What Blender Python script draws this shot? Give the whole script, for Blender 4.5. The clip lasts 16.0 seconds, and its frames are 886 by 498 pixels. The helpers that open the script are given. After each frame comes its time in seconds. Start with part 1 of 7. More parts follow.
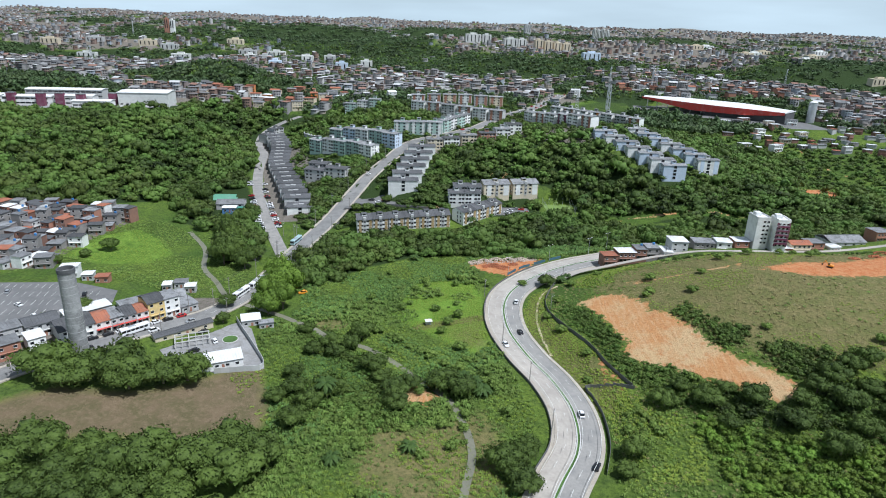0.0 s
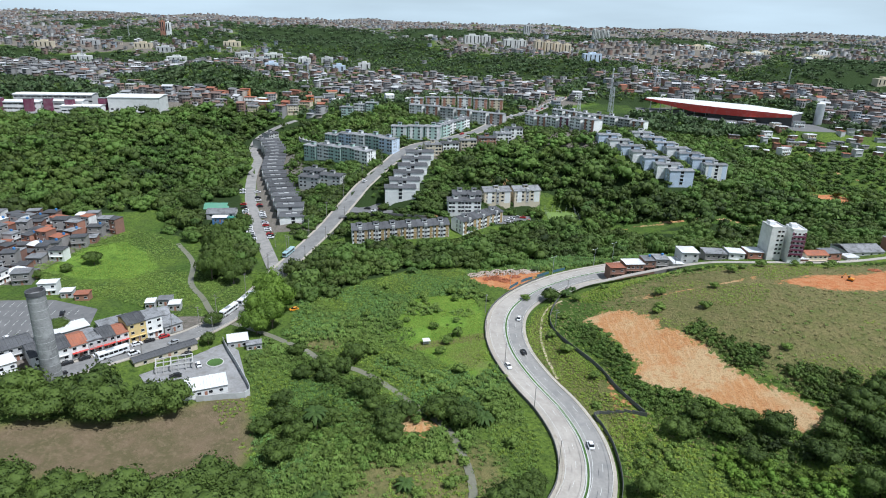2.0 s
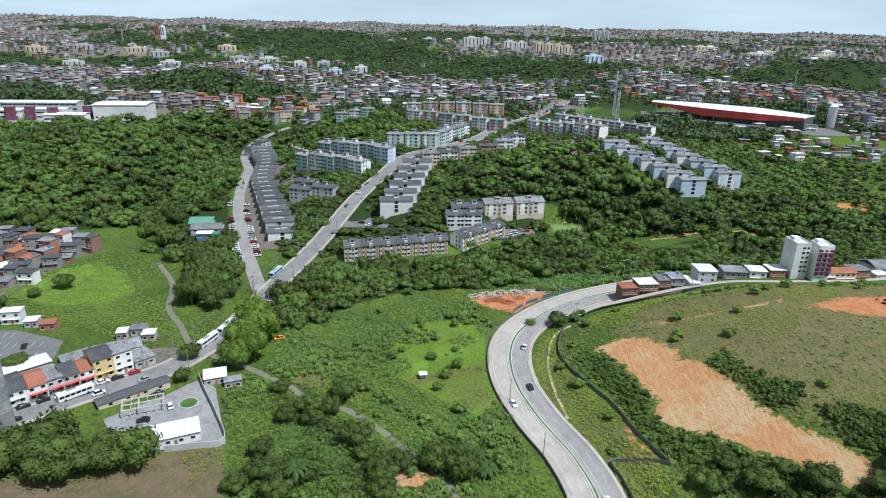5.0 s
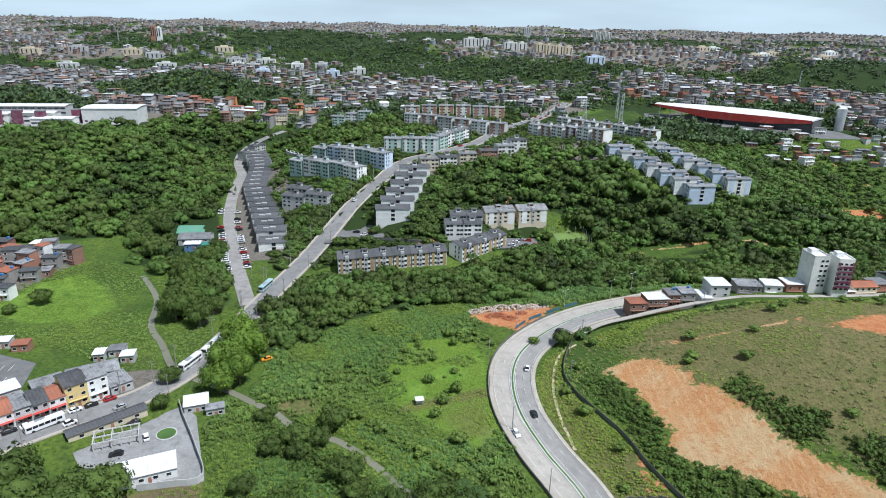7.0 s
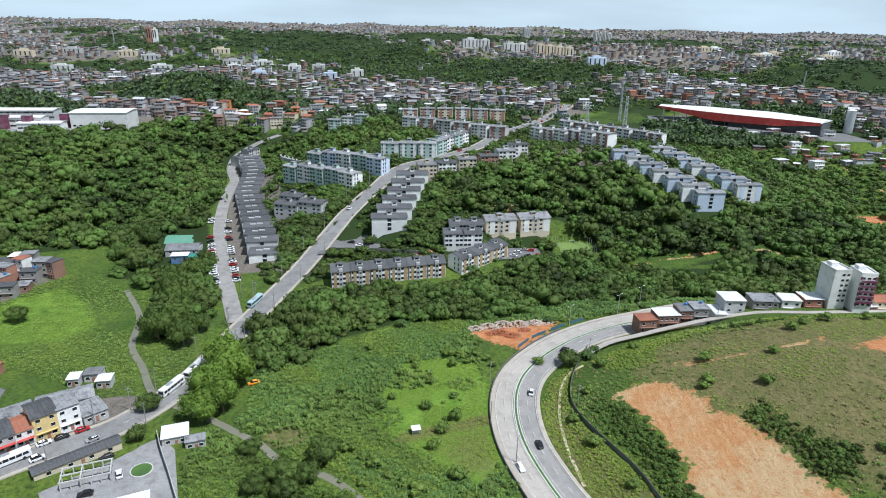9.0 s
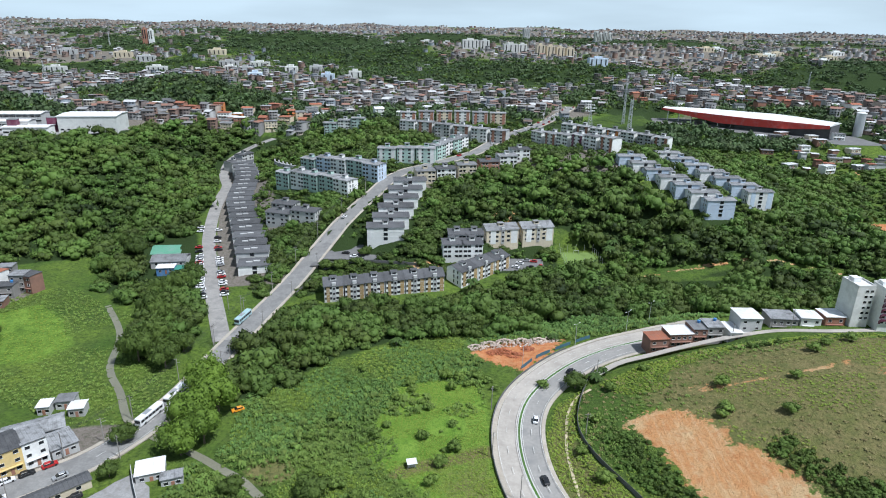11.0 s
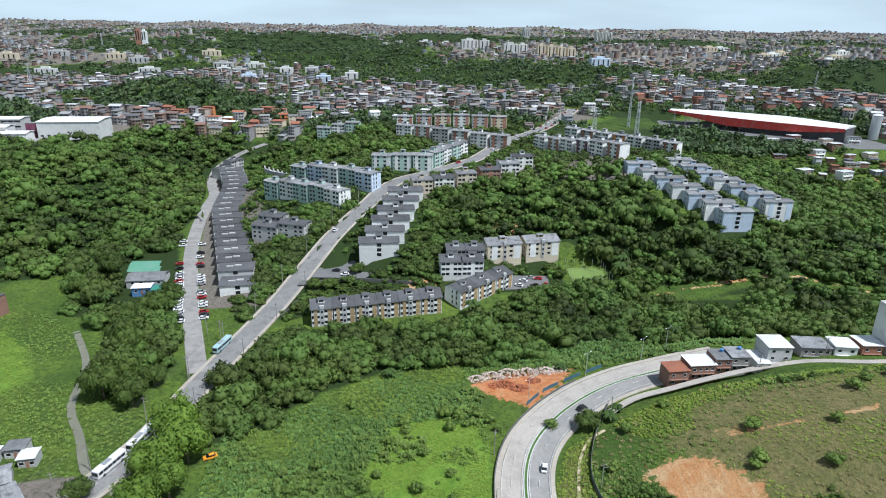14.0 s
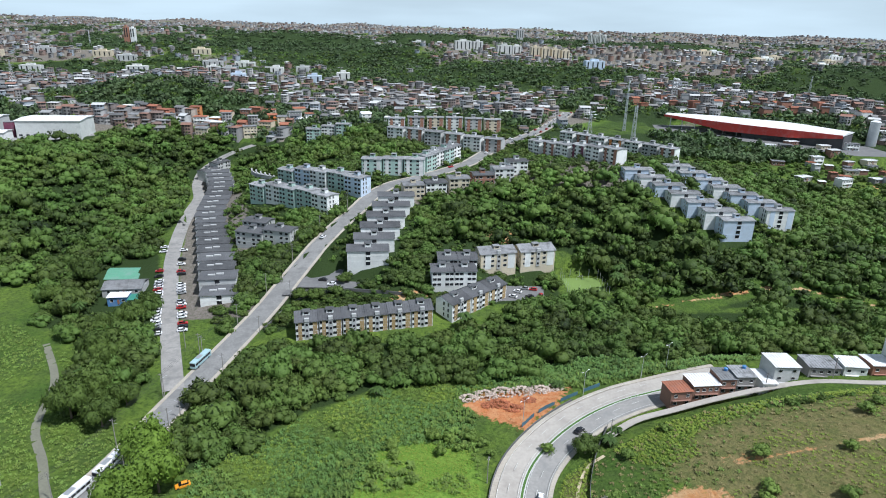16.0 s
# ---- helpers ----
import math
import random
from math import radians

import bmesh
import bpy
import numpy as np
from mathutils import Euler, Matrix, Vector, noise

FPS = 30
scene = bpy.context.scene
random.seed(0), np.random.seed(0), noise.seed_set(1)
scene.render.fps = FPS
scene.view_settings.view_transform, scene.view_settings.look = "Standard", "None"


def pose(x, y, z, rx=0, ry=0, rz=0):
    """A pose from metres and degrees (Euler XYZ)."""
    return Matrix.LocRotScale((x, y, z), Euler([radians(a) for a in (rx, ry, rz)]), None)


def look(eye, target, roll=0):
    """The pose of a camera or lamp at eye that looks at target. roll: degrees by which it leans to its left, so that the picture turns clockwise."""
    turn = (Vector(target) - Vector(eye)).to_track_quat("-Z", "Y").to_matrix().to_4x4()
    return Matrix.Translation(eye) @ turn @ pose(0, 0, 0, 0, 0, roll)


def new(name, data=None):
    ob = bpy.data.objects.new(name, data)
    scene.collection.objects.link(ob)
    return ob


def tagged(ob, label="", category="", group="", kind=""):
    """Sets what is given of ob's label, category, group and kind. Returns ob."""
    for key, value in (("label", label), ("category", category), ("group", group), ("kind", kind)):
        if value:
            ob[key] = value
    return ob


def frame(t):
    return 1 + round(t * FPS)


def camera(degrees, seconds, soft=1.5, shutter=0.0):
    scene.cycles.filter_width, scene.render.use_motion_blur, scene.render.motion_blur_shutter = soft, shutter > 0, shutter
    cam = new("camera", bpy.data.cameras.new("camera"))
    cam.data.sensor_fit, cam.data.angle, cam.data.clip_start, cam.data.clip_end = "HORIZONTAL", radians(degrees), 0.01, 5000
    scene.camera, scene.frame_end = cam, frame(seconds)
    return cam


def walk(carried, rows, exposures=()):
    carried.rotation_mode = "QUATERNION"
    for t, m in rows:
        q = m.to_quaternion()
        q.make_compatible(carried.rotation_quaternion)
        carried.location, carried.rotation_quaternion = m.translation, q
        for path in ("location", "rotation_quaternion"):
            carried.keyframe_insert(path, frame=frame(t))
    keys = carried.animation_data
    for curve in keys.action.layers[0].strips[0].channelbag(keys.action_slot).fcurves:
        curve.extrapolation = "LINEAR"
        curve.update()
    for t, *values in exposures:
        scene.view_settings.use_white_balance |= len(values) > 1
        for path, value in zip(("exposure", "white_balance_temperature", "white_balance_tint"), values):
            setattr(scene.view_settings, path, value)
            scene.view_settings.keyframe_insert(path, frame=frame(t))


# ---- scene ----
cam = camera(70.6, 16.0, 1.0)
METRES, EYE, TILT, LEAN, TURN = 131.0, 130.0, -20.1, -1.95, 0.0
ROWS = [
    (0.0, 0.0, 0.0, 0.0, 0.0, 0.0, -0.0),
    (0.5, 0.0018, 0.0303, 0.0113, -0.0, 0.03, 0.03),
    (1.0, 0.0032, 0.0603, 0.0227, 0.0, 0.05, 0.11),
    (1.5, 0.0048, 0.0904, 0.0339, 0.02, 0.06, 0.2),
    (2.0, 0.0063, 0.1203, 0.0455, 0.02, 0.09, 0.27),
    (2.5, 0.008, 0.1504, 0.057, 0.03, 0.13, 0.34),
    (3.0, 0.0098, 0.1807, 0.0681, 0.05, 0.16, 0.44),
    (3.5, 0.0115, 0.2109, 0.079, 0.07, 0.18, 0.5),
    (4.0, 0.0128, 0.2408, 0.0902, 0.07, 0.21, 0.55),
    (6.5, 0.0211, 0.3913, 0.146, 0.1, 0.31, 0.71),
    (7.0, 0.023, 0.4212, 0.1574, 0.09, 0.32, 0.71),
    (7.5, 0.0246, 0.4512, 0.1688, 0.1, 0.33, 0.76),
    (8.0, 0.0261, 0.4811, 0.1801, 0.1, 0.34, 0.8),
    (8.5, 0.0278, 0.5112, 0.1913, 0.1, 0.36, 0.83),
    (9.0, 0.0293, 0.5412, 0.2025, 0.1, 0.37, 0.87),
    (11.5, 0.0364, 0.6914, 0.2592, 0.08, 0.41, 0.93),
    (12.0, 0.0383, 0.7217, 0.2702, 0.08, 0.42, 0.95),
    (12.5, 0.0399, 0.7519, 0.2813, 0.07, 0.42, 0.95),
    (13.0, 0.0414, 0.7819, 0.2922, 0.07, 0.41, 0.98),
    (13.5, 0.0425, 0.8121, 0.3033, 0.07, 0.4, 1.03),
    (14.0, 0.0442, 0.8426, 0.3144, 0.08, 0.39, 1.1),
    (14.5, 0.0459, 0.8727, 0.3255, 0.09, 0.41, 1.15),
    (15.0, 0.048, 0.8996, 0.3359, -0.17, 0.42, 1.12),
    (15.5, 0.0477, 0.9205, 0.3428, -0.36, 0.43, 0.87),
    (16.0, 0.0464, 0.9364, 0.347, -0.66, 0.43, 0.71),
]
walk(cam, [(t, pose(0, 0, EYE, TILT, LEAN, TURN) @ pose(METRES * x, METRES * y, METRES * z, 90 + pitch, roll, yaw)) for t, x, y, z, yaw, pitch, roll in ROWS], [(0.0, 0.0, 5540, 10), (16.0, 0.06, 5540, 10)])

# ---- light ----

SUN_TO = Vector((0.40, -0.26, 0.87)).normalized()
world = bpy.data.worlds.new("sky")
scene.world = world
world.use_nodes = True
wn, wl = world.node_tree.nodes, world.node_tree.links
sky = wn.new("ShaderNodeTexSky")
sky.sky_type, sky.sun_disc = "NISHITA", False
sky.sun_elevation = math.asin(SUN_TO.z)
sky.sun_rotation = math.atan2(SUN_TO.x, SUN_TO.y)
sky.air_density, sky.dust_density, sky.ozone_density = 1.0, 2.0, 1.0
# thin broken cloud over the whole sky
coord = wn.new("ShaderNodeTexCoord")
mapping = wn.new("ShaderNodeMapping")
mapping.inputs["Scale"].default_value = (1.0, 1.0, 7.0)
cloud = wn.new("ShaderNodeTexNoise")
cloud.inputs["Scale"].default_value, cloud.inputs["Detail"].default_value = 2.6, 7.0
ramp = wn.new("ShaderNodeMapRange")
ramp.inputs["From Min"].default_value, ramp.inputs["From Max"].default_value = 0.36, 0.66
ramp.inputs["To Min"].default_value, ramp.inputs["To Max"].default_value = 0.8, 1.0
mix = wn.new("ShaderNodeMix")
mix.data_type = "RGBA"
mix.inputs["B"].default_value = (15.2, 17.4, 17.5, 1)
wl.new(coord.outputs["Generated"], mapping.inputs["Vector"])
wl.new(mapping.outputs["Vector"], cloud.inputs["Vector"])
wl.new(cloud.outputs["Fac"], ramp.inputs["Value"])
# haze whitens the sky towards the horizon
axes, haze, veil = wn.new("ShaderNodeSeparateXYZ"), wn.new("ShaderNodeMapRange"), wn.new("ShaderNodeMath")
haze.inputs["From Min"].default_value, haze.inputs["From Max"].default_value = 0.04, 0.65
haze.inputs["To Min"].default_value, haze.inputs["To Max"].default_value = 1.0, 0.16
veil.operation = "MULTIPLY"
wl.new(coord.outputs["Generated"], axes.inputs["Vector"])
wl.new(axes.outputs["Z"], haze.inputs["Value"])
wl.new(ramp.outputs["Result"], veil.inputs[0])
wl.new(haze.outputs["Result"], veil.inputs[1])
wl.new(veil.outputs[0], mix.inputs["Factor"])
wl.new(sky.outputs["Color"], mix.inputs["A"])
wl.new(mix.outputs["Result"], wn["Background"].inputs["Color"])
wn["Background"].inputs["Strength"].default_value = 0.046
sun = new("sun", bpy.data.lights.new("sun", "SUN"))
sun.data.energy, sun.data.angle, sun.data.color = 5.0, radians(0.6), (1.0, 0.95, 0.87)
sun.matrix_world = look(SUN_TO * 800, (0, 0, 0))


# ---- materials ----
def material(name, colour, rough=0.8, vary=0.25, scale=1.0, bump=0.0, metal=0.0, tint=0.0, island=0.0, dirt=None, wave=0.0):
    """A surface with grain and stains at two scales; tint: spread from object to object; island: from piece to piece."""
    m = bpy.data.materials.new(name)
    m.use_nodes = True
    n, l = m.node_tree.nodes, m.node_tree.links
    b = n["Principled BSDF"]
    b.inputs["Roughness"].default_value, b.inputs["Metallic"].default_value = rough, metal
    geo = n.new("ShaderNodeNewGeometry")
    big, small = n.new("ShaderNodeTexNoise"), n.new("ShaderNodeTexNoise")
    for node, s in ((big, 0.13 * scale), (small, 2.1 * scale)):
        node.inputs["Scale"].default_value, node.inputs["Detail"].default_value = s, 5.0
        l.new(geo.outputs["Position"], node.inputs["Vector"])
    add = n.new("ShaderNodeMath")
    add.operation = "ADD"
    l.new(big.outputs["Fac"], add.inputs[0])
    l.new(small.outputs["Fac"], add.inputs[1])
    value = n.new("ShaderNodeMapRange")
    value.inputs["From Min"].default_value, value.inputs["From Max"].default_value = 0.7, 1.3
    value.inputs["To Min"].default_value, value.inputs["To Max"].default_value = 1 - vary, 1 + vary
    l.new(add.outputs[0], value.inputs["Value"])
    last = value.outputs["Result"]
    if tint or island:
        source = n.new("ShaderNodeObjectInfo").outputs["Random"] if tint else geo.outputs["Random Per Island"]
        r = n.new("ShaderNodeMapRange")
        s = tint or island
        r.inputs["To Min"].default_value, r.inputs["To Max"].default_value = 1 - s, 1 + s
        l.new(source, r.inputs["Value"])
        mul = n.new("ShaderNodeMath")
        mul.operation = "MULTIPLY"
        l.new(last, mul.inputs[0])
        l.new(r.outputs["Result"], mul.inputs[1])
        last = mul.outputs[0]
    hsv = n.new("ShaderNodeHueSaturation")
    hsv.inputs["Color"].default_value = (*colour, 1)
    l.new(last, hsv.inputs["Value"])
    out = hsv.outputs["Color"]
    if dirt:
        dn = n.new("ShaderNodeTexNoise")
        dn.inputs["Scale"].default_value, dn.inputs["Detail"].default_value = 0.45 * scale, 8.0
        l.new(geo.outputs["Position"], dn.inputs["Vector"])
        dr = n.new("ShaderNodeMapRange")
        dr.inputs["From Min"].default_value, dr.inputs["From Max"].default_value = 0.48, 0.72
        l.new(dn.outputs["Fac"], dr.inputs["Value"])
        dm = n.new("ShaderNodeMix")
        dm.data_type = "RGBA"
        dm.inputs["B"].default_value = (*dirt, 1)
        l.new(dr.outputs["Result"], dm.inputs["Factor"])
        l.new(out, dm.inputs["A"])
        out = dm.outputs["Result"]
    l.new(out, b.inputs["Base Color"])
    if bump:
        bp = n.new("ShaderNodeBump")
        bp.inputs["Strength"].default_value, bp.inputs["Distance"].default_value = 0.7, bump
        l.new(small.outputs["Fac"], bp.inputs["Height"])
        l.new(bp.outputs["Normal"], b.inputs["Normal"])
    return m


def leaf_material(name, dark, light, hue=0.06):
    """Foliage: each clump of leaves and each tree differs a little; light passes through thinly."""
    m = bpy.data.materials.new(name)
    m.use_nodes = True
    n, l = m.node_tree.nodes, m.node_tree.links
    b = n["Principled BSDF"]
    b.inputs["Roughness"].default_value = 0.62
    b.inputs["Specular IOR Level"].default_value = 0.25
    geo, info, att = n.new("ShaderNodeNewGeometry"), n.new("ShaderNodeObjectInfo"), n.new("ShaderNodeAttribute")
    att.attribute_name = "tree"
    spot = n.new("ShaderNodeTexNoise")
    spot.inputs["Scale"].default_value, spot.inputs["Detail"].default_value = 0.021, 3.0
    l.new(geo.outputs["Position"], spot.inputs["Vector"])
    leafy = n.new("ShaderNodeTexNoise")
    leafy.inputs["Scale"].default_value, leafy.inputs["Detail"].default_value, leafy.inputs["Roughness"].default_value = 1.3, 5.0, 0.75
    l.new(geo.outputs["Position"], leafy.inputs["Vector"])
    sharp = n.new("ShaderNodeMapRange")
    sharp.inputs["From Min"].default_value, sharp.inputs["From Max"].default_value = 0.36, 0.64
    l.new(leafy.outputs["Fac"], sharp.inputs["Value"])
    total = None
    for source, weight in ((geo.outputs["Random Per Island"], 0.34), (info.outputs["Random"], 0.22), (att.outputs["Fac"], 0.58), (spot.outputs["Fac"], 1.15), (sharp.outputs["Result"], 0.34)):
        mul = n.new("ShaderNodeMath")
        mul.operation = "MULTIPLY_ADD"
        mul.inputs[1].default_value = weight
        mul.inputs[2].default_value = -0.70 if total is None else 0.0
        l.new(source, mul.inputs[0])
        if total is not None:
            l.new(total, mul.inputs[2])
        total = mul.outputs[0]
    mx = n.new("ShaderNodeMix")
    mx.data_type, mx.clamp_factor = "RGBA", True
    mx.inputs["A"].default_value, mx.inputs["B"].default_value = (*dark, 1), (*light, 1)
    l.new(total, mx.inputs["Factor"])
    hs = n.new("ShaderNodeHueSaturation")
    hr = n.new("ShaderNodeMapRange")
    hr.inputs["To Min"].default_value, hr.inputs["To Max"].default_value = 0.5 - hue / 2, 0.5 + hue / 2
    l.new(att.outputs["Fac"], hr.inputs["Value"])
    l.new(hr.outputs["Result"], hs.inputs["Hue"])
    l.new(mx.outputs["Result"], hs.inputs["Color"])
    l.new(hs.outputs["Color"], b.inputs["Base Color"])
    bp = n.new("ShaderNodeBump")
    bp.inputs["Strength"].default_value, bp.inputs["Distance"].default_value = 0.9, 0.35
    l.new(leafy.outputs["Fac"], bp.inputs["Height"])
    l.new(bp.outputs["Normal"], b.inputs["Normal"])
    tr = n.new("ShaderNodeBsdfTranslucent")
    l.new(hs.outputs["Color"], tr.inputs["Color"])
    ms = n.new("ShaderNodeMixShader")
    ms.inputs["Fac"].default_value = 0.13
    l.new(b.outputs["BSDF"], ms.inputs[1])
    l.new(tr.outputs["BSDF"], ms.inputs[2])
    l.new(ms.outputs["Shader"], n["Material Output"].inputs["Surface"])
    return m


ASPHALT = material("asphalt", (0.15, 0.148, 0.145), 0.9, 0.16, 0.6, 0.01, dirt=(0.19, 0.185, 0.18))
PALE_ROAD = material("pale concrete road", (0.40, 0.365, 0.32), 0.9, 0.12, 0.5, 0.01, dirt=(0.32, 0.29, 0.255))
PAVING = material("pavement concrete", (0.40, 0.36, 0.30), 0.92, 0.18, 0.8, 0.01, dirt=(0.36, 0.31, 0.25))
KERB = material("kerb concrete", (0.5, 0.49, 0.46), 0.9, 0.15)
PAINT = material("worn road paint", (0.60, 0.60, 0.56), 0.8, 0.35, 3.0, dirt=(0.36, 0.35, 0.33))
CONCRETE = material("weathered concrete", (0.40, 0.40, 0.39), 0.92, 0.25, 1.0, 0.02, dirt=(0.22, 0.22, 0.21))
WATER = material("creek water", (0.19, 0.185, 0.135), 0.45, 0.2, 0.7, 0.02)
GLASS = material("dark window glass", (0.018, 0.02, 0.023), 0.2, 0.3, 0.5, tint=0.5)
STEEL = material("galvanised steel", (0.55, 0.56, 0.57), 0.5, 0.15, metal=0.5)
TIMBER = material("weathered pole", (0.28, 0.26, 0.24), 0.9, 0.2)
CABLE = material("black cable", (0.03, 0.03, 0.03), 0.7, 0.1)
BARK = material("bark", (0.17, 0.13, 0.095), 0.95, 0.3, 3.0, 0.03)
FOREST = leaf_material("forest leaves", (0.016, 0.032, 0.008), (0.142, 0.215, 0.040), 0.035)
# distance haze put into the leaf colour: duller and bluer than FOREST
HAZED_FOREST = leaf_material("hazed far leaves", (0.018, 0.034, 0.016), (0.102, 0.150, 0.055), 0.03)
# FOREST made darker: cloud shade on the nearer woods put into the colour
SHADED_FOREST = leaf_material("cloud-shaded forest leaves", (0.013, 0.027, 0.008), (0.116, 0.172, 0.034), 0.035)
BRIGHT_LEAF = leaf_material("fresh leaves", (0.034, 0.066, 0.009), (0.180, 0.275, 0.034), 0.03)
MEADOW = leaf_material("meadow grass", (0.115, 0.185, 0.020), (0.270, 0.345, 0.052), 0.03)
SHRUB = leaf_material("shrub leaves", (0.030, 0.060, 0.012), (0.138, 0.205, 0.038), 0.03)
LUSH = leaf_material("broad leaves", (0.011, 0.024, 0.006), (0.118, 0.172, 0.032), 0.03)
HERB = leaf_material("herb leaves", (0.056, 0.104, 0.022), (0.205, 0.285, 0.056), 0.03)
TARO = leaf_material("broad taro leaves", (0.048, 0.104, 0.026), (0.160, 0.262, 0.064), 0.02)
STRAW = leaf_material("dry grass", (0.120, 0.112, 0.038), (0.290, 0.245, 0.110), 0.02)
PALM = leaf_material("palm fronds", (0.022, 0.048, 0.010), (0.085, 0.140, 0.030), 0.03)


# ---- the lie of the land ----
# Hills and hollows: x, y, height
BROAD_HILLS = [
    (-600, -100, 0.4), (-450, -100, 2.3), (150, -100, 1.2), (300, -100, 3.6), (-600, 50, 0.6), (-450, 50, 3.5), (450, 50, 2.9), (600, 50, 0.5),
    (300, 200, 10.0), (450, 200, 5.2), (600, 200, 1.7), (-600, 350, 3.6), (-300, 350, 4.5), (450, 350, 8.4), (600, 350, 5.3), (-600, 500, 8.1),
    (-450, 500, 13.6), (600, 500, 8.2), (-600, 650, 7.0), (-450, 650, 14.0), (0, 650, 16.2), (150, 650, 11.0), (450, 650, 13.8), (600, 650, 7.0),
    (-600, 800, 8.1), (-450, 800, 13.5), (-300, 800, 7.3), (-150, 800, 6.9), (0, 800, 11.3), (300, 800, 5.5), (450, 800, 9.6), (600, 800, 3.7),
    (-600, 950, 6.7), (-450, 950, 10.1), (-300, 950, 3.4), (-150, 950, 1.7), (0, 950, 5.1), (150, 950, 7.8), (300, 950, 12.7), (450, 950, 8.9),
]
SOUTH_HILLS = [
    (-300, 170, 2.6), (-150, 170, 1.2), (50, 170, -5.2), (200, 170, 3.7), (-300, 220, 1.7), (-200, 220, 2.1), (-150, 220, 2.0), (150, 220, 5.3),
    (250, 220, 4.9), (300, 220, 3.9), (150, 270, 9.1), (250, 270, 4.0), (300, 270, 3.9), (0, 320, -1.8), (150, 320, 6.5), (200, 320, 3.4),
    (300, 320, 4.2), (100, 370, -4.0),
]
MIDDLE_HILLS = [
    (200, 370, -7.3), (-150, 420, -2.4), (0, 420, 4.6), (100, 420, -4.7), (-300, 470, 7.6), (-50, 470, 2.0), (0, 470, 7.6), (150, 470, 5.9),
    (200, 470, 5.0), (-300, 520, 3.3), (-250, 520, 6.3), (-150, 520, -8.7), (-100, 520, 7.4), (-50, 520, 7.5), (50, 520, 9.6), (100, 520, 11.7),
    (150, 520, 9.7), (200, 520, 5.7),
]
NORTH_HILLS = [
    (300, 520, -4.4), (-300, 570, 4.9), (-250, 570, 8.5), (-100, 570, 3.8), (0, 570, 2.9), (200, 570, 6.0), (-200, 620, -10.6), (-150, 620, -13.4),
    (-50, 620, 2.5), (150, 620, 5.1), (-300, 670, 6.1), (-250, 670, 6.5), (-50, 670, 2.1), (0, 670, 2.0), (50, 670, 2.8), (250, 670, -2.6),
]


def land(x, y):
    """Height of the open ground."""
    x, y = np.asarray(x, float), np.asarray(y, float)
    z = 110 * np.clip((y - 500) / 4500, 0, 1) ** 0.9
    for r, hills in ((140.0, BROAD_HILLS), (48.0, SOUTH_HILLS), (48.0, MIDDLE_HILLS), (48.0, NORTH_HILLS)):
        for cx, cy, h in hills:
            z = z + h * np.exp(-((x - cx) ** 2 + (y - cy) ** 2) / (2 * r * r))
    z = z + 27 * np.exp(-((x + 278) / 74) ** 2 - ((y - 815) / 58) ** 2) + 16 * np.exp(-((x + 560) / 260) ** 2 - ((y - 1900) / 260) ** 2)
    z = z + np.interp(y, [820, 1000, 1250, 1500, 2300, 3400, 4900], [0, 8, 30, 44, 34, 18, 6])
    far = np.clip((np.hypot(x, y - 300) - 480) / 500, 0, 1)
    z = z + far * (9 * np.sin(x / 173 + 1.2) * np.cos(y / 221 + 0.4) + 7 * np.sin(x / 97 + y / 131 + 2.0) + 5 * np.sin(x / 311 - y / 67))
    z = z + far * 26 * np.clip((np.abs(x) - 350) / 900, 0, 1) * np.clip((1500 - y) / 800, 0, 1)
    return z


def smooth_line(points, step=3.0):
    """Even samples along a rounded line through the points."""
    p = [Vector(q) for q in points]
    p = [p[0] * 2 - p[1]] + p + [p[-1] * 2 - p[-2]]
    dense = []
    for a, b, c, d in zip(p, p[1:], p[2:], p[3:]):
        for k in range(24):
            u = k / 24
            dense.append(0.5 * ((2 * b) + (c - a) * u + (2 * a - 5 * b + 4 * c - d) * u * u + (3 * b - a - 3 * c + d) * u ** 3))
    dense.append(p[-2])
    run, out = 0.0, [dense[0]]
    for a, b in zip(dense, dense[1:]):
        run += (b - a).length
        if run >= step:
            out.append(b)
            run = 0.0
    return np.array([(v.x, v.y) for v in out])


def line_heights(line, soften=9):
    z = land(line[:, 0], line[:, 1])
    pad = np.pad(z, soften, mode="edge")
    kernel = np.hanning(2 * soften + 1)
    return np.convolve(pad, kernel / kernel.sum(), mode="valid")


def inside(poly, x, y):
    x, y = np.asarray(x, float), np.asarray(y, float)
    c = np.zeros(x.shape, bool)
    for (x1, y1), (x2, y2) in zip(poly, poly[1:] + poly[:1]):
        hit = ((y1 > y) != (y2 > y)) & (x < (x2 - x1) * (y - y1) / (y2 - y1 + 1e-9) + x1)
        c ^= hit
    return c


def edge_distance(poly, x, y):
    d = np.full(np.shape(x), 1e9)
    for (x1, y1), (x2, y2) in zip(poly, poly[1:] + poly[:1]):
        dx, dy = x2 - x1, y2 - y1
        u = np.clip(((x - x1) * dx + (y - y1) * dy) / (dx * dx + dy * dy), 0, 1)
        d = np.minimum(d, np.hypot(x - x1 - u * dx, y - y1 - u * dy))
    return d


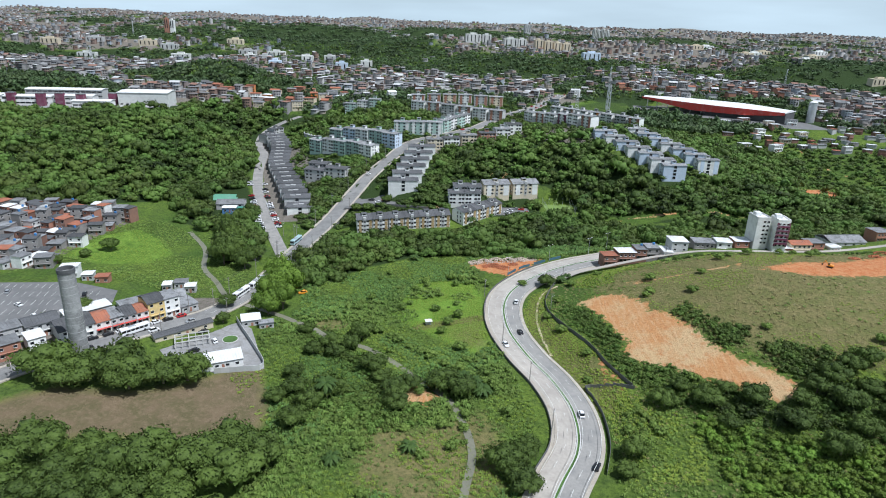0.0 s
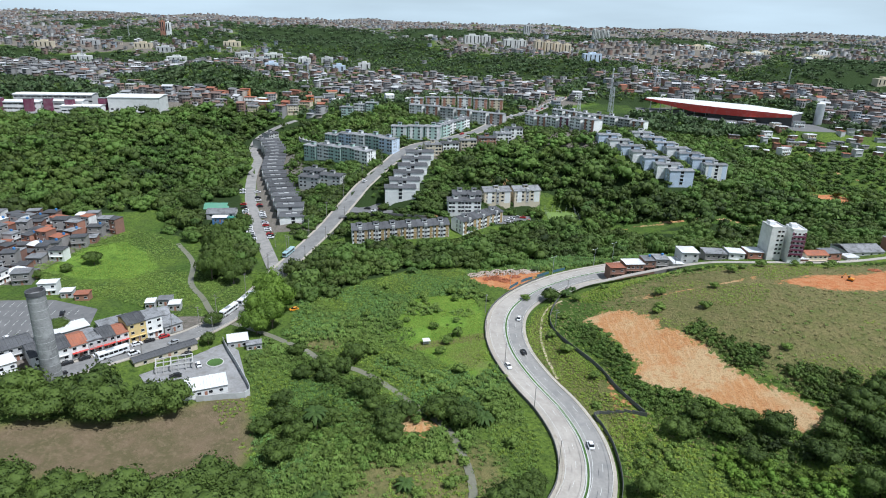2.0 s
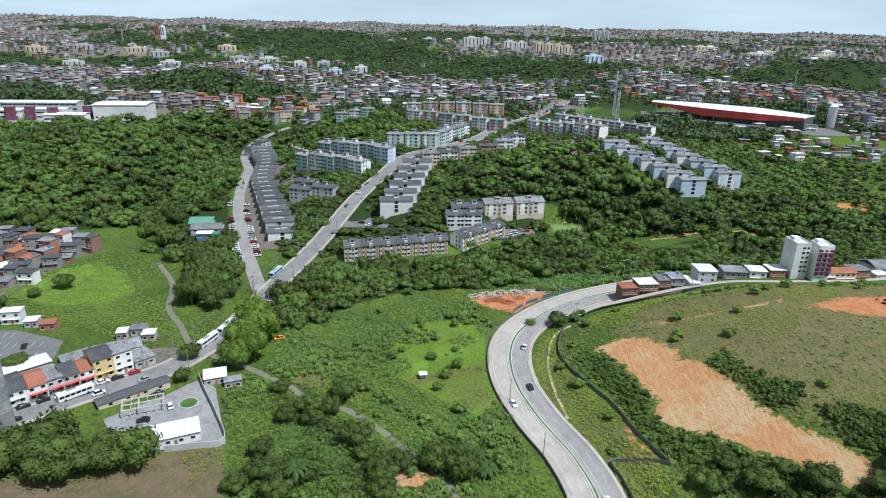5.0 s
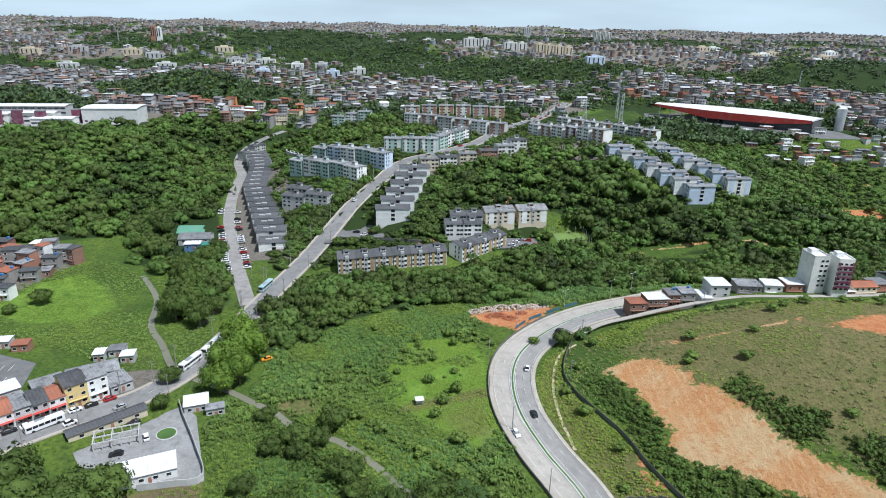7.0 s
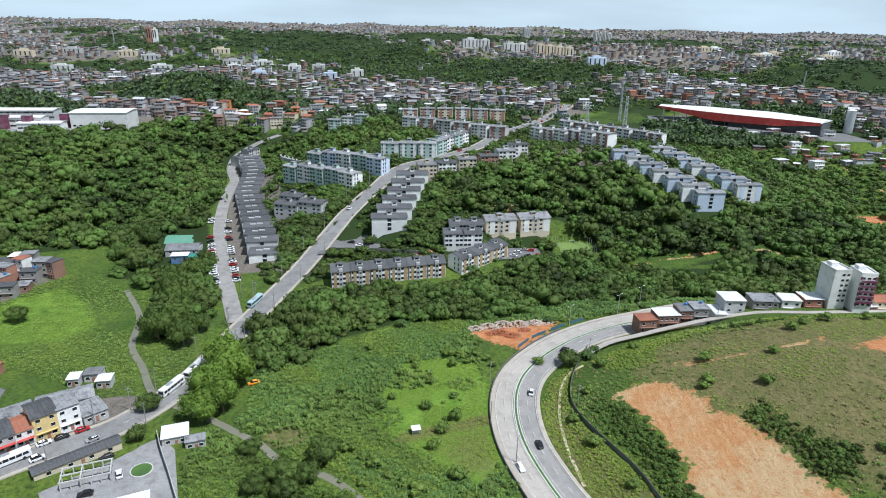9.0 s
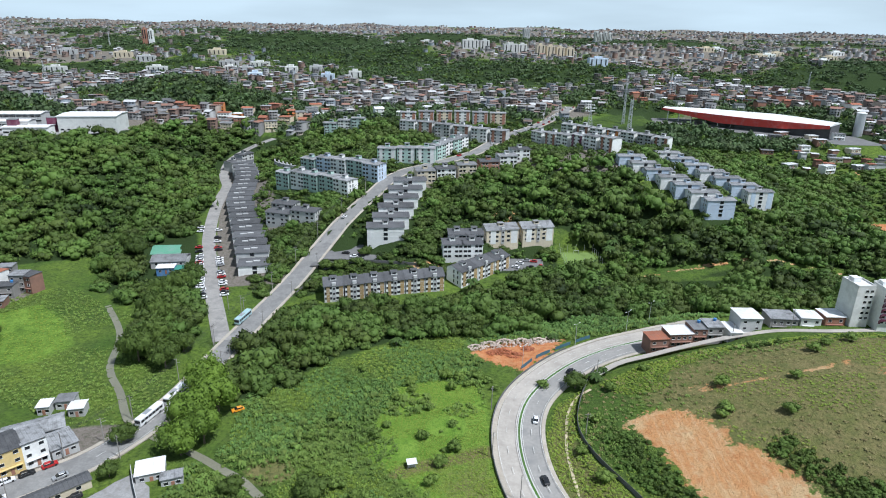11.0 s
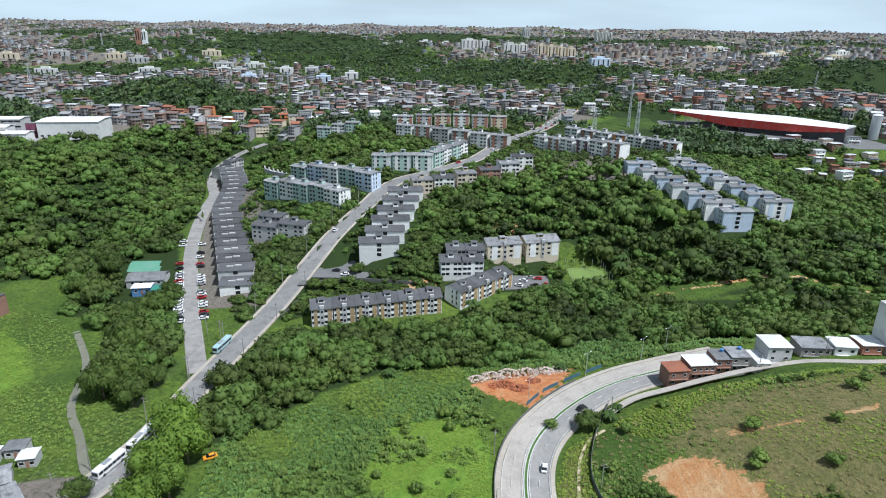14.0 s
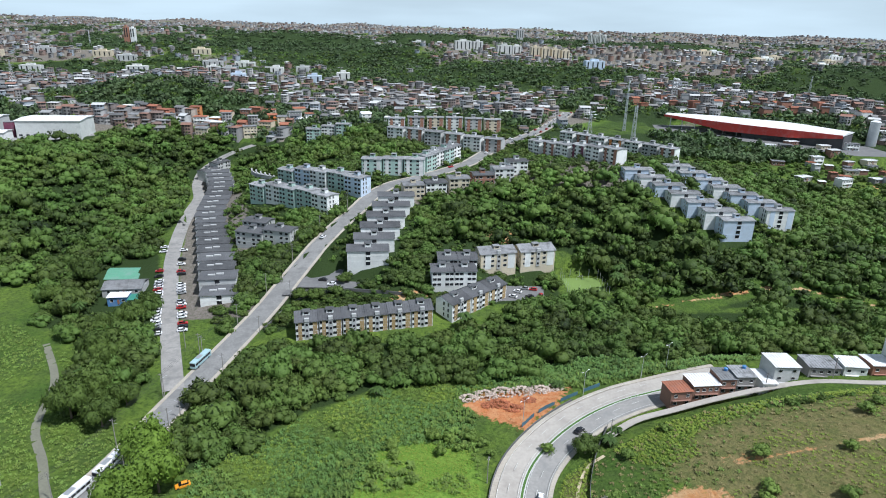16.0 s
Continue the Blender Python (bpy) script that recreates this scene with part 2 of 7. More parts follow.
AVENUE = smooth_line([(-120, -280), (-62, -120), (-26, -20), (0, 50), (18, 100), (38, 149), (49, 171), (51.5, 190), (47.5, 209), (39.5, 228), (33.7, 249), (33.3, 270), (38, 288), (48, 303), (62, 316), (78, 325), (95, 330), (108, 333), (122, 336)])
MAIN_ROAD = smooth_line([(-195, 130), (-162, 183), (-143, 208), (-130, 222), (-120.5, 232.5), (-111.5, 241), (-102, 250.5), (-95.5, 262), (-91, 274), (-86.7, 292), (-83, 318), (-78, 345), (-73, 368), (-67, 392), (-62, 413), (-54, 440), (-45, 461), (-35, 481), (-27, 500), (-16, 515), (5, 530), (31, 560), (57, 622), (97, 682), (149, 808), (158, 838)])
PARK_STREET = smooth_line([(-86, 330), (-97, 356), (-109, 385), (-121, 417), (-134, 454), (-146, 500), (-160, 569), (-180, 625), (-176, 660), (-150, 690)])
COURT_STREET = smooth_line([(-62, 404), (-54, 404), (-46, 407), (-38, 411)])
HOUSE_LANE = smooth_line([(66, 303), (78, 311), (92, 314.5), (110, 318), (140, 321), (165, 317), (195, 321), (230, 330), (270, 340)])
CREEK = smooth_line([(-150, 362), (-131, 334), (-122, 307), (-110, 290), (-97, 271), (-80, 262), (-68.3, 255.8), (-60.5, 250.8), (-53, 246.4), (-45, 239), (-36.8, 234.6), (-29.5, 232.4), (-21.6, 227), (-13.9, 219.6), (-7.9, 213.2), (-2.2, 207.2), (8, 195), (14, 170), (10, 140), (16, 100)])
WAYS = [(AVENUE, 17.5), (MAIN_ROAD, 11.5), (PARK_STREET, 9.4), (COURT_STREET, 7.0), (HOUSE_LANE, 2.8)]
WAYS = [(line, width, line_heights(line)) for line, width in WAYS]
# level yards: outline, height
YARDS = {
    "car_park": ([(-215, 272), (-172, 276), (-148, 268), (-141, 245), (-165, 233), (-215, 216)], 6.2),
    "station_yard": ([(-110, 222), (-93, 239), (-85, 247), (-78, 241), (-64, 209), (-82, 205), (-104, 215)], 2.6),
    "court": ([(-163, 442), (-139, 444), (-136, 428), (-158, 426)], 5.4),
    "pitch": ([(76, 433), (95, 434), (94, 413), (76, 412)], 8.0),
    "lot": ([(38, 401), (62, 404), (64, 420), (44, 420)], 8.6),
    "row_yard": ([(-30, 404), (-56, 405), (-55, 416), (-48, 430), (-37, 428), (-36, 413), (-25, 412)], 12.5),
    "complex_yard": ([(-430, 588), (-300, 592), (-262, 636), (-280, 665), (-430, 650)], 41.0),
    "hall_yard": ([(240, 795), (232, 760), (360, 640), (400, 640), (400, 690), (270, 800)], 38.0),
}


def ground(x, y):
    """Height of the built ground, cut and filled for roads, the creek and yards."""
    x, y = np.asarray(x, float), np.asarray(y, float)
    shape = np.shape(x)
    x, y = np.atleast_1d(x).ravel(), np.atleast_1d(y).ravel()
    z = land(x, y)
    for poly, level in YARDS.values():
        px, py = [p[0] for p in poly], [p[1] for p in poly]
        near = (x > min(px) - 14) & (x < max(px) + 14) & (y > min(py) - 14) & (y < max(py) + 14)
        if near.any():
            d = edge_distance(poly, x[near], y[near])
            d = np.where(inside(poly, x[near], y[near]), 0, d)
            w = np.clip((d - 3) / 9, 0, 1)
            z[near] = level - 0.12 + (z[near] - level + 0.12) * w * w * (3 - 2 * w)
    for line, width, level in reversed(WAYS):
        lo, hi = line.min(0) - width - 12, line.max(0) + width + 12
        idx = np.nonzero((x > lo[0]) & (x < hi[0]) & (y > lo[1]) & (y < hi[1]))[0]
        for k in range(0, len(idx), 20000):
            part_idx = idx[k:k + 20000]
            d2 = (x[part_idx, None] - line[None, :, 0]) ** 2 + (y[part_idx, None] - line[None, :, 1]) ** 2
            j = d2.argmin(1)
            d = np.sqrt(d2[np.arange(len(j)), j])
            w = np.clip((d - width / 2 - 3.0) / 9, 0, 1)
            lev = level[j] - 0.3
            z[part_idx] = lev + (z[part_idx] - lev) * w * w * (3 - 2 * w)
    idx = np.nonzero((x > -165) & (x < 40) & (y > 90) & (y < 372))[0]
    if len(idx):
        d = np.sqrt(((x[idx, None] - CREEK[None, :, 0]) ** 2 + (y[idx, None] - CREEK[None, :, 1]) ** 2).min(1))
        z[idx] -= 0.9 * np.clip(1 - d / 5.0, 0, 1)
    return z.reshape(shape) if shape else float(z[0])


# land cover: bare orange earth, dry grass, and shaded forest floor
SCARS = [
    [(68, 270.5), (79, 275), (87, 274), (91, 268), (97, 260), (96, 254), (103, 247), (105, 240), (108.5, 232), (111, 221), (116, 212), (122, 204), (127, 197), (131, 187), (121, 185), (110, 195), (98.6, 206), (92, 213.5), (86, 214.5), (78.5, 222.7), (82, 234), (78, 243), (75.5, 257), (71, 265)],
    [(153, 275), (176, 284), (198, 288), (225, 300), (260, 322), (270, 285), (230, 272), (207, 266), (174, 264)],
    [(19, 326), (30, 333), (61, 336), (52, 322), (41, 309), (27, 318)],
    [(-20, 204), (-8, 206), (2, 200), (-2, 193), (-14, 195)],
    [(36, 447), (50, 450), (52, 459), (38, 457)],
    [(-14, 391), (0, 393), (6, 401), (-8, 401)],
    [(304, 486), (270, 478), (264, 462), (298, 456), (320, 468)],
    [(67, 222), (70, 214), (75, 201), (72, 201), (67, 213)],
]
PATHS = [smooth_line(q) for q in (
    [(95, 283), (120, 281), (150, 283)],
    [(26, 262), (14, 258), (0, 254), (-8, 250)],
    [(110, 405), (150, 412), (185, 418), (215, 408), (232, 392)],
    [(345, 520), (338, 556), (340, 590)],
)]
STREET_LAND = [[(-330, 372), (-268, 378), (-222, 386), (-189, 374), (-196, 344), (-199, 318), (-196, 294), (-225, 285), (-330, 290)], [(-175, 190), (-150, 235), (-125, 262), (-100, 272), (-93, 262), (-110, 238), (-140, 206), (-165, 180)], [(-104, 385), (-72, 385), (-84, 440), (-140, 600), (-165, 650), (-182, 640), (-128, 450)], [(-8, 480), (30, 530), (64, 600), (90, 600), (190, 560), (150, 500), (200, 460), (120, 500), (70, 505)]]
LAWNS = [[(-19, 262), (-9, 299), (6, 304), (20, 300), (23, 285), (22, 262), (26, 238), (18, 230), (-2, 246)], [(-196, 312), (-176, 304), (-152, 308), (-146, 322), (-160, 342), (-178, 358), (-192, 346)], [(150, 700), (240, 745), (225, 790), (150, 790), (135, 730)]]
DIRT_FIELD = [(-150, 176), (-132, 189), (-105, 190), (-89, 197), (-80, 205), (-66, 211), (-56, 182), (-57, 168), (-74, 161), (-101, 166), (-150, 158)]
FENCE_VERGE = [(60, 296), (48, 286), (42, 268), (41, 254), (43, 236), (53, 212), (58, 190), (70, 190), (74, 203), (65, 233), (56, 253), (53, 266), (55, 280)]
REED_BED = [(-54, 250), (-46, 257), (-38, 252), (-40, 245), (-50, 246)]
MEADOW_EDGE = [(-2, 246), (20, 262), (26, 252), (27, 236), (22, 226), (8, 236)]
CLEARING = [(-22, 182), (-4, 178), (6, 186), (20, 192), (26, 175), (22, 150), (-2, 140), (-24, 150)]
DRY_HILL = [(92, 296), (110, 302), (150, 306), (200, 308), (300, 310), (300, 170), (220, 180), (165, 195), (130, 205), (108, 238), (96, 262), (80, 282)]


# outlines of the woods
WOOD_ZONES = {
    "left": [(-470, 560), (-400, 580), (-300, 586), (-258, 650), (-245, 700), (-190, 712), (-160, 690), (-184, 660), (-182, 610), (-163, 560), (-152, 500), (-160, 462), (-178, 446), (-176, 425), (-218, 398), (-275, 382), (-470, 370)],
    "court": [(-185, 455), (-150, 475), (-141, 455), (-128, 420), (-114, 388), (-104, 356), (-97, 330), (-112, 308), (-122, 330), (-134, 362), (-162, 378), (-186, 420)],
    "slope": [(4, 490), (50, 505), (78, 530), (122, 503), (152, 462), (176, 438), (215, 446), (290, 480), (380, 470), (380, 385), (235, 380), (190, 400), (132, 403), (98, 404), (96, 436), (79, 448), (60, 450), (14, 446), (-2, 450)],
    "band": [(-78, 300), (-66, 352), (-52, 361), (-30, 362), (8, 368), (22, 374), (52, 398), (66, 400), (74, 409), (98, 408), (134, 400), (190, 396), (245, 384), (270, 360), (220, 358), (152, 353), (110, 356), (78, 362), (36, 342), (-11, 334), (-40, 316), (-54, 294), (-67, 286)],
    "verge": [(-78, 388), (-66, 428), (-50, 456), (-38, 470), (-44, 482), (-70, 484), (-84, 462), (-95, 446), (-88, 418)],
    "upper": [(-158, 655), (-105, 690), (-40, 690), (0, 605), (-40, 580), (-60, 560), (-93, 545), (-130, 555)],
    "green_side": [(200, 640), (235, 560), (225, 500), (205, 470), (300, 480), (420, 500), (420, 600), (300, 640), (285, 700), (250, 740)],
    "estate": [(-84, 372), (-58, 372), (-45, 378), (30, 396), (70, 402), (74, 440), (40, 470), (70, 530), (140, 520), (200, 470), (215, 490), (170, 600), (90, 680), (-60, 690), (-110, 640), (-120, 540), (-125, 470), (-108, 420), (-90, 385)],
    "grove": [(-12, 410), (2, 404), (8, 412), (8, 440), (14, 452), (10, 474), (2, 474), (-4, 450)],
    "spur": [(150, 476), (172, 440), (192, 432), (225, 446), (262, 476), (310, 515), (330, 570), (260, 590), (200, 556), (165, 545), (120, 520)],
    "rows": [(-60, 530), (-36, 545), (10, 545), (0, 580), (-50, 560)],
}


def axis(lo, hi, near_lo, near_hi, step, growth):
    mid = list(np.arange(near_lo, near_hi + 0.01, step))
    up, d = [], step
    while (up[-1] if up else mid[-1]) < hi:
        d = min(d * growth, 60)
        up.append((up[-1] if up else mid[-1]) + d)
    down, d = [], step
    while (down[-1] if down else mid[0]) > lo:
        d = min(d * growth, 60)
        down.append((down[-1] if down else mid[0]) - d)
    return np.array(down[::-1] + mid + up)


def cover_masks(x, y):
    earth, dry = np.zeros(x.shape), np.zeros(x.shape)
    for poly in SCARS:
        d = edge_distance(poly, x, y) * np.where(inside(poly, x, y), 1, -1)
        earth = np.maximum(earth, np.clip(0.5 + d / 15, 0, 1))
    for line in PATHS[:1] + PATHS[2:]:
        d = np.sqrt(np.stack([(x - q[0]) ** 2 + (y - q[1]) ** 2 for q in line]).min(0))
        earth = np.maximum(earth, np.clip(0.95 - d / 3.6, 0, 0.72))
    d = np.sqrt(np.stack([(x - q[0]) ** 2 + (y - q[1]) ** 2 for q in PATHS[1]]).min(0))
    dry = np.maximum(dry, np.clip(1.1 - d / 4.0, 0, 1))
    for poly, top, soft in ((DRY_HILL, 1.0, 22), (REED_BED, 1.0, 6), (FENCE_VERGE, 0.55, 5), (MEADOW_EDGE, 0.5, 14), (DIRT_FIELD, 1.0, 8), (CLEARING, 0.75, 12)):
        d = edge_distance(poly, x, y) * np.where(inside(poly, x, y), 1, -1)
        dry = np.maximum(dry, top * np.clip(0.5 + d / soft, 0, 1))
    d = edge_distance(DIRT_FIELD, x, y) * np.where(inside(DIRT_FIELD, x, y), 1, -1)
    soil = np.clip(0.4 + d / 12, 0, 1)
    return earth, dry, soil


def build_ground():
    xs = axis(-3900, 3900, -320, 320, 3.4, 1.08)
    ys = axis(-300, 4880, 60, 640, 3.4, 1.06)
    X, Y = np.meshgrid(xs, ys)
    Z = ground(X, Y)
    nx, ny = len(xs), len(ys)
    co = np.stack([X, Y, Z], -1).reshape(-1, 3)
    i = np.arange(nx * ny).reshape(ny, nx)
    quads = np.stack([i[:-1, :-1], i[:-1, 1:], i[1:, 1:], i[1:, :-1]], -1).reshape(-1, 4)
    me = quick_mesh("ground", co, quads)
    me.polygons.foreach_set("use_smooth", np.ones(len(quads), bool))
    earth, dry, soil = cover_masks(X, Y)
    town = town_share(X, Y)
    for poly in STREET_LAND:
        d = edge_distance(poly, X, Y) * np.where(inside(poly, X, Y), 1, -1)
        town = np.maximum(town, np.clip(0.5 + d / 6, 0, 1))
    lawn = np.zeros(X.shape)
    for poly in LAWNS:
        d = edge_distance(poly, X, Y) * np.where(inside(poly, X, Y), 1, -1)
        lawn = np.maximum(lawn, np.clip(0.6 + d / 10, 0, (1, 0.56, 0.4)[LAWNS.index(poly)]))
    # forest floor mask; shade under the crowns goes into the ground colour
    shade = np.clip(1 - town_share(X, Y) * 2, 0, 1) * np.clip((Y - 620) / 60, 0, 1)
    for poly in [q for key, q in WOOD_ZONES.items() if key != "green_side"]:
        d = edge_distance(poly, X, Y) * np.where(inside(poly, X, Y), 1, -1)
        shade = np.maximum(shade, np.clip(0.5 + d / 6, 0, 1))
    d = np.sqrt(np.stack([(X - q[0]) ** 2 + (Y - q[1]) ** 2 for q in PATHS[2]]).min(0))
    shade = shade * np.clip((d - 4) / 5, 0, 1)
    clay = np.zeros(X.shape)
    for poly in SCARS[1:3] + SCARS[6:]:
        clay = np.maximum(clay, inside(poly, X, Y) | (edge_distance(poly, X, Y) < 8))
    clay_att = me.attributes.new("clay", "FLOAT", "POINT")
    clay_att.data.foreach_set("value", clay.ravel().astype(np.float32))
    floor = me.attributes.new("floor_shade", "FLOAT", "POINT")
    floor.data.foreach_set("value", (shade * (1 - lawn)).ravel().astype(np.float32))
    green = me.attributes.new("lawn", "FLOAT", "POINT")
    green.data.foreach_set("value", lawn.ravel().astype(np.float32))
    att = me.color_attributes.new("cover", "FLOAT_COLOR", "POINT")
    att.data.foreach_set("color", np.stack([earth, dry, town, soil], -1).reshape(-1).astype(np.float32))
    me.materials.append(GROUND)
    ob = new("ground", me)
    return tagged(ob, "rolling green valley ground with bare orange earth", "ground", kind="structure")


def quick_mesh(name, co, faces):
    """A mesh from arrays; the faces all have the same number of corners."""
    me = bpy.data.meshes.new(name)
    co, faces = np.asarray(co, np.float32), np.asarray(faces, np.int32)
    k = faces.shape[1]
    me.vertices.add(len(co))
    me.vertices.foreach_set("co", co.ravel())
    me.loops.add(faces.size)
    me.loops.foreach_set("vertex_index", faces.ravel())
    me.polygons.add(len(faces))
    me.polygons.foreach_set("loop_start", np.arange(0, faces.size, k, dtype=np.int32))
    me.update(calc_edges=True)
    return me


def soften(me):
    """Rounds the shading of a mesh."""
    me.polygons.foreach_set("use_smooth", np.ones(len(me.polygons), bool))
    return me


def town_share(x, y):
    """How built-up the far land is, 0 to 1; the rest is wood."""
    n = 0.38 + 0.30 * np.sin(x / 210 + 0.8) * np.sin(y / 260 + 1.1) + 0.22 * np.sin(x / 83 + y / 117) + 0.18 * np.sin(x / 390 - y / 180 + 2.2)
    n = n + 0.30 * np.clip((y - 1400) / 1000, 0, 1.5) + 0.34 * np.sin(x / 47 + y / 71 + 0.5) * np.sin(y / 52 - x / 88) + 0.16 * np.sin(x / 19 - y / 31)
    for cx, cy, rx, ry, s in WOODS:
        n = n - s * np.exp(-(((x - cx) / rx) ** 2 + ((y - cy) / ry) ** 2))
    for cx, cy, rx, ry, s in TOWNS:
        n = n + s * np.exp(-(((x - cx) / rx) ** 2 + ((y - cy) / ry) ** 2))
    near = np.clip((np.hypot(x * 0.9, y - 330) - 350) / 70, 0, 1)
    return np.clip(n * 1.5 - 0.25, 0, 1) * near


# dense quarters: centre, half widths, strength
TOWNS = [(-205, 725, 60, 30, 0.9), (-165, 795, 60, 50, 0.8), (-60, 900, 140, 70, 0.9), (120, 1050, 160, 50, 0.7), (520, 1420, 230, 220, 0.8), (405, 1105, 150, 80, 0.9), (340, 900, 190, 100, 1.0), (520, 780, 120, 120, 0.8), (-437, 800, 70, 60, 0.8), (-400, 1150, 150, 90, 0.5), (-720, 1390, 220, 90, 0.8), (10, 800, 130, 50, 0.6)]
# woods among the far town: centre, half widths, strength
WOODS = [(-260, 1680, 170, 200, 1.5), (-140, 1385, 120, 80, 1.2), (250, 2450, 450, 280, 1.5), (583, 2150, 200, 120, 1.2), (80, 1180, 330, 60, 1.6), (420, 1310, 120, 60, 1.0), (740, 1240, 170, 150, 2.0), (-278, 810, 88, 62, 2.6), (-441, 701, 70, 40, 1.2), (-760, 1215, 110, 70, 1.2), (-500, 1290, 140, 50, 0.8), (330, 500, 200, 90, 1.2), (-620, 2500, 300, 250, 0.9), (850, 820, 180, 160, 1.0)]


def ground_material():
    m = bpy.data.materials.new("valley ground")
    m.use_nodes = True
    n, l = m.node_tree.nodes, m.node_tree.links
    b = n["Principled BSDF"]
    b.inputs["Roughness"].default_value = 0.95
    b.inputs["Specular IOR Level"].default_value = 0.15
    geo, att, split = n.new("ShaderNodeNewGeometry"), n.new("ShaderNodeAttribute"), n.new("ShaderNodeSeparateColor")
    att.attribute_name = "cover"
    l.new(att.outputs["Color"], split.inputs["Color"])

    def grain(scale, detail=6.0, rough=0.6):
        t = n.new("ShaderNodeTexNoise")
        t.inputs["Scale"].default_value, t.inputs["Detail"].default_value, t.inputs["Roughness"].default_value = scale, detail, rough
        l.new(geo.outputs["Position"], t.inputs["Vector"])
        return t.outputs["Fac"]

    def blend(f, a, c):
        x = n.new("ShaderNodeMix")
        x.data_type, x.clamp_factor = "RGBA", True
        for key, v in (("Factor", f), ("A", a), ("B", c)):
            if isinstance(v, tuple):
                x.inputs[key].default_value = (*v, 1)
            else:
                l.new(v, x.inputs[key])
        return x.outputs["Result"]

    def spread(v, lo, hi):
        r = n.new("ShaderNodeMapRange")
        r.inputs["From Min"].default_value, r.inputs["From Max"].default_value = lo, hi
        l.new(v, r.inputs["Value"])
        return r.outputs["Result"]

    def edged(mask, noise_out, amount):
        a = n.new("ShaderNodeMath")
        a.operation = "MULTIPLY_ADD"
        a.inputs[1].default_value = amount
        l.new(noise_out, a.inputs[0])
        l.new(mask, a.inputs[2])
        return a.outputs[0]

    broad, mid, fine, tiny = grain(0.028), grain(0.16), grain(0.7, 8.0, 0.7), grain(3.0, 4.0)
    grass = blend(spread(broad, 0.36, 0.64), (0.072, 0.128, 0.022), (0.160, 0.225, 0.034))
    grass = blend(spread(mid, 0.44, 0.7), grass, (0.080, 0.118, 0.030))
    grass = blend(spread(fine, 0.42, 0.68), grass, (0.038, 0.066, 0.014))
    short = n.new("ShaderNodeAttribute")
    short.attribute_name = "lawn"
    turf = blend(spread(mid, 0.35, 0.65), (0.135, 0.240, 0.028), (0.195, 0.300, 0.045))
    turf = blend(spread(fine, 0.45, 0.75), turf, (0.075, 0.150, 0.020))
    grass = blend(spread(edged(short.outputs["Fac"], mid, 0.8), 0.72, 1.05), grass, turf)
    # forest floor, with the shade of the crowns painted as dark green
    floor_shade = n.new("ShaderNodeAttribute")
    floor_shade.attribute_name = "floor_shade"
    grass = blend(spread(edged(floor_shade.outputs["Fac"], mid, 0.6), 0.7, 1.0), grass, (0.030, 0.050, 0.014))
    dry = blend(spread(mid, 0.38, 0.62), (0.215, 0.182, 0.078), (0.155, 0.158, 0.052))
    dry = blend(spread(fine, 0.45, 0.7), dry, (0.085, 0.096, 0.034))
    soil = blend(spread(mid, 0.38, 0.6), (0.185, 0.138, 0.084), (0.130, 0.112, 0.056))
    soil = blend(spread(fine, 0.5, 0.75), soil, (0.26, 0.195, 0.125))
    # rain-washed streaks run down the slope of the bare earth
    down = n.new("ShaderNodeMapping")
    down.inputs["Rotation"].default_value = (0, 0, radians(24))
    down.inputs["Scale"].default_value = (0.75, 0.11, 0.3)
    l.new(geo.outputs["Position"], down.inputs["Vector"])
    streak = n.new("ShaderNodeTexNoise")
    streak.inputs["Scale"].default_value, streak.inputs["Detail"].default_value, streak.inputs["Roughness"].default_value = 1.0, 6.0, 0.65
    l.new(down.outputs["Vector"], streak.inputs["Vector"])
    loam, patchy = grain(0.055, 5.0, 0.6), grain(0.33, 7.0, 0.65)
    earth = blend(spread(loam, 0.42, 0.56), (0.50, 0.345, 0.180), (0.48, 0.245, 0.100))
    earth = blend(spread(streak.outputs["Fac"], 0.47, 0.78), earth, (0.57, 0.40, 0.225))
    earth = blend(spread(patchy, 0.52, 0.70), earth, (0.43, 0.195, 0.075))
    earth = blend(spread(fine, 0.60, 0.72), earth, (0.27, 0.17, 0.085))
    earth = blend(spread(tiny, 0.60, 0.80), earth, (0.58, 0.41, 0.24))
    clay = n.new("ShaderNodeAttribute")
    clay.attribute_name = "clay"
    red_earth = blend(spread(patchy, 0.38, 0.62), (0.47, 0.165, 0.060), (0.52, 0.26, 0.120))
    red_earth = blend(spread(fine, 0.55, 0.7), red_earth, (0.30, 0.10, 0.035))
    earth = blend(clay.outputs["Fac"], earth, red_earth)
    wild = edged(split.outputs["Green"], mid, 0.9)
    col = blend(spread(wild, 0.72, 1.05), grass, dry)
    col = blend(spread(edged(att.outputs["Alpha"], mid, 0.8), 0.75, 1.1), col, soil)
    town = blend(spread(fine, 0.4, 0.65), (0.22, 0.19, 0.165), (0.12, 0.115, 0.085))
    col = blend(spread(edged(split.outputs["Blue"], mid, 0.5), 0.6, 0.8), col, town)
    bare = n.new("ShaderNodeMapRange")
    bare.inputs["To Min"].default_value = -0.6
    l.new(split.outputs["Red"], bare.inputs["Value"])
    col = blend(spread(edged(edged(bare.outputs["Result"], patchy, 1.5), fine, 0.9), 1.34, 1.48), col, earth)
    l.new(col, b.inputs["Base Color"])
    bp = n.new("ShaderNodeBump")
    bp.inputs["Strength"].default_value, bp.inputs["Distance"].default_value = 1.0, 0.9
    l.new(fine, bp.inputs["Height"])
    l.new(bp.outputs["Normal"], b.inputs["Normal"])
    return m


GROUND = ground_material()
build_ground()


